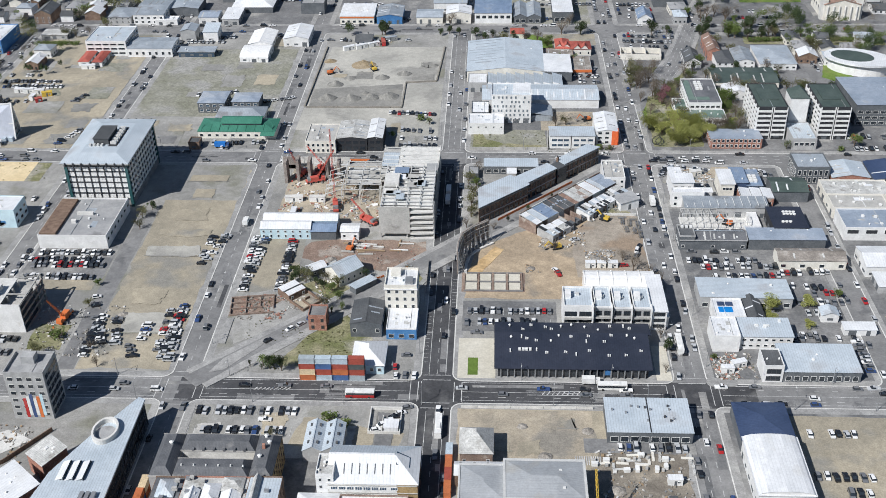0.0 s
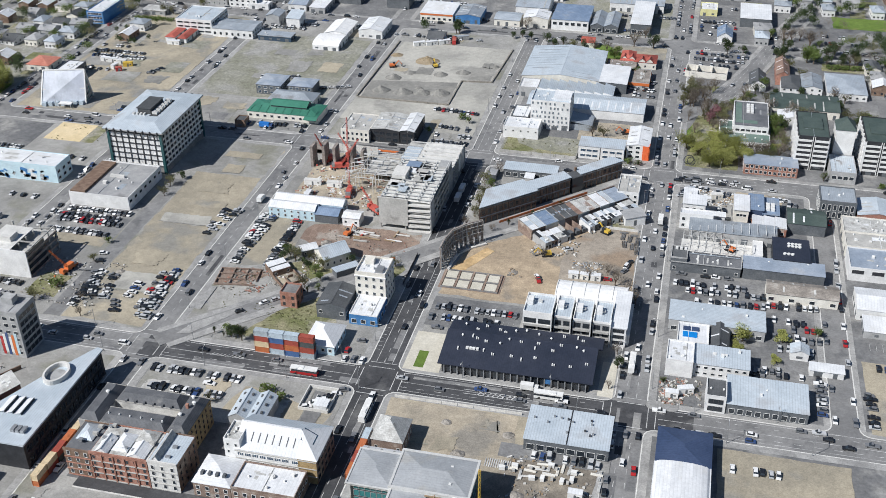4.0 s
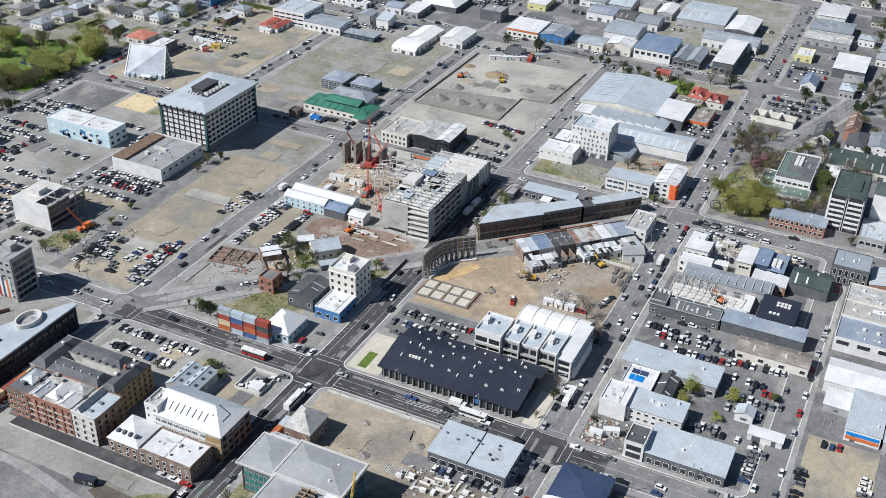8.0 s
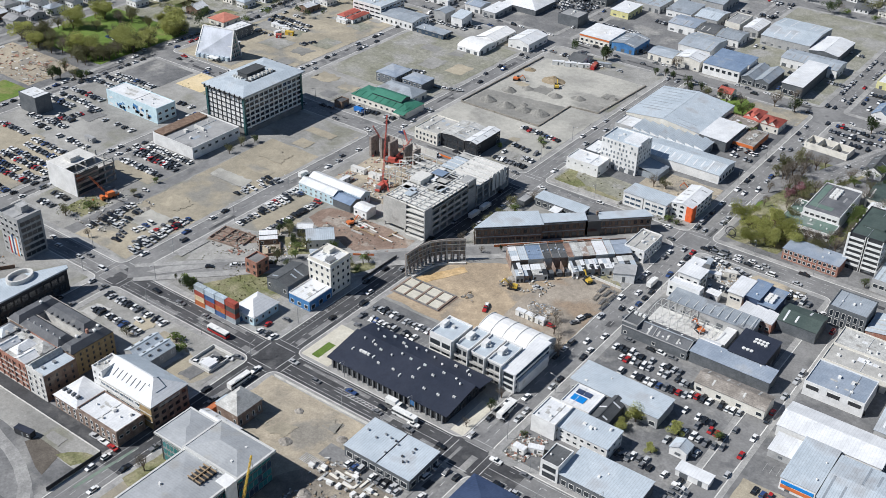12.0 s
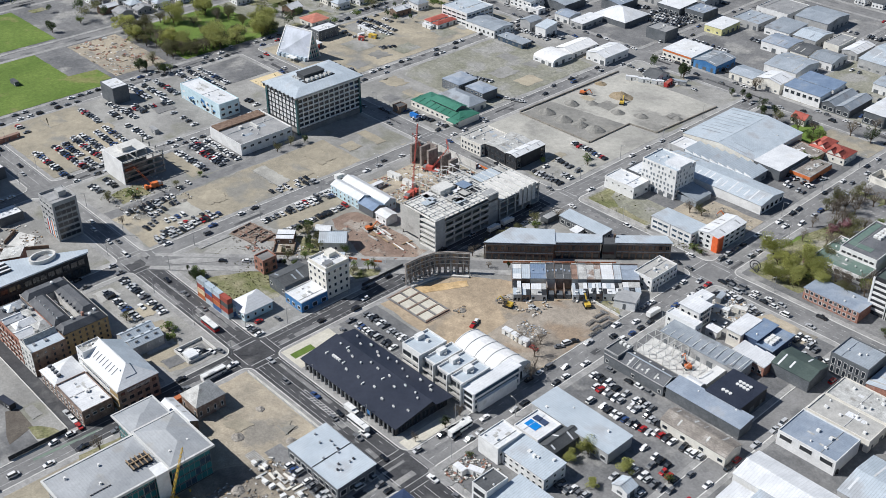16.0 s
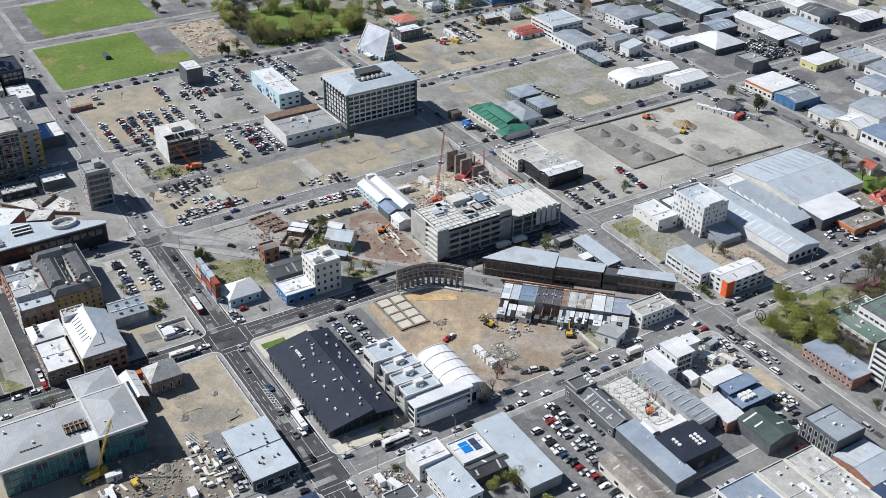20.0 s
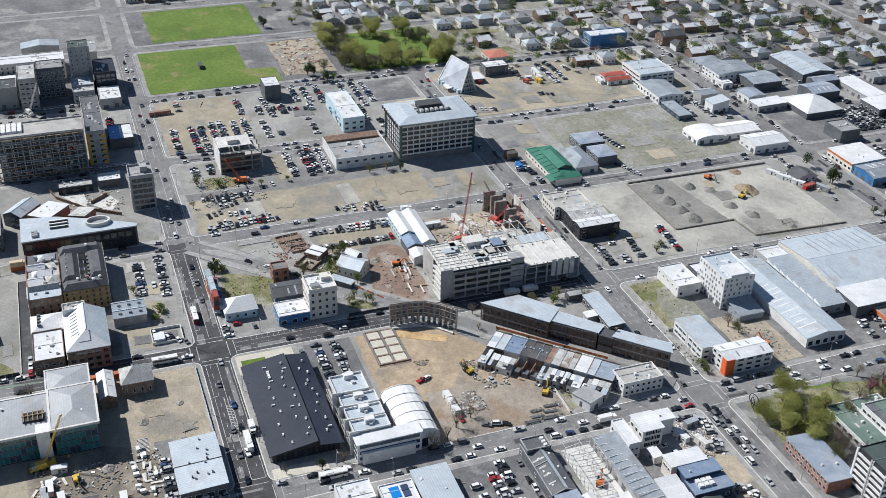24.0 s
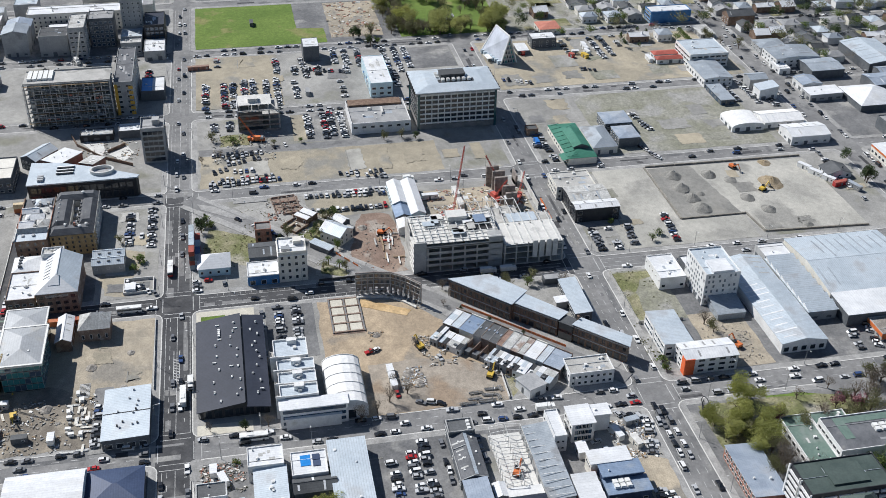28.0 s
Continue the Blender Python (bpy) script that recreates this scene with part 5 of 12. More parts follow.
    for k, (x, y, w, d, h) in enumerate(((-99, 492, 1.5, 7, 12), (-93, 494, 1.5, 7, 12), (-87, 494, 1.5, 7, 11.5), (-78, 496, 1.5, 7, 11), (-72, 496, 1.5, 6, 10), (-99, 505, 8, 1.2, 7))):
        w_ = thing("shear_wall", "freestanding raw concrete lift-core wall on the site", "concrete wall", pose(x, y, GZ), "concrete core walls")
        piece("wall", Lump().box(-w / 2, w / 2, -d / 2, d / 2, 0, h), "stone_ruin", w_)
        piece("opening", Lump().box(-w / 2 - 0.03, w / 2 + 0.03, -0.6, 0.6, 0.4, 2.6), "wall_black", w_)
    long_wall = thing("precast_wall", "long row of white precast wall panels", "wall", pose(-87, 510.3, GZ))
    for k in range(9):
        piece("panel", Lump().box(-18 + k * 4.1, -14.1 + k * 4.1, -0.15, 0.15, 0, 4.4), "concrete_pale", long_wall)


def mobile_crane(x, y, turn, lean, reach, mat="steel_red", label="red lattice-boom mobile crane on the building site"):
    root = thing("mobile_crane", label, "crane", pose(x, y, GZ, 0, 0, turn))
    piece("carrier", Lump().box(-5, 5, -1.3, 1.3, 0.8, 1.7).box(3.4, 5, -1.2, 1.2, 1.7, 2.9), mat, root)
    for k in range(4):
        for s in (-1, 1):
            piece("wheel", Lump().tube((-3.8 + k * 2.5, s * 0.9, 0.6), (-3.8 + k * 2.5, s * 1.35, 0.6), 0.6, 0.6, 10), "rubber", root)
    house = piece("superstructure", Lump().box(-2.6, 1.6, -1.25, 1.25, 1.7, 3.4), mat, root)
    piece("counterweight", Lump().box(-4.2, -2.6, -1.3, 1.3, 1.8, 3.2), "steel_grey", house)
    a = Vector((1.2, 0, 3))
    b = a + Vector((math.cos(radians(lean)) * reach, 0, math.sin(radians(lean)) * reach))
    boom = Lump()
    side = Vector((0, 0.4, 0))
    up = Vector((-math.sin(radians(lean)), 0, math.cos(radians(lean)))) * 0.4
    for s, u in ((1, 1), (1, -1), (-1, 1), (-1, -1)):
        boom.beam(a + side * s + up * u, b + (side * s + up * u) * 0.4, 0.12)
    n = int(reach / 1.6)
    for k in range(n):
        p, q = a.lerp(b, k / n), a.lerp(b, (k + 1) / n)
        for s, u in ((1, 1), (-1, -1)):
            boom.beam(p + side * s + up * u, q - side * s + up * u, 0.07).beam(p + side * s + up * u, q + side * s - up * u, 0.07)
    jib = piece("boom", boom, mat, root)
    piece("hoist_rope", Lump().beam(b, (b.x, 0, 2.5), 0.06), "frame_dark", jib)
    piece("hook_block", Lump().box(b.x - 0.3, b.x + 0.3, -0.3, 0.3, 1.8, 2.6), mat, jib)
    for s in (-1, 1):
        for x2 in (-3.2, 3.0):
            piece("outrigger", Lump().box(x2 - 0.2, x2 + 0.2, s * 1.3 if s > 0 else -2.9, 2.9 if s > 0 else -1.3, 0.7, 1.0).box(x2 - 0.35, x2 + 0.35, s * 2.6 - 0.35, s * 2.6 + 0.35, 0, 0.75), "steel_grey", root)


def facade_ruin():
    """Curved heritage facade propped by steel frames, with nothing behind it."""
    root = thing("facade_ruin", "curved old brick facade propped by steel frames", "ruined facade", pose(0, 0, GZ))
    pts = [(-7.2, 404), (-6.9, 412.5), (-5.4, 420.5), (-0.5, 427), (6.5, 433)]
    for (xa, ya), (xb, yb) in zip(pts, pts[1:]):
        L = math.hypot(xb - xa, yb - ya)
        m = pose((xa + xb) / 2, (ya + yb) / 2, 0, 0, 0, math.degrees(math.atan2(yb - ya, xb - xa)))
        n = max(2, int(L / 2.6))
        lp = Lump()
        for k in range(n):
            c = -L / 2 + L * (k + 0.5) / n
            hw = 0.62
            a, b = -L / 2 + L * k / n, -L / 2 + L * (k + 1) / n
            for z0, z1 in ((0.2, 3.6), (5.0, 7.4), (8.6, 10.6)):
                lp.box(a, c - hw, -0.25, 0.25, z0, z1).box(c + hw, b, -0.25, 0.25, z0, z1)
            lp.box(a, b, -0.25, 0.25, 3.6, 5.0).box(a, b, -0.25, 0.25, 7.4, 8.6).box(a, b, -0.3, 0.3, 10.6, 12.0)
        piece("wall", lp, "stone_ruin", root, at=m)
        for k in range(n):
            c = -L / 2 + L * (k + 0.5) / n
            for z0, z1 in ((5.0, 7.4), (8.6, 10.6)):
                piece("window_board", Lump().box(c - 0.62, c + 0.62, -0.08, 0.04, z0, z1), "wall_slate" if k % 3 else "timber", root, at=m)
        piece("cornice", Lump().box(-L / 2, L / 2, -0.5, 0.5, 7.5, 7.8).box(-L / 2, L / 2, -0.6, 0.6, 11.3, 11.6), "concrete", root, at=m)
        for k in range(n + 1):
            c = -L / 2 + L * k / n
            br = Lump().beam((c, -0.6, 0), (c, -0.6, 11.5), 0.22).beam((c, -3.6, 0), (c, -0.6, 9), 0.2).beam((c, -0.6, 4), (c, -2.2, 4), 0.16).beam((c, -0.6, 8), (c, -1.0, 8), 0.16)
            piece("brace", br, "steel_grey", root, at=m)
        for z in (2.2, 5.8, 9.4):
            piece("waler", Lump().beam((-L / 2, -0.7, z), (L / 2, -0.7, z), 0.2), "steel_pale", root, at=m)
        piece("base_block", Lump().box(-L / 2, L / 2, -4.2, -3.0, 0, 0.9), "concrete_pale", root, at=m)
    # sheet added where the facade's shadow lies, in the site's plain orange earth colour
    pit = patch("pit_shade", "orange earth sheet laid where the shadow of the facade falls", [(-3, 406), (10, 428), (14, 425), (3, 404)], "dirt_orange", 0.21, 0.6)


def foundations():
    root = thing("foundation_slab", "new concrete foundation pads in red formwork", "foundation", pose(9, 397.5, GZ))
    piece("bed", Lump().box(-14, 14, -7.5, 7.5, 0.02, 0.15), "dirt_red", root)
    for x in (-13, -6.6, -0.2, 6.2, 12.6):
        piece("formwork", Lump().box(x - 0.4, x + 0.4, -7, 7, 0.15, 0.7), "dirt_red", root)
    for y in (-7, 0, 7):
        piece("formwork", Lump().box(-13, 13, y - 0.35, y + 0.35, 0.15, 0.66), "concrete_dark", root)
    for k in range(4):
        for j in range(2):
            x, y = -9.8 + k * 6.4, -3.5 + j * 7
            piece("pad", Lump().box(x - 2.5, x + 2.5, y - 2.7, y + 2.7, 0.15, 0.5), "paving_cream", root)


def apartments():
    """Pale stepped apartment block with flat roofs, terraces and fins."""
    root = thing("apartment_block", "white stepped apartment block with flat roofs and terraces", "apartment building", pose(60, 370, GZ))
    blocks = ((-22, -10, -7.3, 7, 11.5), (-9.2, -2.2, -6.5, 9, 10.5), (-1.4, 6, -6.5, 9, 10.2), (6.8, 14, -6.5, 9, 10.2))
    for a, b, c, d, h in blocks:
        piece("wall", Lump().box(a, b, c, d, 0, h), "wall_white" if a < -20 else "wall_grey", root)
        t = 0.35
        piece("parapet", Lump().box(a, b, c, c + t, h, h + 0.9).box(a, b, d - t, d, h, h + 0.9).box(a, a + t, c + t, d - t, h, h + 0.9).box(b - t, b, c + t, d - t, h, h + 0.9), "wall_white", root)
        piece("roof", Lump().box(a + t, b - t, c + t, d - t, h, h + 0.08), "roof_pale", root)
        piece("roof_unit", Lump().box((a + b) / 2 - 0.8, (a + b) / 2 + 0.8, 1, 2.4, h + 0.08, h + 1.0), "steel_pale", root)
        piece("stair_head", Lump().box(a + 0.8, a + 3.2, c + 6, c + 10, h + 0.08, h + 2.2), "wall_white", root)
        n = 2
        for k in range(n):
            for r in range(3):
                w = (b - a) / n - 0.9
                ob = new("window", window_mesh(w, 2.3, "glass_dark", "frame_dark", 2))
                ob.parent, ob.matrix_basis = root, pose(a + (b - a) * (k + 0.5) / n, c, 0.6 + 3.2 * r)
        for r in (1, 2):
            piece("balcony", Lump().box(a + 0.4, b - 0.4, c - 1.5, c, 3.1 * r, 3.1 * r + 0.2).box(a + 0.4, b - 0.4, c - 1.5, c - 1.42, 3.1 * r + 0.2, 3.1 * r + 1.1), "concrete", root)
        piece("fin", Lump().box(b - 0.15, b + 0.25, c - 1.7, c + 2, 0, h + 1.3), "wall_white", root)
    piece("wing", Lump().box(14.6, 20.5, -7, 20, 0, 9.5), "wall_white", root)
    piece("wing_roof", Lump().box(14.2, 20.9, -7.4, 20.4, 9.5, 9.9), "roof_white", root)
    for r in range(3):
        piece("window_band", Lump().box(20.5, 20.6, -6, 19, 1.6 + r * 2.9, 3.2 + r * 2.9), "glass_blue", root)
        ob = new("window", window_mesh(4.6, 1.7, "glass_dark", "frame_dark", 3))
        ob.parent, ob.matrix_basis = root, pose(17.5, -7, 1.4 + r * 2.9)
    piece("lower_wing", Lump().box(20.6, 21.8, -5, 17, 0, 5.4).box(20.4, 22.0, -5.4, 17.4, 5.4, 5.7), "wall_white", root)
    tent = thing("marquee", "long white vaulted marquee hall with ribbed cover", "marquee", pose(63.5, 390.3, GZ))
    wl, rf, _ = roof_lump("vault_x", 30, 16, 5.0, 4.0, 0.3, 0)
    piece("wall", wl, "tent_white", tent)
    piece("roof", rf, "tent_white", tent)
    for k in range(6):
        x = -15 + k * 6
        lp = Lump()
        for j in range(8):
            a, b = math.pi * j / 8, math.pi * (j + 1) / 8
            lp.beam((x, -8.05 * math.cos(a), 5.15 + 4.05 * math.sin(a)), (x, -8.05 * math.cos(b), 5.15 + 4.05 * math.sin(b)), 0.3)
        piece("rib", lp, "frame_white", tent)
    piece("doorway", Lump().box(15.02, 15.15, -3, 3, 0, 4), "glass_dark", tent)


def white_corner_building():
    root = building("corner_building", "white four-storey heritage building with punched windows", -36.5, -23, 369.5, 383, 16, "wall_cream", "roof_white", "flat", par=1.0, category="building", vents=3,
                    win=[("w", 4, 4, 1.5, 1.9, 1.6, 3.7, {"frame_mat": "frame_white"}), ("s", 4, 4, 1.5, 1.9, 1.6, 3.7), ("n", 3, 4, 1.3, 1.7, 1.6, 3.7), ("e", 3, 4, 1.3, 1.7, 1.6, 3.7)])
    piece("cornice", Lump().box(-7.1, 7.1, -7.1, 7.1, 14.6, 15.1), "wall_white", root)
    piece("stair_head", Lump().box(-4.5, -0.5, 1, 5, 16.06, 18.2), "wall_cream", root)
    piece("water_tank", Lump().box(2, 5, -5, -1, 16.06, 17.6), "steel_grey", root)
    building("corner_shop", "low white shop with flat roof and blue mural side", -35, -22.5, 354.5, 369.3, 5, "wall_blue", "roof_white", "flat", par=0.5, parapet_mat="wall_white", vents=3, win=[("w", 3, 1, 2.2, 2.0, 0.8, 3), ("s", 3, 1, 2.6, 2.4, 0.4, 3)])
    building("loft_building", "old dark brick hall with faceted roof", -50, -37, 356, 373, 6.5, "wall_slate", "roof_dark", "gable_y", rise=1.6, over=0.2, win=[("s", 3, 1, 1.8, 2.0, 2, 3), ("w", 2, 1, 1.6, 1.8, 2.4, 3)])
    building("house", "grey-roofed cottage with white hip roof", -46.5, -34, 331.5, 346.5, 4.6, "wall_paleblue", "roof_white", "hip", rise=4.0, over=0.6, category="house", win=[("w", 4, 1, 1.5, 1.7, 1.4, 3), ("s", 4, 1, 1.3, 1.6, 1.4, 3)])
    r = building("brick_ruin", "roofless red brick ruin with open doorway", -68, -60.5, 360, 368, 7.0, "brick_red", "concrete_dark", "flat", par=0.8, category="ruin", win=[("s", 2, 2, 1.6, 2.0, 0.8, 3.4, {"glass": "wall_black", "frame_mat": "brick_brown"}), ("w", 2, 2, 1.4, 1.8, 0.9, 3.4, {"glass": "wall_black", "frame_mat": "brick_brown"})])


def garden_corner():
    """Old houses, a walled ruin court and overgrown gardens set square to the diagonal street."""
    sh = building("shack", "low shack with two patched white roof strips", -84, -74.8, 382.4, 391, 2.9, "brick_brown", "roof_dark", "flat", par=0.3, turn=45, win=[("w", 2, 1, 1.2, 1.4, 1.0, 3)])
    for y0, y1 in ((-4.0, -1.2), (0.4, 4.1)):
        piece("roof_strip", Lump().slab([(-4.5, y0, 3.3), (4.5, y0, 3.3), (4.5, y1, 3.75), (-4.5, y1, 3.75)], 0.12), "roof_white", sh, "patched white roof sheets")
    building("house", "old house with pale gabled metal roof and tall chimney", -64.5, -51.5, 395.5, 406, 5.6, "wall_cream", "roof_pale", "gable_x", rise=3.0, over=0.5, turn=45, category="house", win=[("w", 4, 1, 1.2, 1.6, 1.4, 3), ("s", 3, 2, 1.1, 1.4, 1.0, 2.6), ("n", 3, 1, 1.1, 1.4, 1.2, 3)])
    building("lean_to", "dark shed with pale blue metal roof beside the footpath", -54.6, -42.6, 390.2, 394.4, 2.8, "wall_slate", "roof_pale", "mono_s", rise=0.6, turn=47)
    building("house", "small house with white metal roof among shrubs", -75, -67.4, 401.8, 407.2, 3.4, "wall_slate", "roof_white", "gable_x", rise=1.4, turn=38, category="house", win=[("w", 2, 1, 1.1, 1.3, 1.0, 3)])
    building("shed", "flat weathered garden shed", -66, -61, 405.4, 410, 2.6, "wall_slate", "roof_weathered", "flat", par=0.2, turn=45)
    court = thing("ruin_court", "roofless brick court full of rubble beside the footpath", "ruin", pose(-72.8, 380.8, GZ, 0, 0, 45))
    for q in ((-5.2, 5.2, -5.6, -5.2), (-5.2, 5.2, 4.6, 5.0), (-5.2, -4.8, -5.2, 4.6), (4.8, 5.2, -5.2, 4.6), (-1.0, -0.7, -5.2, 1.0), (0.6, 3.0, 0.6, 0.9)):
        piece("wall", Lump().box(*q, 0, 1.5), "brick_brown", court)
    piece("floor", Lump().box(-4.8, 4.8, -5.2, 4.6, 0.02, 0.3), "dirt_buff", court)
    pit = thing("foundation_ruin", "dug-out brick foundations in dark soil", "ruin", pose(-95, 377.6, GZ, 0, 0, 8))
    for q in ((-9.6, 9.2, -6.8, -6.4), (-9.8, 8.6, 6.2, 6.6), (-9.8, -9.4, -6.4, 6.2), (8.6, 9.0, -3.4, 6.2), (-9.4, 4, -2.4, -2.1), (-9.4, 8.6, 2.0, 2.3), (-3.2, -2.9, -6.4, 6.2), (3.0, 3.3, -2.1, 6.2)):
        piece("footing", Lump().box(*q, 0.2, 0.95), "brick_umber", pit)
    stack = thing("formwork_stack", "long white and red formwork strips laid on the dirt", "formwork", pose(-44, 424, GZ + 0.2, 0, 0, -2))
    rng = random.Random(71)
    for k in range(20):
        x, y, ln = rng.uniform(-16, 12), rng.uniform(-5, 6), rng.uniform(3, 9)
        piece("strip", Lump().turned(pose(x, y, 0, 0, 0, rng.choice((0, 3, -4, 85))), -ln / 2, ln / 2, -0.35, 0.35, 0.05, rng.uniform(0.3, 0.7)), rng.choice(("concrete_pale", "frame_white", "concrete", "steel_red", "timber")), stack)
    hoard = thing("barrier", "red and white barriers along the footpath bend", "barrier", pose(0, 0, GZ))
    for k in range(10):
        a = (-45 + k * 1.7, 397.5 + k * 1.2)
        piece("barrier_panel", Lump().beam((a[0], a[1], 0.75), (a[0] + 1.5, a[1] + 1.06, 0.75), 0.15, 0, 1.0), "paint_orange" if k % 3 else "frame_white", hoard)


CONTAINER = {}


def container(x, y, z, turn, colour, length=6.06):
    """A corrugated shipping container with end doors and corner posts."""
    key = (colour, length)
    if key not in CONTAINER:
        L, W, H = length / 2, 1.22, 2.59
        body = Lump().box(-L + 0.06, L - 0.06, -W + 0.06, W - 0.06, 0.12, H - 0.08).box(-L + 0.08, L - 0.08, -W + 0.08, W - 0.08, H - 0.08, H - 0.03)
        fr = Lump()
        for sx in (-1, 1):
            for sy in (-1, 1):
                fr.box(sx * L - 0.08, sx * L + 0.08, sy * W - 0.08, sy * W + 0.08, 0, H)
        for sy in (-1, 1):
            for z0 in (0, H - 0.12):
                fr.box(-L, L, sy * W - 0.06, sy * W + 0.06, z0, z0 + 0.12)
        for sx in (-1, 1):
            for z0 in (0, H - 0.12):
                fr.box(sx * L - 0.06, sx * L + 0.06, -W, W, z0, z0 + 0.12)
        door = Lump().box(L - 0.02, L + 0.03, -W + 0.12, -0.03, 0.18, H - 0.16).box(L - 0.02, L + 0.03, 0.03, W - 0.12, 0.18, H - 0.16)
        for yb in (-0.75, -0.3, 0.3, 0.75):
            door.tube((L + 0.06, yb, 0.2), (L + 0.06, yb, H - 0.18), 0.03, 0.03, 6)
        CONTAINER[key] = (body.mesh("body", "box_" + colour), fr.mesh("frame", "box_" + colour), door.mesh("door", "box_" + colour))
    body, fr, door = CONTAINER[key]
    root = tagged(new("shipping_container", body), "%s corrugated steel shipping container" % colour, "shipping container", "stacked shipping containers")
    root.matrix_basis = pose(x, y, z, 0, 0, turn)
    for nm, me in (("frame", fr), ("door", door)):
        ob = new(nm, me)
        ob.parent = root


office_tower()
triangle_church()
dark_hall()
car_park_frame()
mobile_crane(-70, 463, 100, 82, 38, "steel_red", "tall red lattice-boom crane standing on the site")
mobile_crane(-84, 490, 20, 55, 17)
mobile_crane(-80, 502, 150, 40, 14)
mobile_crane(-52, 449, 140, 30, 12, "steel_red", "red mobile crane with lowered boom beside the parking building")
mobile_crane(-92, 497, 250, 62, 20)
mobile_crane(-174, 366, -100, 58, 15, "paint_orange", "orange demolition excavator crane with raised arm")
mobile_crane(-311, 252, 20, 50, 36, "steel_pale", "pale lattice crane working among the tower blocks")
mobile_crane(44, 246, 100, 66, 22, "paint_yellow", "yellow mobile crane beside the glass building")
facade_ruin()
foundations()
apartments()
white_corner_building()
garden_corner()
cols = ["grey", "pale", "pale", "red", "red", "blue", "red", "dark", "cream", "red", "orange", "red", "orange", "pale", "blue", "grey"]
for k in range(4):
    for lv in range(4):
        container(-63.7 + k * 6.5, 328.6 + (0.2 if lv > 1 else 0), GZ + lv * 2.6, 0, cols[(3 - lv) * 4 + k])
    for lv in range(2):
        container(-63.7 + k * 6.5, 331.2, GZ + lv * 2.6, 0, ("grey", "red", "pale", "blue")[(k + lv) % 4])
for k in range(4):  # line of boxes beside the chapel
    container(-6.5, 268 + k * 6.3, GZ, 90, ("orange", "red", "orange", "pale")[k])
for k in range(5):
    container(-112 + k * 0.3, 240 + k * 6.3, GZ, 90, ("orange", "red", "dark", "blue", "orange")[k])
    container(-112 + k * 0.3, 240 + k * 6.3, GZ + 2.6, 90, ("cream", "cream", "red", "orange", "cream")[k])


def blue_villa_hall():
    root = thing("pale_hall", "pale blue hall with twin white gabled roofs", "building", pose(-84, 440.8, GZ))
    for y, mat in ((-3.9, "roof_white"), (3.9, "roof_white")):
        wl, rf, _ = roof_lump("gable_x", 36 if y > 0 else 24, 7.7, 5.6, 1.7, 0.25, 0)
        at = pose(0 if y > 0 else -6, y, 0)
        piece("wall", wl, "wall_paleblue", root, at=at)
        piece("roof", rf, mat, root, at=at)
    wl, rf, _ = roof_lump("gable_x", 12, 8.4, 4.6, 1.7, 0.4, 0)
    piece("wall", wl, "wall_slate", root, at=pose(12.1, -3.9, 0))
    piece("roof", rf, "roof_blue", root, "blue metal corner roof", at=pose(12.1, -3.9, 0))
    windows(root, 24, 15.6, "w", 7, 1, 1.0, 1.5, 1.0, 3, "glass_dark", "frame_white", span=(-16.5, 4.5))
    windows(root, 24, 15.6, "w", 7, 1, 1.0, 1.2, 3.6, 3, "glass_dark", "frame_white", span=(-16.5, 4.5))
    windows(root, 36, 15.6, "s", 3, 1, 1.2, 1.6, 2.4, 3, "glass_dark", "frame_white", span=(1.5, 6.5))
    building("site_tent", "white sheeted scaffold hut beside the hall", -63.5, -55, 432.5, 440, 4.6, "tent_white", "roof_white", "gable_x", rise=1.0, win=[("w", 2, 1, 1.4, 1.4, 1.6, 3)])


blue_villa_hall()

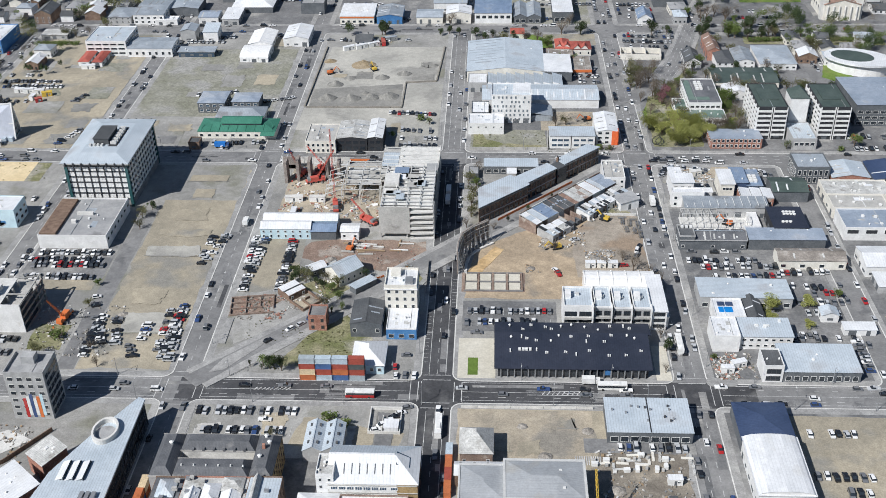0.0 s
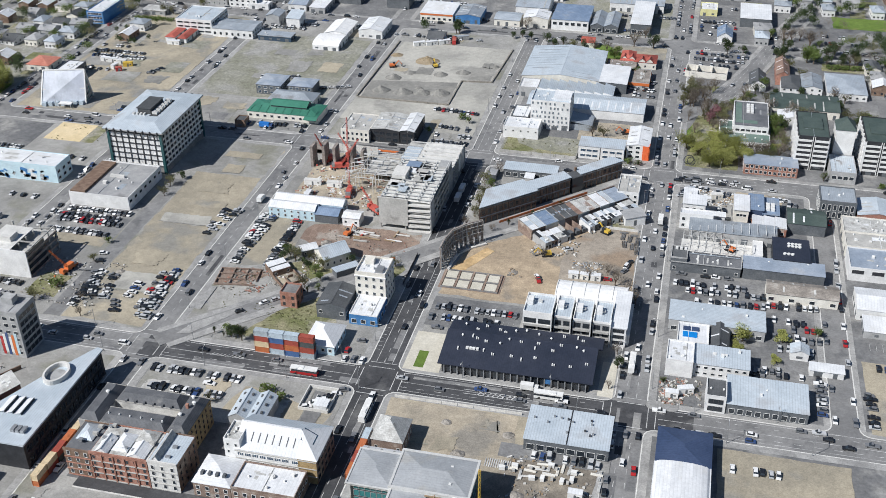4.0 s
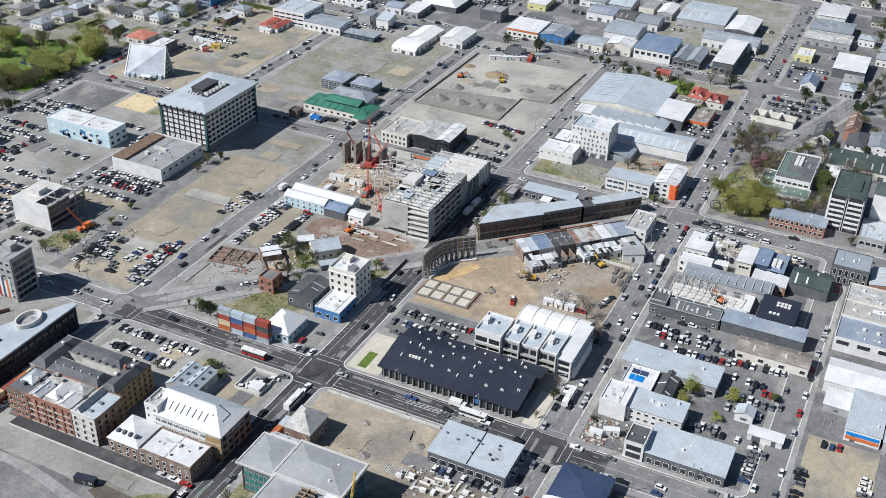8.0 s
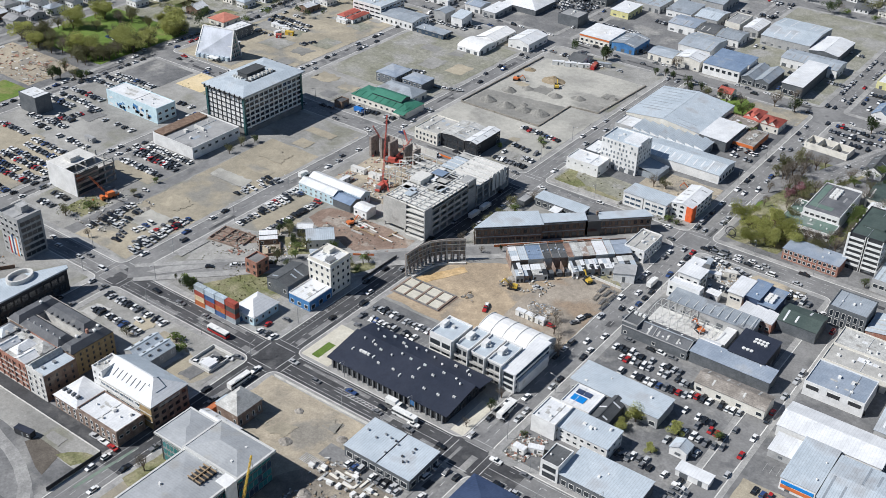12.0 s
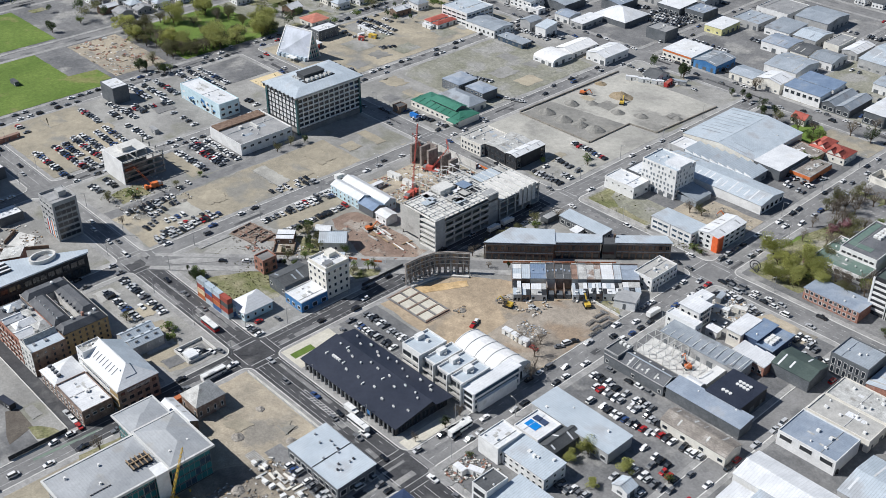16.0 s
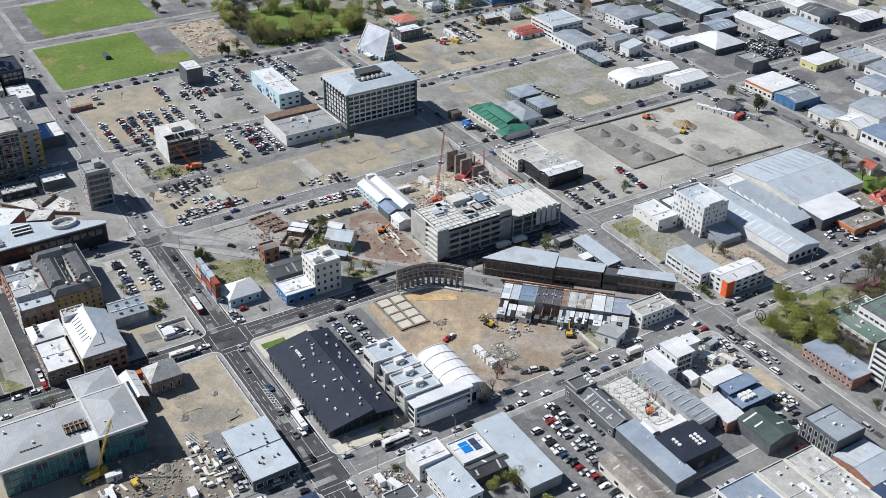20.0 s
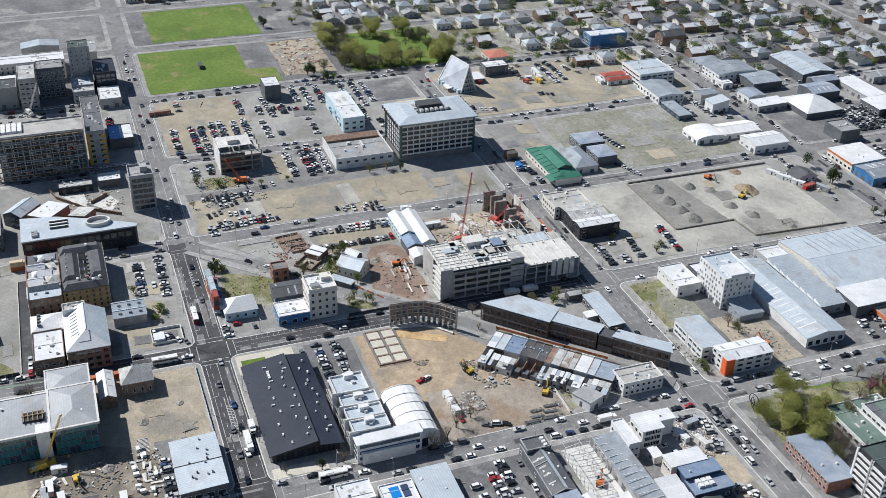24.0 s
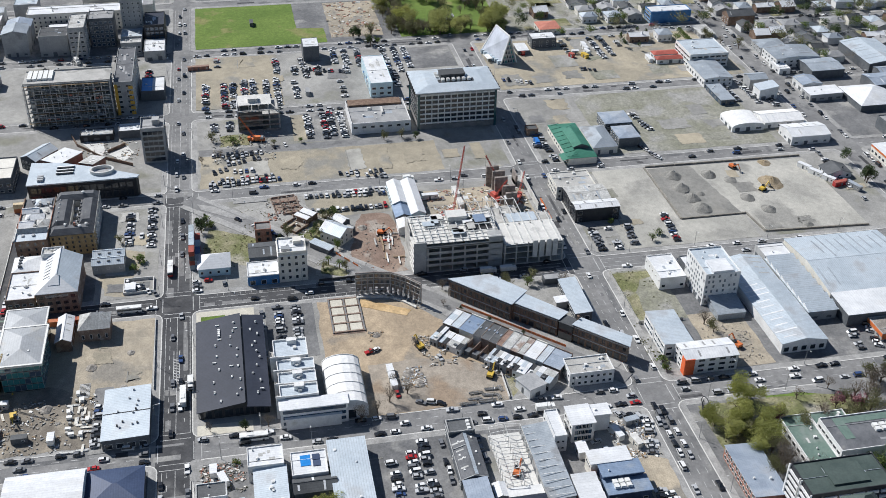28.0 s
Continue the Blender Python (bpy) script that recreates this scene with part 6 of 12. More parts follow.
# ---- diagonal street: arcade and ruined row ----
def arcade():
    """Long dark-brick arcade in three lengths along the diagonal street, under flat pale metal roofs."""
    specs = (
        ("corner shop row with a broad pale metal roof and open shopfronts", [(2, 447), (26.6, 470.8), (17.2, 480.4), (1.5, 466.5)], 9.6),
        ("dark brick shop row under a long pale roof", [(25, 472.2), (41, 488.8), (36.2, 494.6), (18.6, 478.6)], 9.2),
        ("dark brick end of the shop row", [(45.6, 494), (65, 513.6), (58.4, 517), (41.4, 499.6)], 9.0))
    for label, poly, h in specs:
        cx, cy = sum(p[0] for p in poly) / 4, sum(p[1] for p in poly) / 4
        root = thing("arcade_building", label, "shop row", pose(cx, cy, GZ), "arcade along the diagonal street")
        loc = [(x - cx, y - cy) for x, y in poly]
        piece("wall", Lump().prism([(x * 0.97, y * 0.97) for x, y in loc], 0, h), "brick_brown", root)
        top = Lump().prism([(x * 1.03, y * 1.03) for x, y in loc], h, h + 0.35)
        piece("roof", top, "roof_pale", root)
        (ax, ay), (bx, by) = loc[0], loc[1]
        L = math.hypot(bx - ax, by - ay)
        m = pose((ax + bx) / 2 * 0.97, (ay + by) / 2 * 0.97, 0, 0, 0, math.degrees(math.atan2(by - ay, bx - ax)))
        n = int(L / 3.3)
        me, sh = window_mesh(1.7, 2.3, "glass_dark", "brick_brown", 2), window_mesh(2.6, 2.8, "glass_dark", "frame_dark", 2)
        for k in range(n):
            x = -L / 2 + L * (k + 0.5) / n
            for mesh, z in ((sh, 0.3), (me, 5.2)):
                ob = new("window", mesh)
                ob.parent, ob.matrix_basis = root, m @ pose(x * 0.96, 0, z)
            piece("pilaster", Lump().box(x - L / n / 2 - 0.25, x - L / n / 2 + 0.25, -0.25, 0, 0, h - 0.4), "brick_brown", root, at=m)
        piece("cornice", Lump().box(-L / 2 * 0.96, L / 2 * 0.96, -0.4, 0, h - 1.0, h - 0.5), "concrete_dark", root, at=m)
        piece("string_course", Lump().box(-L / 2 * 0.96, L / 2 * 0.96, -0.3, 0, 4.0, 4.4), "wall_grey", root, at=m)
    link = thing("glass_link", "recessed glazed link between two shop rows", "building", pose(42, 493.5, GZ, 0, 0, 45.5))
    piece("wall", Lump().box(-3.4, 3.4, -3, 3, 0, 8.6), "glass_dark", link)
    piece("roof", Lump().box(-3.6, 3.6, -3.2, 3.2, 8.6, 8.9), "roof_dark", link)
    piece("chimney", Lump().box(2.4, 3.4, 2.4, 3.4, 8.9, 11), "brick_brown", link)
    building("passage_building", "low flat-roofed building with long pale metal roof", 4, 32, 500, 508, 4.6, "wall_slate", "roof_pale", "mono_w", rise=0.5, win=[("w", 7, 1, 2.6, 2.2, 0.8, 3), ("s", 2, 1, 2.4, 2.2, 0.8, 3)])
    building("kiosk", "small dark flat-roofed kiosk beside the street trees", -4, 1, 494.2, 502.6, 3.0, "wall_slate", "roof_grey", "flat", par=0.3)
    building("canopy_shop", "low white-roofed shop in the paved courtyard", 16, 20.6, 494.4, 499.8, 3.4, "wall_grey", "roof_white", "mono_w", rise=0.3)
    f = thing("red_fence", "long orange-red safety fence along the footpath", "fence", pose(30, 470.5, GZ, 0, 0, 45.6))
    for k in range(22):
        piece("panel", Lump().box(-27 + k * 2.5, -24.6 + k * 2.5, -0.05, 0.05, 0.2, 1.5).box(-27 + k * 2.5, -26.9 + k * 2.5, -0.3, 0.3, 0, 0.2), "paint_orange", f)


def ruined_row():
    """Row of earthquake-damaged shops: narrow bays, patched roofs, torn-open backs."""
    rng = random.Random(21)
    bays = [("roof_white", 4.2), ("roof_pale", 4.2), ("roof_blue", 7.6), ("roof_dark", 4.0), ("roof_dark", 4.0), ("roof_dark", 3.8), ("roof_terracotta", 3.0), ("roof_weathered", 4.2), ("roof_rust", 3.6), ("roof_weathered", 3.0), ("roof_white", 6.0), ("roof_pale", 3.6), ("roof_steelblue", 8.4)]
    words = {"roof_white": "white", "roof_blue": "blue-grey", "roof_steelblue": "pale blue", "roof_dark": "dark", "roof_rust": "rusty", "roof_terracotta": "red-brown", "roof_pale": "pale metal", "roof_weathered": "weathered"}
    cx, cy = 47.7, 462.2
    s = -sum(w for _, w in bays) / 2
    a = radians(45.5)
    for k, (rf_mat, w) in enumerate(bays):
        s += w / 2
        x, y = cx + s * math.cos(a), cy + s * math.sin(a)
        s += w / 2
        root = thing("damaged_shop", "damaged old brick shop with patched %s roof" % words[rf_mat], "shop", pose(x, y, GZ, 0, 0, 45.5), "row of damaged shops")
        h = 6.8 + rng.uniform(-0.15, 0.15)
        front, back = 8.0, -2.8 - rng.uniform(0, 0.5)
        d = front - back
        roof_z = lambda yy: h - 1.0 + 1.0 * (yy - back) / d  # noqa: E731
        piece("wall", Lump().box(-w / 2 + 0.02, -w / 2 + 0.3, back, front, 0, h - 0.9).box(-w / 2 + 0.3, w / 2, front - 0.4, front, 0, h + 0.7).box(-w / 2 + 0.3, w / 2, back, back + 0.3, 0, h - 1.1), ("brick_umber", "brick_brown", "wall_cream", "wall_grey")[k % 4], root)
        piece("floor", Lump().box(-w / 2 + 0.3, w / 2, back + 0.3, front - 0.4, 3.1, 3.3), "concrete_dark", root)
        for j in range(3):
            y0, y1 = back - 0.3 + (d + 0.3) * j / 3, back - 0.3 + (d + 0.3) * (j + 1) / 3 - 0.04
            lift = rng.uniform(0, 0.06)
            mat = rf_mat if rng.random() < 0.75 else {"roof_weathered": "roof_rust", "roof_rust": "roof_weathered", "roof_white": "roof_pale"}.get(rf_mat, rf_mat)
            piece("roof_sheet", Lump().slab([(-w / 2 + 0.02, y0, roof_z(y0) + lift), (w / 2 - 0.02, y0, roof_z(y0) + lift), (w / 2 - 0.02, y1, roof_z(y1) + lift), (-w / 2 + 0.02, y1, roof_z(y1) + lift)], 0.1), mat, root)
        piece("firewall", Lump().beam((-w / 2, back + 0.2, roof_z(back) + 0.12), (-w / 2, front, h + 0.12), 0.22), rng.choice(("brick_umber", "concrete", "wall_grey")), root)
        for q in ((-0.3, 0.3) if w > 3.7 and k in (2, 3, 4, 5) else ()):
            yy = rng.uniform(1.5, 3.5)
            piece("skylight", Lump().box(w * q - 0.35, w * q + 0.35, yy, yy + 1.3, roof_z(yy), roof_z(yy) + 0.42), "roof_steelblue", root)
        if k in (3, 4, 5):  # torn-open yards: bare party walls only
            q = -rng.uniform(7, 11)
            piece("party_wall", Lump().box(-w / 2, -w / 2 + 0.3, q, back, 0, rng.uniform(2.6, 4.2)), "brick_umber", root)
            piece("yard_shed", Lump().box(-w / 2 + 0.6, w / 2 - 0.8, -11.5, -8.2, 0, 2.4), "wall_slate", root)
        else:
            q = -rng.uniform(11.4, 13.0) - (1.8 if k < 3 else 0)
            hh = rng.uniform(3.0, 4.0)
            gap = rng.uniform(0.6, 2.6)
            a0, a1 = -w / 2 + rng.uniform(0.02, 0.3), w / 2 - rng.uniform(0.02, 0.3)
            shed = piece("lean_to", Lump().box(a0, a1, q, back - gap, 0, hh), ("wall_grey", "brick_umber", "wall_white", "wall_slate")[k % 4], root)
            n = 2 if w < 5 else 3
            black_sheet = rng.randrange(n * 2)
            for j in range(n):
                for i in range(2):
                    y0, y1 = q - 0.2 + (back - gap - q + 0.2) * i / 2, q - 0.2 + (back - gap - q + 0.2) * (i + 1) / 2
                    x0, x1 = a0 + (a1 - a0) * j / n, a0 + (a1 - a0) * (j + 1) / n - 0.05
                    z0, z1 = hh + 0.15 + i * 0.4 + rng.uniform(0, 0.15), hh + 0.5 + i * 0.4 + rng.uniform(0, 0.15)
                    # one sheet is plain black, standing for the shade in a roof gap
                    mat = "wall_black" if j * 2 + i == black_sheet else rng.choice(("roof_white", "roof_pale", "roof_white", "roof_weathered", "roof_zinc") + (("roof_rust",) if k in (6, 8) else ()))
                    piece("lean_to_roof", Lump().slab([(x0, y0, z0), (x1, y0, z0), (x1, y1, z1), (x0, y1, z1)], 0.1), mat, shed)
            piece("window", Lump().box(a0 + 0.4, a0 + 1.5, q - 0.06, q, 0.8, 2.1), "glass_dark", shed)
            if w > 4:
                piece("doorway", Lump().box(a1 - 1.6, a1 - 0.5, q - 0.06, q, 0.1, 2.1), "wall_black", shed)
            if rng.random() < 0.6:
                piece("roof_hatch", Lump().box(-0.6, 0.7, q + 1.0, q + 2.0, hh + 0.2, hh + 1.0), rng.choice(("steel_grey", "wall_slate", "frame_white")), shed)
        for j in range(3):
            xx, yy = rng.uniform(-w / 2, w / 2), -rng.uniform(12.5, 15.5) if k not in (3, 4, 5) else -rng.uniform(4, 14)
            piece("debris", Lump().turned(pose(xx, yy, rng.uniform(0.2, 0.8), rng.uniform(-35, 35), rng.uniform(-35, 35), rng.uniform(0, 180)), -rng.uniform(0.4, 1.1), 0.7, -rng.uniform(0.3, 0.6), 0.4, -0.08, 0.08), rng.choice(("roof_weathered", "roof_rust", "timber", "wall_slate", "concrete")), root)
    building("corner_shop", "two-storey rendered corner shop with damaged flat roof", 65, 75.8, 484, 503.5, 6.4, "wall_white", "concrete", "flat", par=0.6, vents=5, win=[("s", 7, 2, 1.4, 1.5, 0.9, 3.0), ("w", 3, 2, 1.4, 1.5, 0.9, 3.0)])
    building("shed", "white-walled shed with low grey roof", 69.6, 79.6, 463.2, 471.6, 4.2, "wall_white", "roof_grey", "mono_n", rise=0.9, turn=22)


arcade()
ruined_row()


# ---- blocks west of the cross street ----
def mansard_complex():
    root = thing("heritage_complex", "large brick warehouse with slate mansard roof round a courtyard", "building", pose(-86, 271.5, GZ))
    W = 21
    for a, b, c, d, wall in ((-W, -13, -10.5, 10.5, "wall_grey"), (13, W, -10.5, 10.5, "brick_tan"), (-13, 13, 2.2, 10.5, "concrete_pale"), (-13, 13, -10.5, -1.8, "concrete_pale")):
        piece("wall", Lump().box(a, b, c, d, 0, 11.5), wall, root)
        lp = Lump()
        e = 2.4 if min(b - a, d - c) > 7 else 1.6
        top = [(a + e, c + e, 14.0), (b - e, c + e, 14.0), (b - e, d - e, 14.0), (a + e, d - e, 14.0)]
        low = [(a, c, 11.5), (b, c, 11.5), (b, d, 11.5), (a, d, 11.5)]
        for k in range(4):
            lp.slab([low[k], low[(k + 1) % 4], top[(k + 1) % 4], top[k]], 0.25)
        lp.slab(top, 0.2)
        piece("roof", lp, "roof_slate", root, "grey slate mansard roof")
        for q in (c - 0.15, d):
            piece("parapet", Lump().box(a - 0.1, b + 0.1, q, q + 0.15, 11.2, 11.9), "concrete", root)
    piece("courtyard_roof", Lump().box(-13, 13, -1.8, 2.2, 6.0, 6.3), "concrete_dark", root)
    for k in range(3):
        piece("courtyard_stair", Lump().box(-10 + k * 6.5, -7 + k * 6.5, -1.4, 0.6, 6.3, 9.2), "steel_grey", root)
    windows(root, 42, 21, "s", 7, 4, 1.0, 1.5, 1.2, 2.6, "glass_dark", "brick_brown")
    windows(root, 42, 21, "e", 9, 3, 1.2, 1.6, 1.4, 3.2, "glass_dark", "frame_white")
    for k in range(6):
        piece("dormer", Lump().box(-9 + k * 3.6, -8.2 + k * 3.6, 2.0, 3.0, 11.6, 12.6), "roof_slate", root)
        piece("roof_vent", Lump().tube((-10 + k * 4.2, -7.6, 13.9), (-10 + k * 4.2, -7.6, 14.6), 0.35, 0.25), "frame_white", root)
    for x, y in ((15.8, -3), (18, 4), (16.4, 7), (-16, 3)):
        piece("roof_cowl", Lump().tube((x, y, 13.9), (x, y, 14.9), 0.5, 0.5).tube((x, y, 14.9), (x, y, 15.2), 0.8, 0.3), "frame_white", root)
    piece("chimney", Lump().box(16, 17, 1, 2, 14.0, 15.8), "brick_red", root)
    fr = thing("heritage_block", "red brick heritage block with patchwork white roofs", "building", pose(-83, 253, GZ))
    for k, (a, b, h, mat, rf) in enumerate(((-21, -11, 11.6, "brick_brown", "roof_slate"), (-11, 11, 11.9, "brick_red", "roof_weathered"), (11, 22, 12.4, "brick_brown", "roof_pale"))):
        piece("wall", Lump().box(a, b, -7.6, 7.6, 0, h), mat, fr)
        piece("parapet", Lump().box(a, b, -7.9, -7.4, h, h + 1.0), "concrete_pale" if k == 2 else mat, fr)
        piece("parapet", Lump().box(a, b, 7.3, 7.6, h, h + 0.6), mat, fr)
        piece("roof", Lump().box(a + 0.2, b - 0.2, -7.3, 7.3, h, h + 0.12), rf, fr)
        if k == 2:
            piece("stone_front", Lump().box(a + 0.1, b + 0.1, -7.75, -7.58, 0, h), "concrete_pale", fr)
        n = int((b - a) / 2.9)
        me = window_mesh(1.3, 1.9, "glass_dark", "frame_white" if k != 1 else "brick_red")
        for r in range(4):
            for j in range(n):
                ob = new("window", me)
                ob.parent, ob.matrix_basis = fr, pose(a + (b - a) * (j + 0.5) / n, -7.77 if k == 2 else -7.6, 1.0 + r * 2.8)
            piece("string_course", Lump().box(a, b, -7.95, -7.6, 0.2 + r * 2.8, 0.5 + r * 2.8), "concrete" if k else "brick_red", fr)
    me = window_mesh(1.2, 1.7, "glass_dark", "brick_brown")
    for r in range(4):
        for j in range(4):
            ob = new("window", me)
            ob.parent, ob.matrix_basis = fr, pose(22, -5.4 + j * 3.6, 1.0 + r * 2.8, 0, 0, 90)
    for a, b, c, d, h, k, shape in ((-9, -4.5, -7, 1, 11.9, "roof_white", "gable_y"), (-3.5, 2, -5, 4, 11.9, "roof_white_y", "hip"), (3, 9.5, -7, 0, 11.9, "roof_white", "gable_y"), (2.5, 9.5, 1, 7, 11.9, "roof_weathered", "hip"), (-19, -13, -2, 6, 11.6, "roof_pale", "hip"), (12.5, 15, -6.8, 6.8, 12.4, "roof_weathered", "gable_y")):
        wl, rf, _ = roof_lump(shape, b - a, d - c, 0.6, 1.7, 0.2, 0)
        lan = piece("roof_lantern", wl, "wall_white", fr, at=pose((a + b) / 2, (c + d) / 2, h))
        piece("lantern_roof", rf, k, lan)
    rng = random.Random(8)
    for k in range(16):
        x, y = rng.uniform(-19, 21), rng.uniform(-6, 6.5)
        piece("roof_unit", Lump().box(-rng.uniform(0.4, 1.1), 1, -rng.uniform(0.3, 0.7), 0.6, 0, rng.uniform(0.6, 1.5)), rng.choice(("steel_grey", "frame_white", "concrete")), fr, at=pose(x, y, 12.5))
    for k in range(6):
        piece("pilaster", Lump().box(-11 + k * 4.3, -10.5 + k * 4.3, -7.95, -7.6, 0, 11.9), "brick_red", fr)


def gabled_warehouse():
    """Brick warehouse: ridge runs north to south, hipped at the south end, white glazed west wall."""
    root = thing("warehouse", "tall brick warehouse with white hipped roof and rows of slots", "building", pose(-31, 269, GZ))
    piece("wall", Lump().box(-15, 15, -9, 9, 0, 11).add([(-15, -9, 11), (-15, 9, 11), (-15, 0, 15.8), (-14.6, -9, 11), (-14.6, 9, 11), (-14.6, 0, 15.8)], [(0, 2, 1), (3, 4, 5), (0, 3, 5, 2), (1, 2, 5, 4)]), "brick_umber", root)
    rf = Lump()
    rf.slab([(-15.4, -9.4, 11.1), (15.4, -9.4, 11.1), (7, 0, 16), (-15.4, 0, 16)], 0.2)
    # shade put into colour: this slope is greyer than the white sunlit ones
    piece("east_slope", Lump().slab([(15.4, 9.4, 11.1), (-15.4, 9.4, 11.1), (-15.4, 0, 16), (7, 0, 16)], 0.2), "roof_pale", root, "blue-grey ribbed roof slope")
    rf.slab([(15.4, -9.4, 11.1), (15.4, 9.4, 11.1), (7, 0, 16)], 0.2)
    rf.beam((-15.4, 0, 16.05), (7, 0, 16.05), 0.6, 0, 0.15)
    piece("roof", rf, "roof_white", root)
    for k in range(7):
        x = -10 + k * 2.6
        piece("roof_slot", Lump().slab([(x, -6.4, 12.82), (x + 0.3, -6.4, 12.82), (x + 0.3, -3.2, 14.5), (x, -3.2, 14.5)], 0.12), "roof_slate", root)
    piece("skylight", Lump().slab([(7.6, -3.4, 14.5), (12.2, -3.4, 13.05), (12.2, 1.6, 13.05), (7.6, 1.6, 15.75)], 0.12), "glass_blue", root, "blue glazed corner of the hip")
    piece("white_front", Lump().box(-14.9, 8, -9.15, -9.0, 0.2, 10.9), "wall_white", root)
    piece("brick_front", Lump().box(8.05, 15, -9.15, -9.0, 0.2, 10.9), "brick_tan", root)
    windows(root, 30, 18, "s", 5, 3, 2.0, 1.6, 1.4, 3.3, "glass_dark", "frame_dark", 1.0, 3)
    me = window_mesh(2.4, 1.5, "glass_blue", "frame_white", 3)
    for r in range(3):
        for k in range(8):
            ob = new("window", me)
            ob.parent, ob.matrix_basis = root, pose(-13 + k * 2.75 + (0.9 if k > 6 else 0), -9.16, 1.5 + r * 3.3)
        piece("ledge", Lump().box(-15, 15, -9.5, -9.0, 3.6 + r * 3.3, 3.8 + r * 3.3), "concrete", root)
    piece("sign", Lump().box(15.01, 15.06, -5, 5, 8.6, 9.8), "concrete", root, "faded painted wall sign")
    building("stair_tower", "white stair tower attached to the warehouse", -50, -44, 260, 270, 14, "wall_white", "roof_weathered", "flat", par=0.8, win=[("w", 2, 4, 1.0, 1.4, 2, 3.2)], vents=4)
    building("annex", "low brick annex with bright white roof", -42, -19, 245.5, 258.6, 6.5, "brick_umber", "roof_white", "flat", par=0.7, vents=7, win=[("w", 7, 1, 1.5, 1.8, 3.4, 3), ("w", 7, 1, 1.5, 1.8, 0.8, 3), ("s", 4, 1, 1.8, 1.4, 3.2, 3)])
    an = building("annex", "brick annex with hipped white roof and dormers", -56, -42.2, 245.5, 259.4, 6.5, "brick_umber", "roof_white_y", "hip", rise=2.6, win=[("w", 4, 1, 1.5, 1.8, 3.4, 3), ("w", 4, 1, 1.5, 1.8, 0.8, 3)])
    for k in range(4):
        piece("dormer", Lump().box(-5 + k * 2.7, -4 + k * 2.7, -4.2, -2.6, 7.4, 8.7), "wall_slate", an)
    sk = thing("skylight_building", "small twin-gabled building with zinc roof and dark skylights", "building", pose(-51.5, 289, GZ))
    for x in (-3.5, 3.5):
        wl, rf, _ = roof_lump("gable_y", 6.9, 15, 5.2, 1.9, 0.2, 0)
        piece("wall", wl, "wall_grey", sk, at=pose(x, 0, 0))
        piece("roof", rf, "roof_pale_y", sk, at=pose(x, 0, 0))
        for k in range(3):
            for s in (-1, 1):
                piece("skylight", Lump().box(x + s * 1.6 - 0.4, x + s * 1.6 + 0.4, -5 + k * 4.6, -3.6 + k * 4.6, 6.0, 6.65), "roof_dark", sk)
    windows(sk, 13.8, 15, "s", 3, 1, 1.4, 1.6, 2.4, 3)
    windows(sk, 13.8, 15, "e", 4, 1, 1.4, 1.6, 2.4, 3)
    building("chapel", "old stone chapel with weathered pale hip roof", -2.5, 9, 280, 293, 6.8, "brick_umber", "roof_weathered", "hip", rise=5.0, over=0.4, win=[("w", 2, 1, 1.2, 2.4, 1.6, 3), ("s", 4, 1, 1.1, 2.4, 1.6, 3)])
    building("chapel_annex", "narrow gabled brick annex beside the chapel", -4, 14.5, 270.5, 277, 5.5, "brick_brown", "roof_white", "gable_x", rise=1.6, vents=0, win=[("e", 4, 1, 1.0, 1.6, 1.8, 3)])
    y = thing("walled_yard", "roofless walled yard with a white shed", "yard", pose(-31, 303.5, GZ))
    for a in ((-6, 6, -7, -6.6), (-6, 6, 6.6, 7), (-6, -5.6, -6.6, 6.6), (5.6, 6, -6.6, 6.6), (-1, -0.7, -6.6, 2)):
        piece("wall", Lump().box(*a, 0, 1.4), "concrete_pale", y)
    piece("shed_roof", Lump().box(0, 5.2, -6, -1.4, 0, 2.4).box(-0.2, 5.4, -6.2, -1.2, 2.4, 2.6), "roof_white", y)


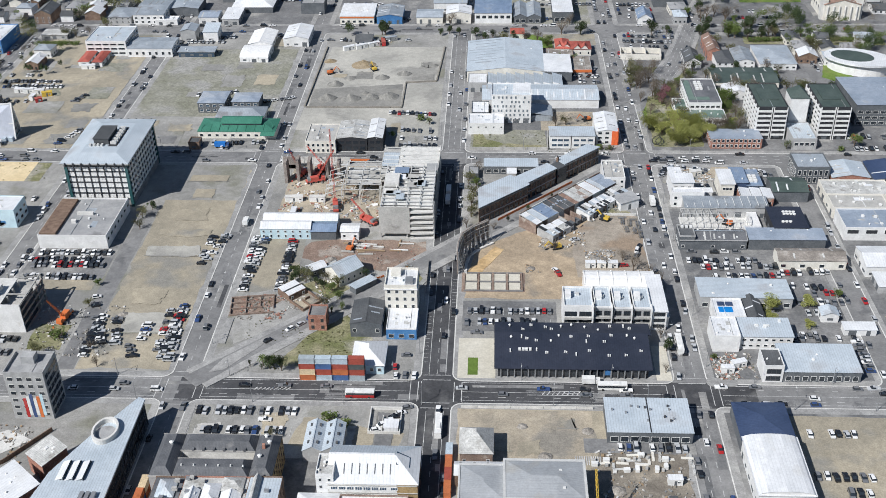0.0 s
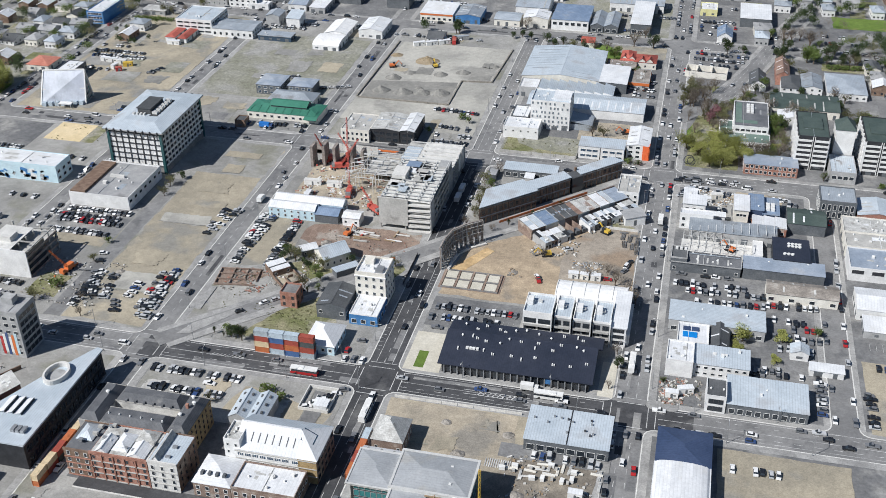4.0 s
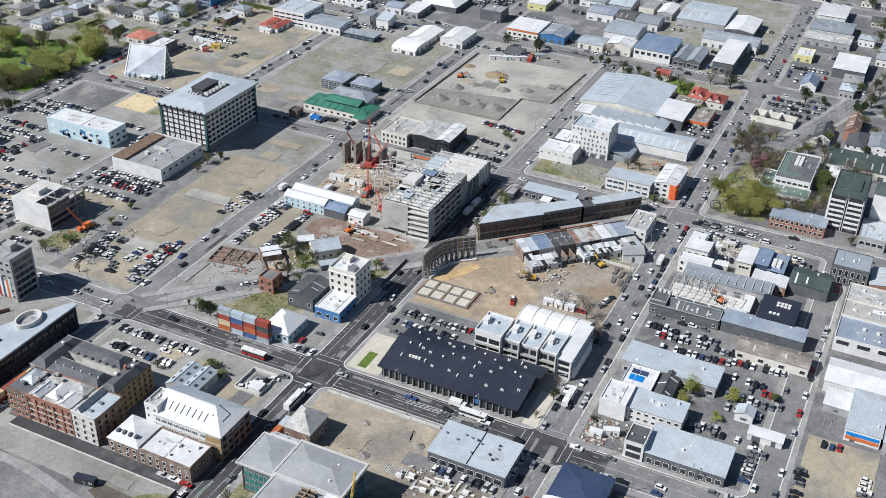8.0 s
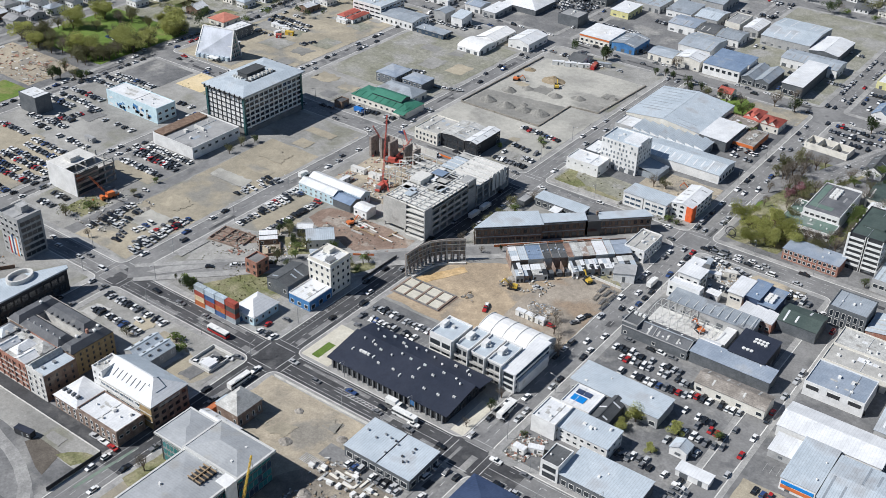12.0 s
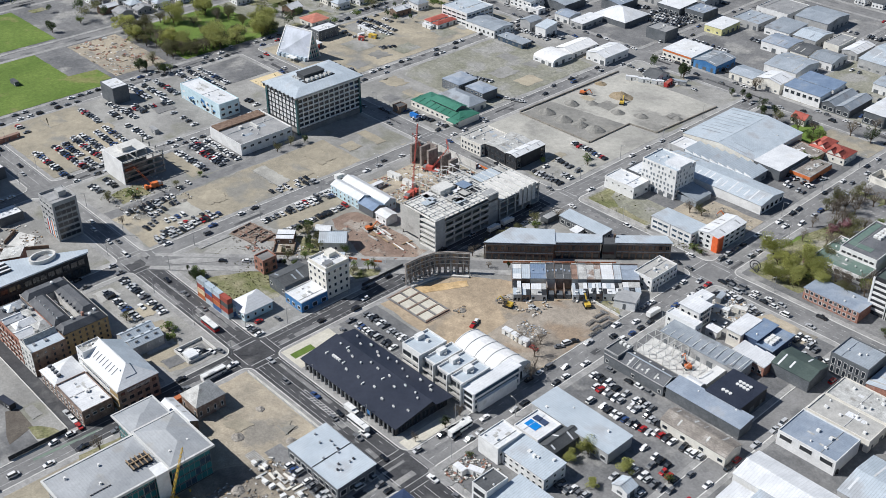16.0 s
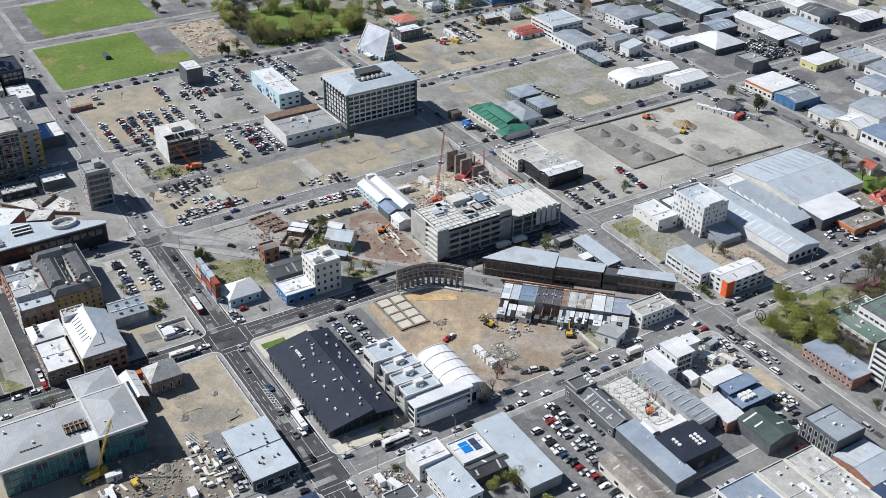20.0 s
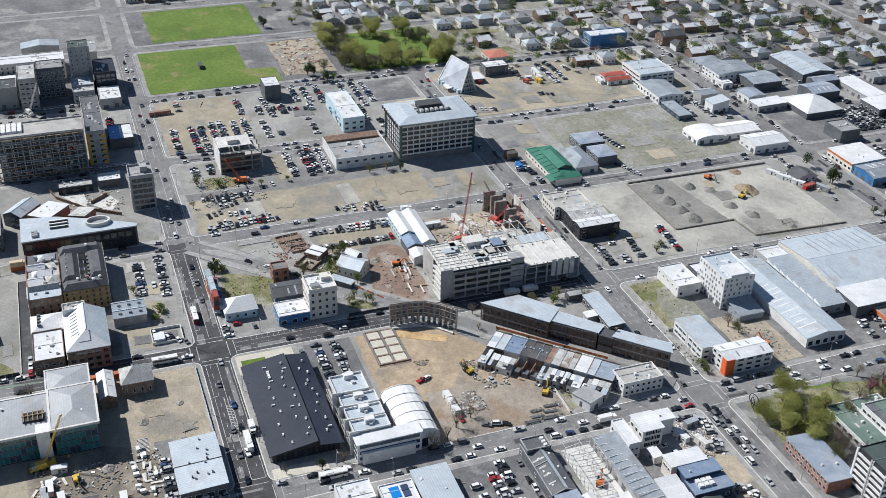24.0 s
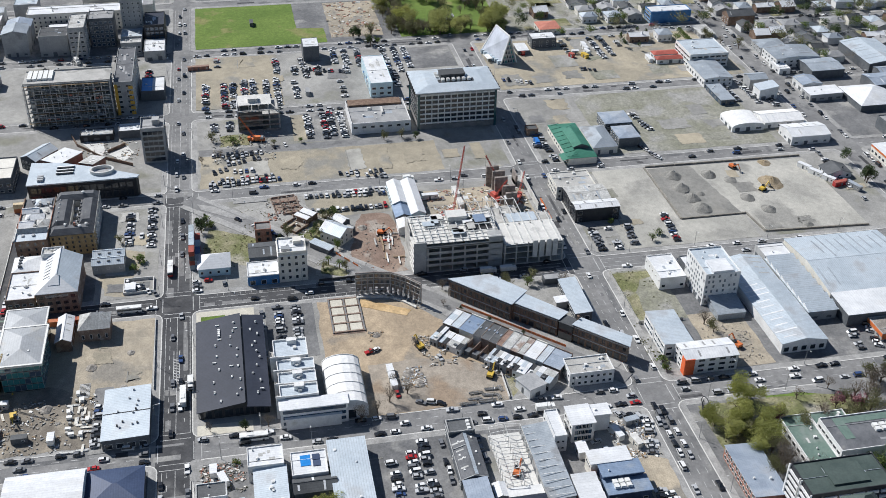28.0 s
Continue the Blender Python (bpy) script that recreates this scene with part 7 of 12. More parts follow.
def glass_hall():
    """Large teal glass building: long low-pitched wing, hipped pavilion at the east end."""
    root = thing("glass_building", "large teal glass building with pale hipped metal roofs", "building", pose(26, 243, GZ, 0, 0, 0))
    for a, b, c, d, h, rise in ((-12.5, 12.5, -28, 8, 13.4, 0.9), (-13, 13.5, 8, 26, 14.2, 1.9)):
        m = pose((a + b) / 2, (c + d) / 2, 0)
        sx, sy = b - a, d - c
        piece("wall", Lump().box(-sx / 2 + 1, sx / 2 - 1, -sy / 2 + 1, sy / 2 - 1, 0, h), "glass_dark", root, at=m)
        _, rf, _ = roof_lump("hip", sx, sy, h, rise, 0.0, 0)
        piece("roof", rf, "roof_slate_metal", root, at=m)
        e = Lump()
        for q in ((-sx / 2 - 0.5, sx / 2 + 0.5, -sy / 2 - 0.5, -sy / 2 + 0.3), (-sx / 2 - 0.5, sx / 2 + 0.5, sy / 2 - 0.3, sy / 2 + 0.5), (-sx / 2 - 0.5, -sx / 2 + 0.3, -sy / 2 + 0.3, sy / 2 - 0.3), (sx / 2 - 0.3, sx / 2 + 0.5, -sy / 2 + 0.3, sy / 2 - 0.3)):
            e.box(*q, h - 0.7, h + 0.35)
        piece("fascia", e, "steel_pale", root, "pale metal eaves border", at=m)
        for side, length in (("s", sy), ("w", sx), ("e", sx)):
            n = int(length / 2.4)
            meshes = [window_mesh(length / n - 0.2, 2.9, g, "steel_grey", 1) for g in ("glass_teal", "glass_teal", "glass_blue", "glass_teal")]
            for r in range(4):
                for k in range(n):
                    s = -length / 2 + 1 + (length - 2) * (k + 0.5) / n
                    mm = {"w": pose(s, -sy / 2 + 1, 0.5 + 3.3 * r), "e": pose(s, sy / 2 - 1, 0.5 + 3.3 * r, 0, 0, 180), "s": pose(sx / 2 - 1, s, 0.5 + 3.3 * r, 0, 0, 90)}[side]
                    ob = new("window", meshes[(k * 3 + r * 5 + k // 3) % 4])
                    ob.parent, ob.matrix_basis = root, m @ mm
    # black block above the roof paints the shaded space below the rafters
    piece("roof_opening", Lump().box(0, 5.5, -2, 6, 13.6, 14.7), "wall_black", root, "opened roof with bare rafters")
    for k in range(5):
        piece("rafter", Lump().box(-0.5, 6.0, -1.8 + k * 1.8, -1.45 + k * 1.8, 14.7, 15.2), "timber", root)
    piece("rafter", Lump().box(2.5, 2.9, -2.2, 6.2, 14.9, 15.4), "timber", root)
    piece("wrap_sheet", Lump().slab([(8.5, 2.5, 14.6), (13.6, 2.5, 14.2), (13.6, 7.5, 14.2), (8.5, 7.5, 14.6)], 0.1).box(13.2, 13.7, 2.5, 7.5, 1.5, 14.2), "tent_white", root, "white wrapping sheet down the face")
    for k in range(7):
        piece("roof_slot", Lump().box(6, 6.35, -19 + k * 1.15, -18 + k * 1.15 - 0.1, 13.6, 14.2), "frame_dark", root)
    for x, y in ((-6, -10), (3, -14), (-3, 18), (5, 20), (6, 12), (-8, -22)):
        piece("roof_vent", Lump().box(x, x + 0.9, y, y + 0.7, 13.6, 15.6 if y > 8 else 14.9), "frame_white", root)
    n = thing("glass_wing", "glass wing with pale hipped roof", "building", pose(6, 259, GZ))
    piece("wall", Lump().box(-7, 7, -7.5, 7.5, 0, 13), "glass_dark", n)
    _, rf, _ = roof_lump("hip", 15.5, 17, 13, 1.6, 0.5, 0)
    piece("roof", rf, "roof_slate_metal", n)
    piece("gutter", Lump().box(-8.4, 8.4, -9, -8.4, 12.6, 13.4).box(-8.4, 8.4, 8.4, 9, 12.6, 13.4).box(-8.4, -7.8, -8.4, 8.4, 12.6, 13.4).box(7.8, 8.4, -8.4, 8.4, 12.6, 13.4), "steel_pale", n)
    windows(n, 14, 15, "w", 6, 4, 2.0, 2.7, 0.6, 3.15, "glass_teal", "steel_grey")
    windows(n, 14, 15, "n", 6, 4, 2.0, 2.7, 0.6, 3.15, "glass_teal", "steel_grey")


def wedge_building():
    """Dark wedge-shaped building with a ring on its roof."""
    root = thing("wedge_building", "dark wedge-shaped glass building with pale roof and roof ring", "building", pose(0, 0, GZ))
    poly = [(-119, 244), (-119.5, 300), (-122, 301), (-133, 280), (-141, 262), (-144, 244)]
    piece("wall", Lump().prism([(x * 1.0, y) for x, y in poly], 0, 11), "wall_black", root)
    cx, cy = -130, 266
    piece("roof", Lump().prism([(cx + (x - cx) * 1.03, cy + (y - cy) * 1.02) for x, y in poly], 11, 11.7), "roof_pale", root)
    for k in range(14):
        ob = new("window", window_mesh(3.2, 3.6, "glass_dark", "frame_dark", 2))
        ob.parent, ob.matrix_basis = root, pose(-119.03, 247 + k * 3.8, 1.2, 0, 0, 90)
        ob = new("window", window_mesh(3.2, 3.2, "glass_dark", "frame_dark", 2))
        ob.parent, ob.matrix_basis = root, pose(-119.03, 247 + k * 3.8, 6.2, 0, 0, 90)
    ring = Lump()
    n = 28
    for k in range(n):
        a, b = 2 * math.pi * k / n, 2 * math.pi * (k + 1) / n
        q = []
        for r, z in ((1.0, 11.7), (1.0, 13.6), (0.84, 13.6), (0.84, 11.7)):
            q.append([(-128 + 4.6 * r * math.cos(t), 282 + 6.4 * r * math.sin(t), z) for t in (a, b)])
        ring.add([p for pair in q for p in pair], [(0, 1, 3, 2), (2, 3, 5, 4), (4, 5, 7, 6)])
    piece("roof_ring", ring, "concrete_pale", root, "oval concrete ring on the roof")
    piece("roof_well", Lump().tube((-128, 282, 11.7), (-128, 282, 11.8), 3.6, 3.6, 20), "roof_grey", root)
    for k in range(3):
        piece("saw_light", Lump().slab([(-138 + k * 3.4, 258, 11.8), (-135.2 + k * 3.4, 258, 12.8), (-135.2 + k * 3.4, 267, 12.8), (-138 + k * 3.4, 267, 11.8)], 0.2), "roof_white", root)
        piece("saw_glass", Lump().box(-135.2 + k * 3.4, -135.0 + k * 3.4, 258, 267, 11.7, 12.7), "glass_dark", root)
    for k in range(3):
        piece("plant", Lump().box(-127 + k * 2, -125.6 + k * 2, 249, 252, 11.7, 13), "steel_grey", root)
    building("brick_hall", "old red brick hall with broad white roof", -163, -146, 251.5, 265, 9, "brick_red", "roof_white", "mono_w", rise=1.0, turn=-40.5, vents=5, win=[("s", 6, 2, 1.6, 1.8, 1, 4)])
    building("brick_hall", "old brick hall with patched weathered grey roof", -152.5, -142.5, 270, 280, 8.5, "brick_red", "roof_weathered", "mono_w", rise=1.6, turn=-38, vents=4)
    building("gabled_house", "gabled house with pale metal roof", -174, -156.5, 238.8, 250, 7, "wall_slate", "roof_pale", "gable_x", rise=2.4, turn=-37, vents=1, win=[("s", 5, 2, 1.2, 1.5, 1, 3)])
    building("studio", "block with flat cream membrane roof", -158, -133, 210, 234, 9, "wall_slate", "wall_cream", "flat", par=0.7, vents=6, win=[("s", 6, 2, 2.0, 1.7, 1, 3.6), ("e", 6, 2, 2.0, 1.7, 1, 3.6)])


mansard_complex()
gabled_warehouse()
glass_hall()
wedge_building()


def narrow_tower(name, label, x0, x1, y0, y1, h, wall, floors, win):
    root = building(name, label, x0, x1, y0, y1, h, wall, "roof_grey", "flat", par=1.2, category="tower", win=win)
    piece("lift_house", Lump().box(-3, 2, 0, 4, h + 0.06, h + 3.2), wall, root)
    return root


narrow_tower("office_tower", "narrow grey concrete tower with banded windows", -171, -156, 302, 315, 21, "wall_grey", 6,
             [("w", 4, 6, 2.2, 1.7, 1.6, 3.3, {"frame_mat": "concrete_pale"}), ("s", 4, 6, 2.8, 2.4, 1.2, 3.3, {"frame_mat": "steel_grey"}), ("e", 4, 6, 2.5, 2.4, 1.2, 3.3, {"frame_mat": "steel_grey"})])
mural = thing("street_mural", "painted street mural of coloured bars on the tower", "mural", pose(-162, 301.9, GZ))
for k, c in enumerate(("car_red", "frame_white", "car_blue", "frame_white", "paint_orange", "wall_paleblue")):
    piece("bar", Lump().box(-4 + k * 1.3, -2.8 + k * 1.3, -0.06, 0.0, 1 + (k % 2), 10 + (k % 3)), c, mural)


def stripped_building():
    root = thing("demolition_building", "half-demolished concrete building stripped to its frame", "building", pose(-199, 369, GZ))
    for lv in range(4):
        piece("floor", Lump().box(-11.5, 11.5, -12.5, 12.5, 3.3 * lv + (0.02 if not lv else 0), 3.3 * lv + 0.35), "concrete", root)
    piece("roof", Lump().box(-11.5, 3, -12.5, 8, 13.2, 13.5), "concrete_pale", root)
    piece("end_wall", Lump().box(-11.6, 11.6, -12.9, -12.5, 0, 14), "wall_white", root, "blank white end wall")
    for k in range(5):
        for x in (-11, -3.5, 3.5, 11):
            piece("column", Lump().box(x - 0.4, x + 0.4, -12 + k * 5.9, -11.2 + k * 5.9, 0.3, 13.2), "concrete", root)
    for lv in range(4):
        piece("window_band", Lump().box(11.4, 11.55, -12, 2, 3.3 * lv + 1.1, 3.3 * lv + 2.9), "glass_dark", root)
        piece("spandrel", Lump().box(11.4, 11.7, -12.4, 12.4, 3.3 * lv - 0.5 + 0.5, 3.3 * lv + 1.1), "stone_ruin", root)
    piece("broken_beam", Lump().beam((3, 8, 13.3), (11, 12, 12.2), 0.5).beam((3, -4, 13.4), (11.3, -4, 13.4), 0.5).beam((11.3, -12, 13.4), (11.3, 12, 13.4), 0.5), "concrete", root)
    piece("lift_core", Lump().box(-6, 0, -6, 0, 13.5, 16), "concrete_pale", root)


stripped_building()
b = building("low_concrete_building", "low concrete building with flat roof behind the tower", -206, -173, 423, 459, 6.5, "wall_white", "roof_grey", "flat", par=0.8, vents=6, win=[("s", 7, 1, 2.6, 1.6, 3.6, 3)])
piece("roof_ridge", Lump().box(-16, -8, -17, 16, 6.56, 7.8), "brick_brown", b, "brown raised roof strip")
piece("plant", Lump().box(-4, 4, 2, 3.2, 6.56, 8).box(-4, -2, -6, -4, 6.56, 8), "concrete_pale", b)
m = building("mural_building", "long pale building with a blue mural wall", -269.5, -224, 441.5, 456, 9.5, "wall_paleblue", "roof_white", "flat", par=0.4, vents=5, win=[("s", 3, 2, 2.6, 1.7, 1.6, 3.6), ("e", 10, 2, 2.2, 1.6, 1.6, 3.6)])
rng = random.Random(3)
for k in range(34):
    x, z = rng.uniform(-20, 20), rng.uniform(0.6, 6.0)
    piece("mural_shape", Lump().turned(pose(x, -7.28, z, 0, rng.uniform(-40, 40), 0), -rng.uniform(0.6, 2.2), rng.uniform(0.6, 2.2), -0.02, 0.02, -0.5, rng.uniform(0.5, 1.6)), ("wall_blue", "wall_white", "wall_grey", "wall_paleblue")[k % 4], m)
building("blue_block", "small blue-grey tower block with pale roof", -312 + 8, -288, 404, 415, 11, "wall_slate", "roof_white", "flat", par=0.3)

# ---- the smaller buildings, block by block ----
W2 = lambda c, r=1, w=1.6, h=1.6, z=1.4, dz=3.1: [("w", c, r, w, h, z, dz), ("s", max(2, c // 2), r, w, h, z, dz)]  # noqa: E731
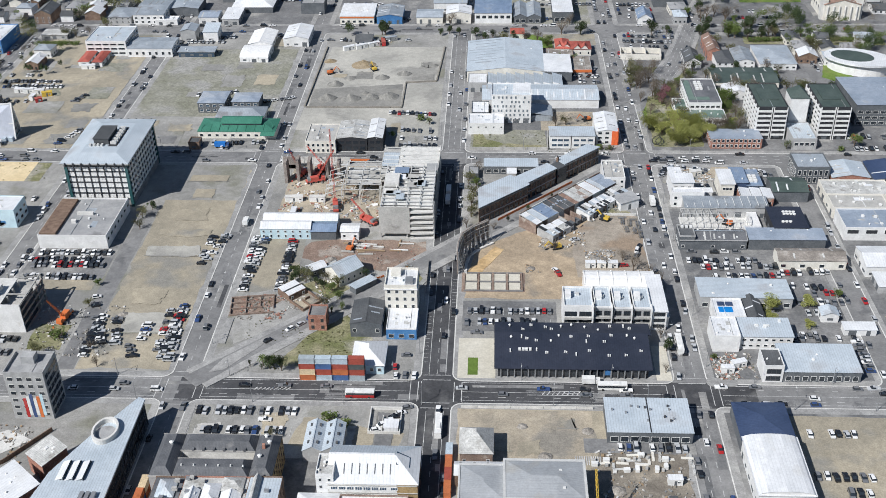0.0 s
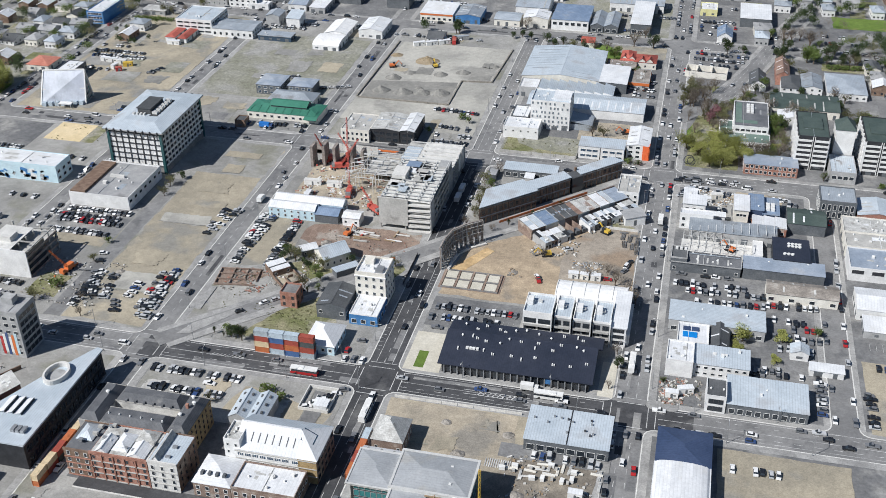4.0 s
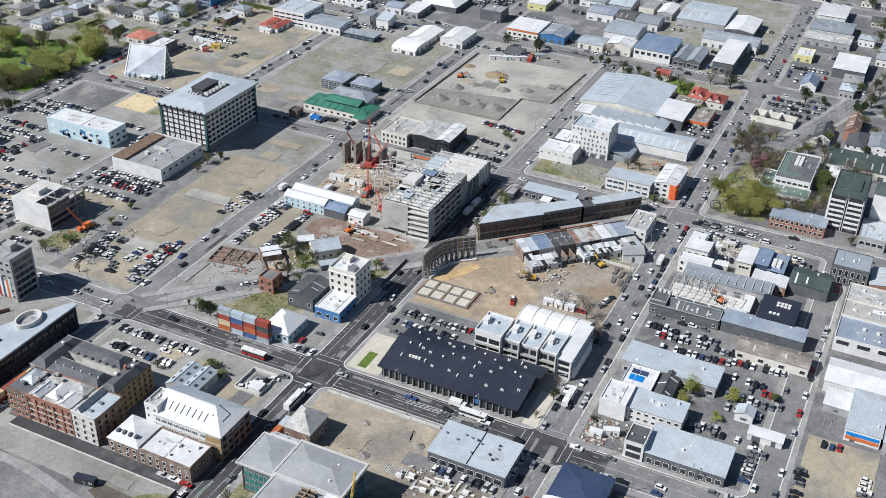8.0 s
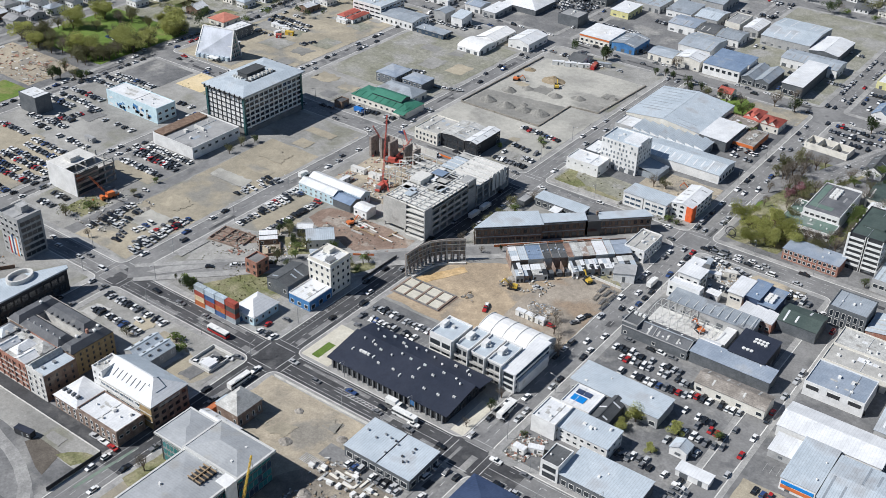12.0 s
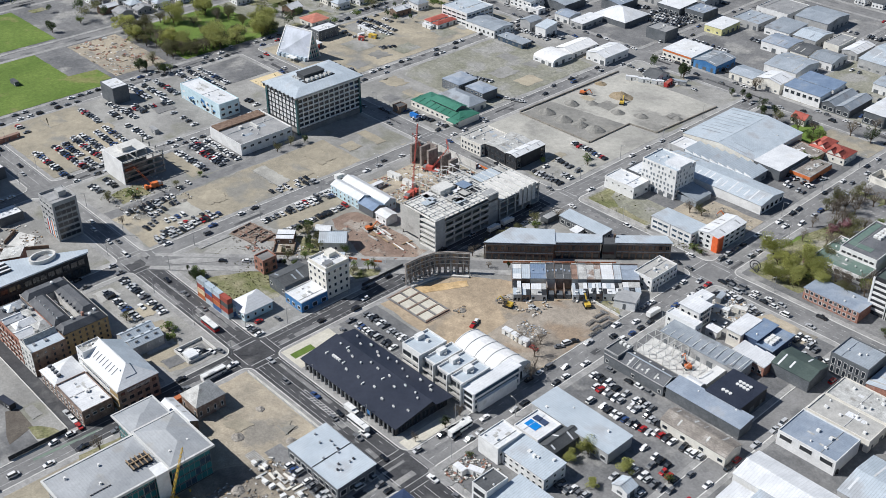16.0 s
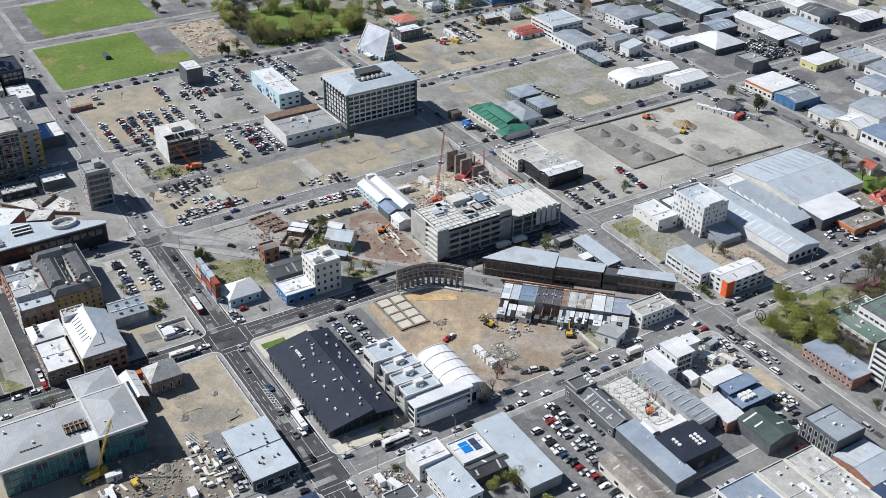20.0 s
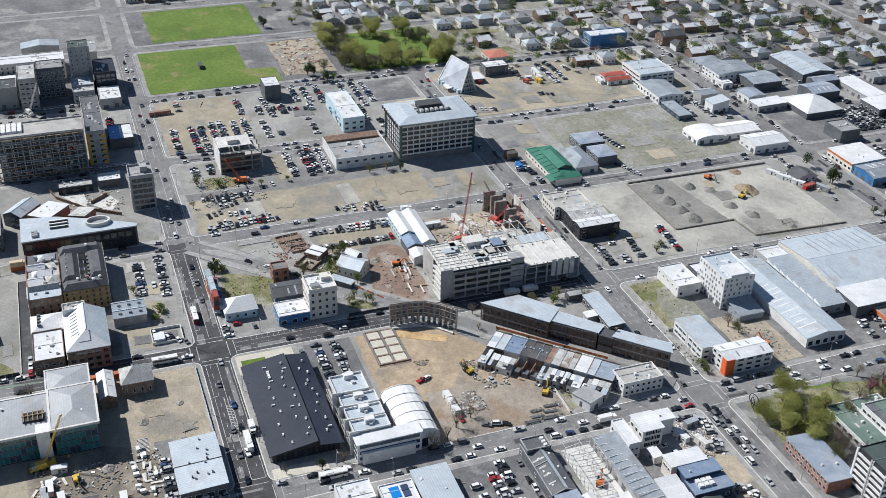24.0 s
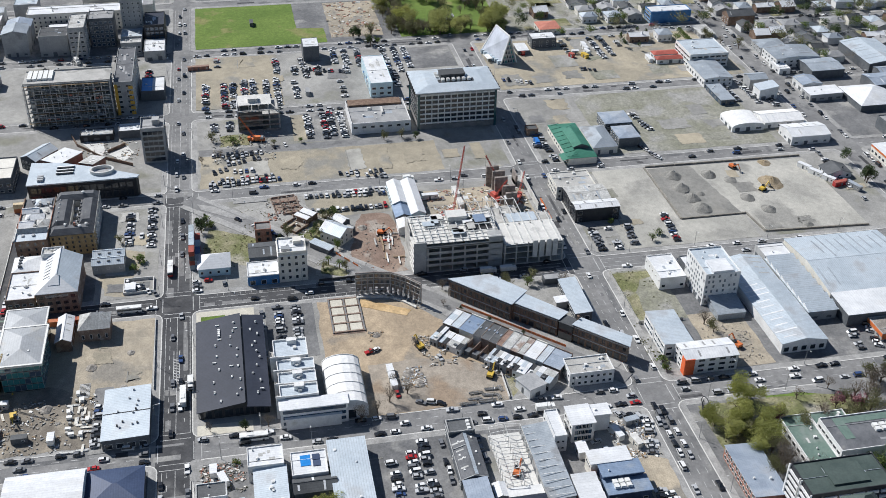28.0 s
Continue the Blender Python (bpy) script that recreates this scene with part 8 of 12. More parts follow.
LIST = [
    # south side of the block with the white apartments
    ("slate_workshop", "long low dark slate workshop with white ridge strip", 95, 126, 426.6, 437, 4.8, "wall_slate", "roof_slate", "gable_x", 1.9, 0, [("w", 3, 1, 1.6, 1.6, 1.0, 3), ("e", 2, 1, 2.2, 2.4, 0.2, 3), ("s", 6, 1, 1.6, 1.4, 1.4, 3), ("n", 6, 1, 1.6, 1.4, 1.4, 3)]),
    ("light_industrial", "long workshop with pale blue metal roof", 127, 162, 427, 436, 5.5, "wall_slate", "roof_steelblue", "mono_w", 0.8, 2, []),
    ("old_warehouse", "old warehouse with weathered grey gabled roof", 137, 167, 410.5, 421, 4.6, "wall_cream", "roof_umber", "gable_x", 1.8, 0, [("w", 4, 1, 2.4, 1.8, 1.0, 3)]),
    ("black_hall", "black-clad hall with dark roof and white roof fans", 140, 156, 435.5, 455, 7, "wall_black", "roof_navy", "hip", 0.5, 0, []),
    ("blue_office", "navy-walled office with flat steel-blue roof", 129.4, 136, 478.5, 494, 7.5, "wall_navy", "roof_blue", "slab", 1, 1, [("w", 4, 1, 2.0, 1.4, 1.4, 3.4)]),
    ("blue_office", "lower navy-walled office with blue roof and white plant", 136.1, 143.5, 478.5, 495, 5.6, "wall_navy", "roof_blue", "slab", 1, 0, [("s", 2, 1, 2.0, 1.4, 1.4, 3.4), ("e", 4, 1, 2.4, 1.6, 1.2, 3.4)]),
    ("green_shed", "dark green-grey steel shed with gabled roof", 147.5, 165, 472, 487, 5.8, "wall_slate", "roof_dkgreen", "gable_x", 1.8, 0, []),
    ("white_block", "white three-level block with flat roof", 122.4, 129.2, 476, 491.5, 7.8, "wall_cream", "roof_white", "slab", 1, 0, [("w", 3, 1, 1.6, 1.4, 4.4, 3.2)]),
    ("white_house", "white modern house of stacked boxes", 97, 112.6, 466.4, 471.6, 7.8, "wall_white", "roof_white", "flat", 1, 0, [("w", 2, 2, 1.6, 1.7, 1.0, 3.4), ("s", 2, 2, 1.2, 1.2, 1.2, 3.4)]),
    ("white_house", "white cubic house with blue glass side", 98, 108.6, 474.8, 484, 9.2, "wall_white", "roof_white", "slab", 1, 0, [("w", 3, 2, 1.8, 1.8, 2.0, 3.4), ("s", 4, 3, 2.6, 2.2, 0.8, 3.0, {"glass": "glass_blue"})]),
    ("white_house", "lower wing of the white cubic house", 98, 103.8, 484.05, 492, 8.4, "wall_white", "roof_white", "slab", 1, 1, [("w", 2, 2, 1.8, 1.8, 1.4, 3.4), ("e", 2, 2, 2.2, 2.0, 1.0, 3.4, {"glass": "glass_blue"})]),
    ("white_shed", "small white lean shed in the yard", 112.6, 118.4, 475, 478.6, 3.6, "wall_white", "roof_white", "mono_w", 0.5, 0, []),
    ("white_shed", "small white yard shed beside the bare frames", 128, 135, 438, 442.6, 3.2, "wall_white", "roof_white", "gable_x", 0.7, 0, []),
    ("brick_terrace", "long brick terrace with pale roof and white bays", 127, 154.5, 531, 544.5, 5.2, "brick_red", "roof_steelblue", "mono_e", 0.8, 2, [("w", 11, 2, 1.6, 1.8, 0.8, 3.0), ("n", 4, 2, 1.6, 1.6, 1.0, 3)]),
    ("long_hall", "long single-storey hall with pale blue roof", 97, 136, 379.5, 394, 5.2, "wall_grey", "roof_pale", "mono_s", 0.8, 3, [("w", 8, 1, 2.6, 2.0, 0.8, 3)]),
    ("billboard_roof_shop", "white-roofed shop with a blue painted roof sign", 101, 113.5, 365, 378.5, 5.6, "wall_white", "roof_white", "flat", 1, 0, [("s", 3, 1, 1.8, 1.8, 1.6, 3)]),
    ("gabled_shop", "dark gabled shop behind the painted roof", 114, 121.5, 365, 381, 4.6, "wall_slate", "roof_dark", "gable_y", 1.8, 0, []),
    ("white_shop", "white corner shop with flat roof and tall wall", 97.5, 108, 349, 362.5, 7.5, "wall_white", "roof_white", "flat", 1, 2, [("s", 2, 1, 1.4, 1.4, 3.6, 3)]),
    ("white_shop", "long white two-storey shop with pale roof", 108.2, 129.5, 351, 363, 6.2, "wall_white", "roof_pale", "mono_w", 0.6, 4, [("w", 7, 2, 1.6, 1.2, 1.2, 2.8), ("s", 3, 2, 1.4, 1.2, 1.2, 2.8)]),
    ("corner_office", "small two-storey office with dark red roof deck", 113.5, 121, 325 + 5, 341, 7.5, "wall_white", "roof_dark", "flat", 1, 2, [("w", 3, 2, 1.9, 2.2, 0.8, 3.4, {"frame_mat": "frame_dark"})]),
    ("cafe_row", "low shop row with pale blue metal roof and dark veranda", 121.3, 151, 330.5, 347, 4.8, "wall_slate", "roof_pale", "mono_w", 1.0, 2, [("w", 9, 1, 2.2, 2.4, 0.4, 3)]),
    ("navy_hall", "workshop with navy hipped roof and paper-white vents", 97.5, 116.5, 290.5, 311, 5.5, "wall_slate", "roof_navy_blue", "hip", 2.0, 0, []),
    ("white_shed", "large white curved-roof shed", 97.5, 116, 262, 290, 7.0, "wall_white", "roof_white", "vault_y", 1.6, 0, []),
    ("two_tone_shed", "low showroom with two-tone pale blue metal roof", 50.5, 81, 294, 312, 5.2, "wall_slate", "roof_pale", "mono_w", 0.7, 0, [("w", 8, 1, 3.0, 2.6, 0.6, 3), ("s", 4, 1, 3.0, 2.6, 0.6, 3)]),
    # beyond the narrow lane
    ("saw_roof_hall", "long pale hall with ribbed roof windows", 174, 214, 405, 422, 5.4, "wall_white", "roof_white", "gable_x", 1.8, 0, []),
    ("blue_roof_hall", "flat hall with steel-blue roof and black window band", 173, 197.5, 436, 454, 6.5, "wall_white", "roof_steelblue", "flat", 1, 4, [("w", 3, 1, 5.4, 2.2, 3.6, 3, {"glass": "wall_black"})]),
    ("grey_hall", "wide hall with grey roof and skylights", 173, 200, 456.5, 470, 5.4, "wall_cream", "concrete", "flat", 1, 8, []),
    ("grey_hall", "wide grey-roofed workshop by the lane", 173, 206, 471, 486, 5.0, "wall_cream", "roof_weathered", "flat", 1, 10, []),
    ("finned_office", "three-storey office with white sunshade fins", 163, 180, 491, 507, 9.4, "wall_slate", "roof_zinc", "flat", 1, 3, [("w", 6, 2, 1.6, 3.2, 0.8, 4.0), ("n", 5, 2, 1.6, 3.2, 0.8, 4.0)]),
    ("brick_shop", "blue-roofed brick shop by the cross street", 181, 200, 489, 506, 5, "brick_red", "roof_pale", "gable_y", 1.6, 2, [("w", 5, 1, 1.8, 1.6, 1.2, 3)]),
    ("blue_shop", "navy-roofed shop by the cross street", 201, 222, 486, 506, 5.5, "wall_slate", "roof_navy_blue", "gable_y", 1.6, 0, []),
    ("orange_banner_shop", "pale blue-roofed shop with blue and orange banner wall", 186, 199, 378, 404, 5.6, "wall_white", "roof_pale", "mono_w", 0.6, 2, []),
    ("sheds", "metal-clad shed with pale roof", 200, 224, 376, 403, 5.6, "wall_grey", "roof_pale", "gable_x", 1.5, 2, []),
    ("sheds", "small metal shed with zinc roof", 176, 186, 392, 403, 3.4, "wall_grey", "roof_white", "mono_w", 0.5, 0, []),
    ("sheds", "pale industrial hall with gabled roof", 205, 240, 424, 450, 6.4, "wall_grey", "roof_pale", "gable_x", 2.0, 3, []),
    ("sheds", "zinc-roofed industrial hall with vents", 208, 245, 455, 482, 6.4, "wall_grey", "roof_zinc", "gable_x", 2.0, 3, []),
    ("small_house", "tiny white house with pale roof beside the car park", 146, 153, 366 + 4, 376, 3.6, "wall_white", "roof_pale", "gable_y", 1.4, 0, []),
    ("long_shed", "row of low white sheds by the car park", 153, 166, 361, 366, 2.8, "wall_white", "roof_white", "mono_w", 0.4, 0, []),
    # around the college towers
    ("college_hall", "hall with steel-blue roof and glazed side", 212, 246, 560, 604, 11, "wall_slate", "roof_steelblue", "mono_e", 2.0, 4, [("w", 8, 3, 3.2, 1.8, 1.2, 3.2)]),
    ("college_block", "low pale block with flat roof in front of the towers", 170.5, 183.5, 530, 551, 6.2, "wall_grey", "roof_pale", "flat", 1, 2, [("w", 4, 1, 2.4, 2.0, 2.4, 3)]),
    ("green_roof_hall", "hall with broad dark green roof", 142, 181, 610, 633, 5, "wall_cream", "roof_dkgreen", "gable_x", 1.4, 0, []),
    ("white_roof_house", "house with white roof beside the green hall", 146, 162, 596, 609, 4, "wall_white", "roof_white", "gable_y", 2.0, 0, []),
    ("red_church_hall", "red brick hall with orange roof", 146, 154, 657, 684, 6.5, "brick_red", "roof_terracotta", "gable_y", 2.4, 0, []),
    ("dark_cottage", "cottage with dark gabled roof", 130, 140, 644, 664, 4, "wall_white", "roof_dark", "gable_y", 3.0, 0, []),
    ("town_house", "white town house with dark roof", 149, 160, 640, 662, 5.4, "wall_white", "roof_dark", "hip", 1.8, 1, [("w", 3, 2, 1.4, 1.4, 1.0, 2.7)]),
    ("town_house", "pale town house with zinc roof", 161, 173, 642, 664, 5.4, "wall_white", "roof_zinc", "gable_y", 1.8, 1, [("w", 3, 2, 1.4, 1.4, 1.0, 2.7)]),
    ("school_block", "long low school block with pale roof", 176, 199, 641, 672, 4.4, "wall_white", "roof_zinc", "hip", 1.2, 2, [("w", 6, 1, 1.8, 1.4, 1.2, 3)]),
    # east of the cross street
    ("warehouse_large", "very large warehouse with pale blue low-gabled roof", -8, 40, 622, 673, 7.0, "wall_cream", "roof_pale", "gable_y", 2.6, 6, []),
    ("warehouse_bay", "side bay of the warehouse with ribbed white roof", 40.2, 57, 622, 651, 6.4, "wall_slate", "roof_white", "mono_s", 0.6, 0, []),
    ("sawtooth_hall", "long hall with sawtooth roof and glazed ends", 5, 50, 606, 620.5, 5.0, "wall_grey", "roof_pale", "saw", 1.8, 0, []),
    ("strip_hall", "very long white-walled hall with pale gabled roof", 24, 70.5, 583, 604.5, 5.4, "wall_white", "roof_pale", "gable_x", 2.0, 0, [("s", 5, 1, 2.6, 2.6, 0.8, 3)]),
    ("strip_hall", "hall end with pale gabled roof", 2, 23.8, 583, 604, 5.4, "wall_white", "roof_pale", "gable_x", 2.0, 0, []),
    ("front_block", "white two-storey block with flat roof", -5.5, 14.5, 547.5, 560.5, 6.4, "wall_white", "roof_white", "flat", 1, 2, [("s", 2, 1, 1.8, 1.6, 1.4, 3), ("w", 5, 1, 1.0, 1.0, 4, 3)]),
    ("middle_block", "low white block behind the wall", -4, 6, 564, 580, 5.4, "wall_slate", "roof_white", "flat", 1, 1, []),
    ("top_block", "small white-roofed block at the warehouse corner", -7, 4.5, 606, 620.5, 5.8, "wall_grey", "roof_white", "flat", 1, 1, []),
    ("town_offices", "two-storey offices with pale roof and ribbon windows", 39.5, 51, 530.5, 544, 6.6, "wall_white", "roof_pale", "mono_e", 0.8, 0, [("w", 3, 2, 3.0, 1.5, 1.2, 3.0, {"glass": "glass_blue"}), ("s", 3, 2, 2.6, 1.4, 1.2, 3)]),
    ("town_offices", "second pair of offices with pale roof", 51.5, 64, 530.5, 544, 6.6, "wall_white", "roof_pale", "mono_e", 0.8, 0, [("w", 3, 2, 3.0, 1.5, 1.2, 3.0, {"glass": "glass_blue"}), ("s", 3, 2, 2.6, 1.4, 1.2, 3)]),
    ("orange_office", "white-roofed office with an orange front corner", 65, 77, 535, 559, 8.0, "wall_white", "roof_white", "gable_y", 1.2, 0, [("s", 5, 3, 3.0, 1.5, 0.9, 2.7, {"glass": "glass_dark"}), ("w", 3, 3, 2.2, 1.5, 0.9, 2.7)]),
    ("red_roof_villa", "cream villa with bright red tiled roof", 49, 58, 666, 683, 4.6, "wall_cream", "roof_red", "hip", 2.6, 0, [("w", 3, 1, 1.2, 1.6, 1.2, 3)]),
    ("red_roof_villa", "second wing of the red-tiled villa", 58.2, 72, 665, 679, 4.6, "wall_cream", "roof_red", "hip", 2.6, 0, [("w", 3, 1, 1.2, 1.6, 1.2, 3), ("s", 3, 1, 1.2, 1.6, 1.2, 3)]),
    ("orange_shop", "low brown-roofed shop with an orange front", 57.4, 70, 632, 655, 3.8, "wall_grey", "roof_umber", "flat", 1, 2, []),
    ("low_annex", "low dark-roofed annex behind the warehouse", 41, 60, 651, 668, 3.8, "brick_brown", "roof_umber", "flat", 1, 2, []),
    ("red_villa_wing", "small red-roofed house behind trees", 20, 29, 694, 703, 4.2, "wall_cream", "roof_red", "gable_x", 2.2, 0, []),
    ("blue_bay_hall", "workshop with ribbed blue roof", -5, 21, 725, 738, 7.6, "wall_white", "roof_blue", "mono_w", 0.8, 0, [("w", 6, 1, 2.8, 2.4, 3.6, 3)]),
    ("blue_bay_hall", "second workshop with ribbed blue roof", -5, 21, 741, 756, 7.6, "wall_white", "roof_blue", "mono_w", 0.8, 0, [("w", 6, 1, 2.8, 2.4, 3.6, 3)]),
    ("white_top_hall", "hall with bright white flat roof", 50, 63.5, 726, 774, 8, "wall_slate", "roof_white", "slab", 1, 0, [("w", 3, 1, 3.4, 3, 0.8, 3)]),
    # north-east lots
    ("lodge_green", "building with bright green metal roof", -158, -114, 541, 558, 4.4, "wall_cream", "roof_green", "hip", 2.0, 0, [("w", 10, 1, 2.0, 1.6, 1.2, 3)]),
    ("lodge_grey", "grey hip-roofed wing beside the green roof", -152, -124, 559, 574, 4.6, "wall_cream", "roof_zinc", "hip", 2.6, 0, []),
    ("round_offices", "dark blue-roofed office pavilion", -146, -130, 577, 590, 6.4, "wall_slate", "roof_steelblue", "hip", 1.0, 0, [("w", 4, 2, 2.2, 1.6, 0.9, 2.9, {"glass": "glass_blue"})]),
    ("round_offices", "second blue-roofed office pavilion", -166, -150, 575, 592, 6.4, "wall_slate", "roof_steelblue", "hip", 1.0, 0, [("w", 4, 2, 2.2, 1.6, 0.9, 2.9, {"glass": "glass_blue"}), ("s", 4, 2, 2.2, 1.6, 0.9, 2.9)]),
    ("terrace_pale", "cream two-storey shop with roofless top", -94, -77.5, 523, 545, 7, "wall_cream", "concrete", "flat", 1, 4, [("w", 6, 2, 1.4, 1.8, 0.9, 3.2), ("s", 6, 2, 1.4, 1.8, 0.9, 3.2)]),
    ("black_showroom", "black-clad showroom with weathered pale roof", -77, -60.5, 526, 548, 7.6, "wall_black", "roof_weathered", "gable_y", 1.0, 4, [("w", 4, 2, 3.0, 2.2, 0.8, 3.4, {"frame_mat": "frame_dark"}), ("s", 5, 2, 2.6, 2.2, 0.8, 3.4, {"frame_mat": "steel_grey"})]),
    ("black_showroom", "black narrow showroom with white roof", -60, -52, 526, 550, 8.0, "wall_black", "roof_white", "gable_y", 0.8, 0, [("s", 2, 2, 2.6, 2.2, 0.8, 3.6, {"frame_mat": "steel_grey"}), ("w", 2, 2, 2.6, 2.2, 0.8, 3.6, {"frame_mat": "frame_dark"})]),
    ("brick_hut", "small square brick hut on gravel", -160, -154, 524 + 3, 534, 4, "brick_brown", "roof_dark", "flat", 1, 0, []),
    ("stacked_office", "white stepped office with ribbon windows", -262, -235, 664, 692, 10, "wall_white", "roof_pale", "flat", 1, 3, [("w", 5, 3, 4.4, 1.4, 1.4, 3.0), ("s", 6, 3, 3.6, 1.4, 1.4, 3.0)]),
    ("stacked_office", "lower grey-roofed wing of the office", -234, -204, 662, 682, 6, "wall_white", "roof_zinc", "gable_x", 1.2, 2, [("w", 7, 1, 1.8, 2.2, 1.6, 3), ("s", 5, 2, 1.6, 1.6, 1.0, 2.7)]),
    ("caryard_office", "car-yard office under a flat pale canopy", -200, -176, 662, 671, 3.6, "glass_blue", "roof_zinc", "slab", 1, 2, []),
    ("white_shed", "white gabled shed with wide door", -133, -116, 681, 706, 5.6, "wall_white", "roof_white", "gable_y", 1.8, 0, []),
    ("orange_trim_shop", "white-roofed shop with orange trimmed front", -100, -76, 724, 749, 5.6, "wall_cream", "roof_white", "mono_w", 0.6, 2, [("w", 6, 1, 2.2, 1.8, 1.0, 3), ("s", 3, 1, 2.0, 1.6, 1, 3)]),
    ("blue_wall_shop", "shop with dark blue walls and zinc roof", -74, -56, 724, 747, 5.4, "wall_blue", "roof_zinc", "gable_y", 1.6, 2, []),
    ("grey_box", "tall grey box with flat roof", -131, -114, 745, 760, 7.6, "wall_slate", "roof_grey", "flat", 1, 2, []),
    ("pyramid_shop", "shop under a big white pyramid roof", -182, -152, 747, 776, 4.4, "wall_slate", "roof_white", "hip", 5.0, 0, []),
    ("blue_shop", "shop with pale blue gabled roof", -201, -187, 724, 738, 5, "wall_white", "roof_steelblue", "gable_x", 1.4, 0, []),
    ("grey_shop", "long low shop with pale roof", -184, -172, 722, 745, 4.4, "wall_grey", "roof_white", "mono_w", 0.5, 2, []),
    ("long_offices", "long two-storey offices with zinc roof", -248, -226, 724, 756, 7, "wall_white", "roof_zinc", "gable_x", 1.2, 3, [("s", 7, 2, 2.0, 1.5, 1.0, 2.9), ("w", 5, 2, 2.0, 1.5, 1.0, 2.9)]),
    ("long_offices", "grey-roofed offices behind the long block", -226, -205, 740, 764, 6, "wall_slate", "roof_zinc", "gable_y", 1.2, 3, []),
    ("grey_house_row", "grey flats with shallow roof", -266, -250, 724, 744, 5.4, "wall_grey", "roof_zinc", "hip", 1.4, 0, [("w", 4, 2, 1.4, 1.3, 1, 2.6)]),
    ("kiosk", "low white-roofed kiosk by the street", -232, -216, 722, 730, 3.6, "wall_white", "roof_white", "flat", 1, 1, []),
    ("big_halls", "large hall with blue-grey gabled roof", -250, -208, 784, 812, 7, "wall_slate", "roof_pale", "gable_x", 2.0, 4, []),
    ("dark_shops", "dark blue-roofed gabled workshop", -194, -176, 770, 792, 6.5, "wall_slate", "roof_steelblue", "gable_y", 1.4, 2, []),
    ("glass_flats", "three-storey flats with blue glass", -334, -321, 668, 700, 8.6, "wall_blue", "roof_white", "flat", 1, 2, [("w", 5, 3, 2.2, 1.6, 0.9, 2.8)]),
    ("barrel_flats", "pair of brown gabled flats", -320, -308, 725, 746, 7, "brick_brown", "roof_dark", "gable_y", 3.0, 0, [("w", 3, 2, 1.4, 1.4, 1, 2.7)]),
    # north-west
    ("hospital", "long cream four-storey institutional building with white parapet", -387, -370, 214, 279, 14, "wall_cream", "roof_white", "flat", 1, 6, [("s", 18, 4, 1.4, 1.7, 1.0, 3.2), ("e", 5, 4, 1.4, 1.6, 1.0, 3.2)]),
    ("office_wing", "grey office wing with ribbon windows and pale roof", -345, -318, 248, 259, 22, "wall_grey", "roof_weathered", "flat", 1, 3, [("s", 3, 6, 2.4, 1.5, 1.4, 3.3), ("e", 6, 6, 2.2, 1.5, 1.4, 3.3)]),
    # slate walls here carry the shade of the recess in their colour
    ("office_wing", "rear office wing with dark glazed front", -352, -336, 260, 277, 21, "wall_slate", "roof_grey", "flat", 1, 5, [("s", 5, 6, 2.2, 2.0, 1.2, 3.2, {"glass": "glass_blue"})]),
    ("slab_tower", "tall grey slab tower with two columns of small windows", -361, -347, 282, 296, 30, "wall_grey", "roof_dkgreen", "flat", 1, 3, [("s", 4, 9, 1.2, 1.5, 1.6, 3.1), ("e", 4, 9, 1.2, 1.5, 1.6, 3.1)]),
    ("mid_block", "low dark-fronted block with white roof", -366, -350, 229, 246, 8, "wall_slate", "roof_white", "flat", 1, 2, [("s", 5, 2, 1.6, 1.5, 1, 3)]),
    ("white_roof_block", "flat-roofed block with glazed white roof below the tower", -346, -330, 281, 295.5, 9, "wall_grey", "roof_pale", "flat", 1, 4, [("s", 4, 2, 1.8, 1.6, 1, 3.2)]),
    ("white_roof_block", "narrow low wing with weathered pale roof", -329.6, -321, 281, 295, 8, "wall_grey", "roof_weathered", "flat", 1, 2, [("s", 4, 2, 1.8, 1.6, 1, 3.2)]),
    ("white_roof_shop", "low shop with flat white roof and roof units", -329, -307, 297, 311, 6.5, "wall_grey", "roof_white", "flat", 1, 6, []),
    ("dark_glass_block", "dark glass block with black faceted top", -360, -334, 297, 311, 15, "wall_black", "roof_navy", "flat", 1, 2, [("s", 4, 4, 2.6, 2.6, 1.0, 3.4, {"glass": "glass_blue", "frame_mat": "frame_dark"})]),
    ("amber_tower", "narrow tower with amber-painted front and dark roof", -277, -222, 284, 295, 22, "wall_grey", "roof_slate", "flat", 1, 9, [("s", 2, 6, 3.0, 1.8, 1.6, 3.4), ("e", 12, 6, 2.2, 1.7, 1.6, 3.4)]),
    ("blue_side_shop", "low shop half under a bright blue roof, half white", -263, -241, 297.5, 312, 6.5, "wall_slate", "roof_white", "flat", 1, 1, []),
    # halls and shops beyond the second cross street
    ("white_strip_hall", "long low hall with white ribbed roof", -199, -163, 806, 821, 5, "wall_grey", "roof_white", "mono_w", 0.8, 2, []),
    ("corner_showroom", "showroom with white roof on the street corner", -160, -140, 797, 820, 6, "wall_slate", "roof_white", "mono_w", 0.8, 2, [("w", 4, 1, 3.0, 2.4, 0.8, 3)]),
    ("corner_showroom", "slate-walled showroom with steel-blue roof", -138, -121, 801, 820, 6, "wall_slate", "roof_steelblue", "flat", 1, 3, [("w", 4, 1, 3.0, 2.4, 0.8, 3)]),
    ("pale_blue_hall", "wide hall with pale blue metal roof", -167, -136, 824, 848, 6.5, "wall_grey", "roof_pale", "gable_x", 1.6, 2, []),
    ("yellow_front_shop", "white-roofed shop with lemon-yellow front", -109, -94, 786, 809, 5, "wall_lemon", "roof_white", "mono_w", 0.6, 2, []),
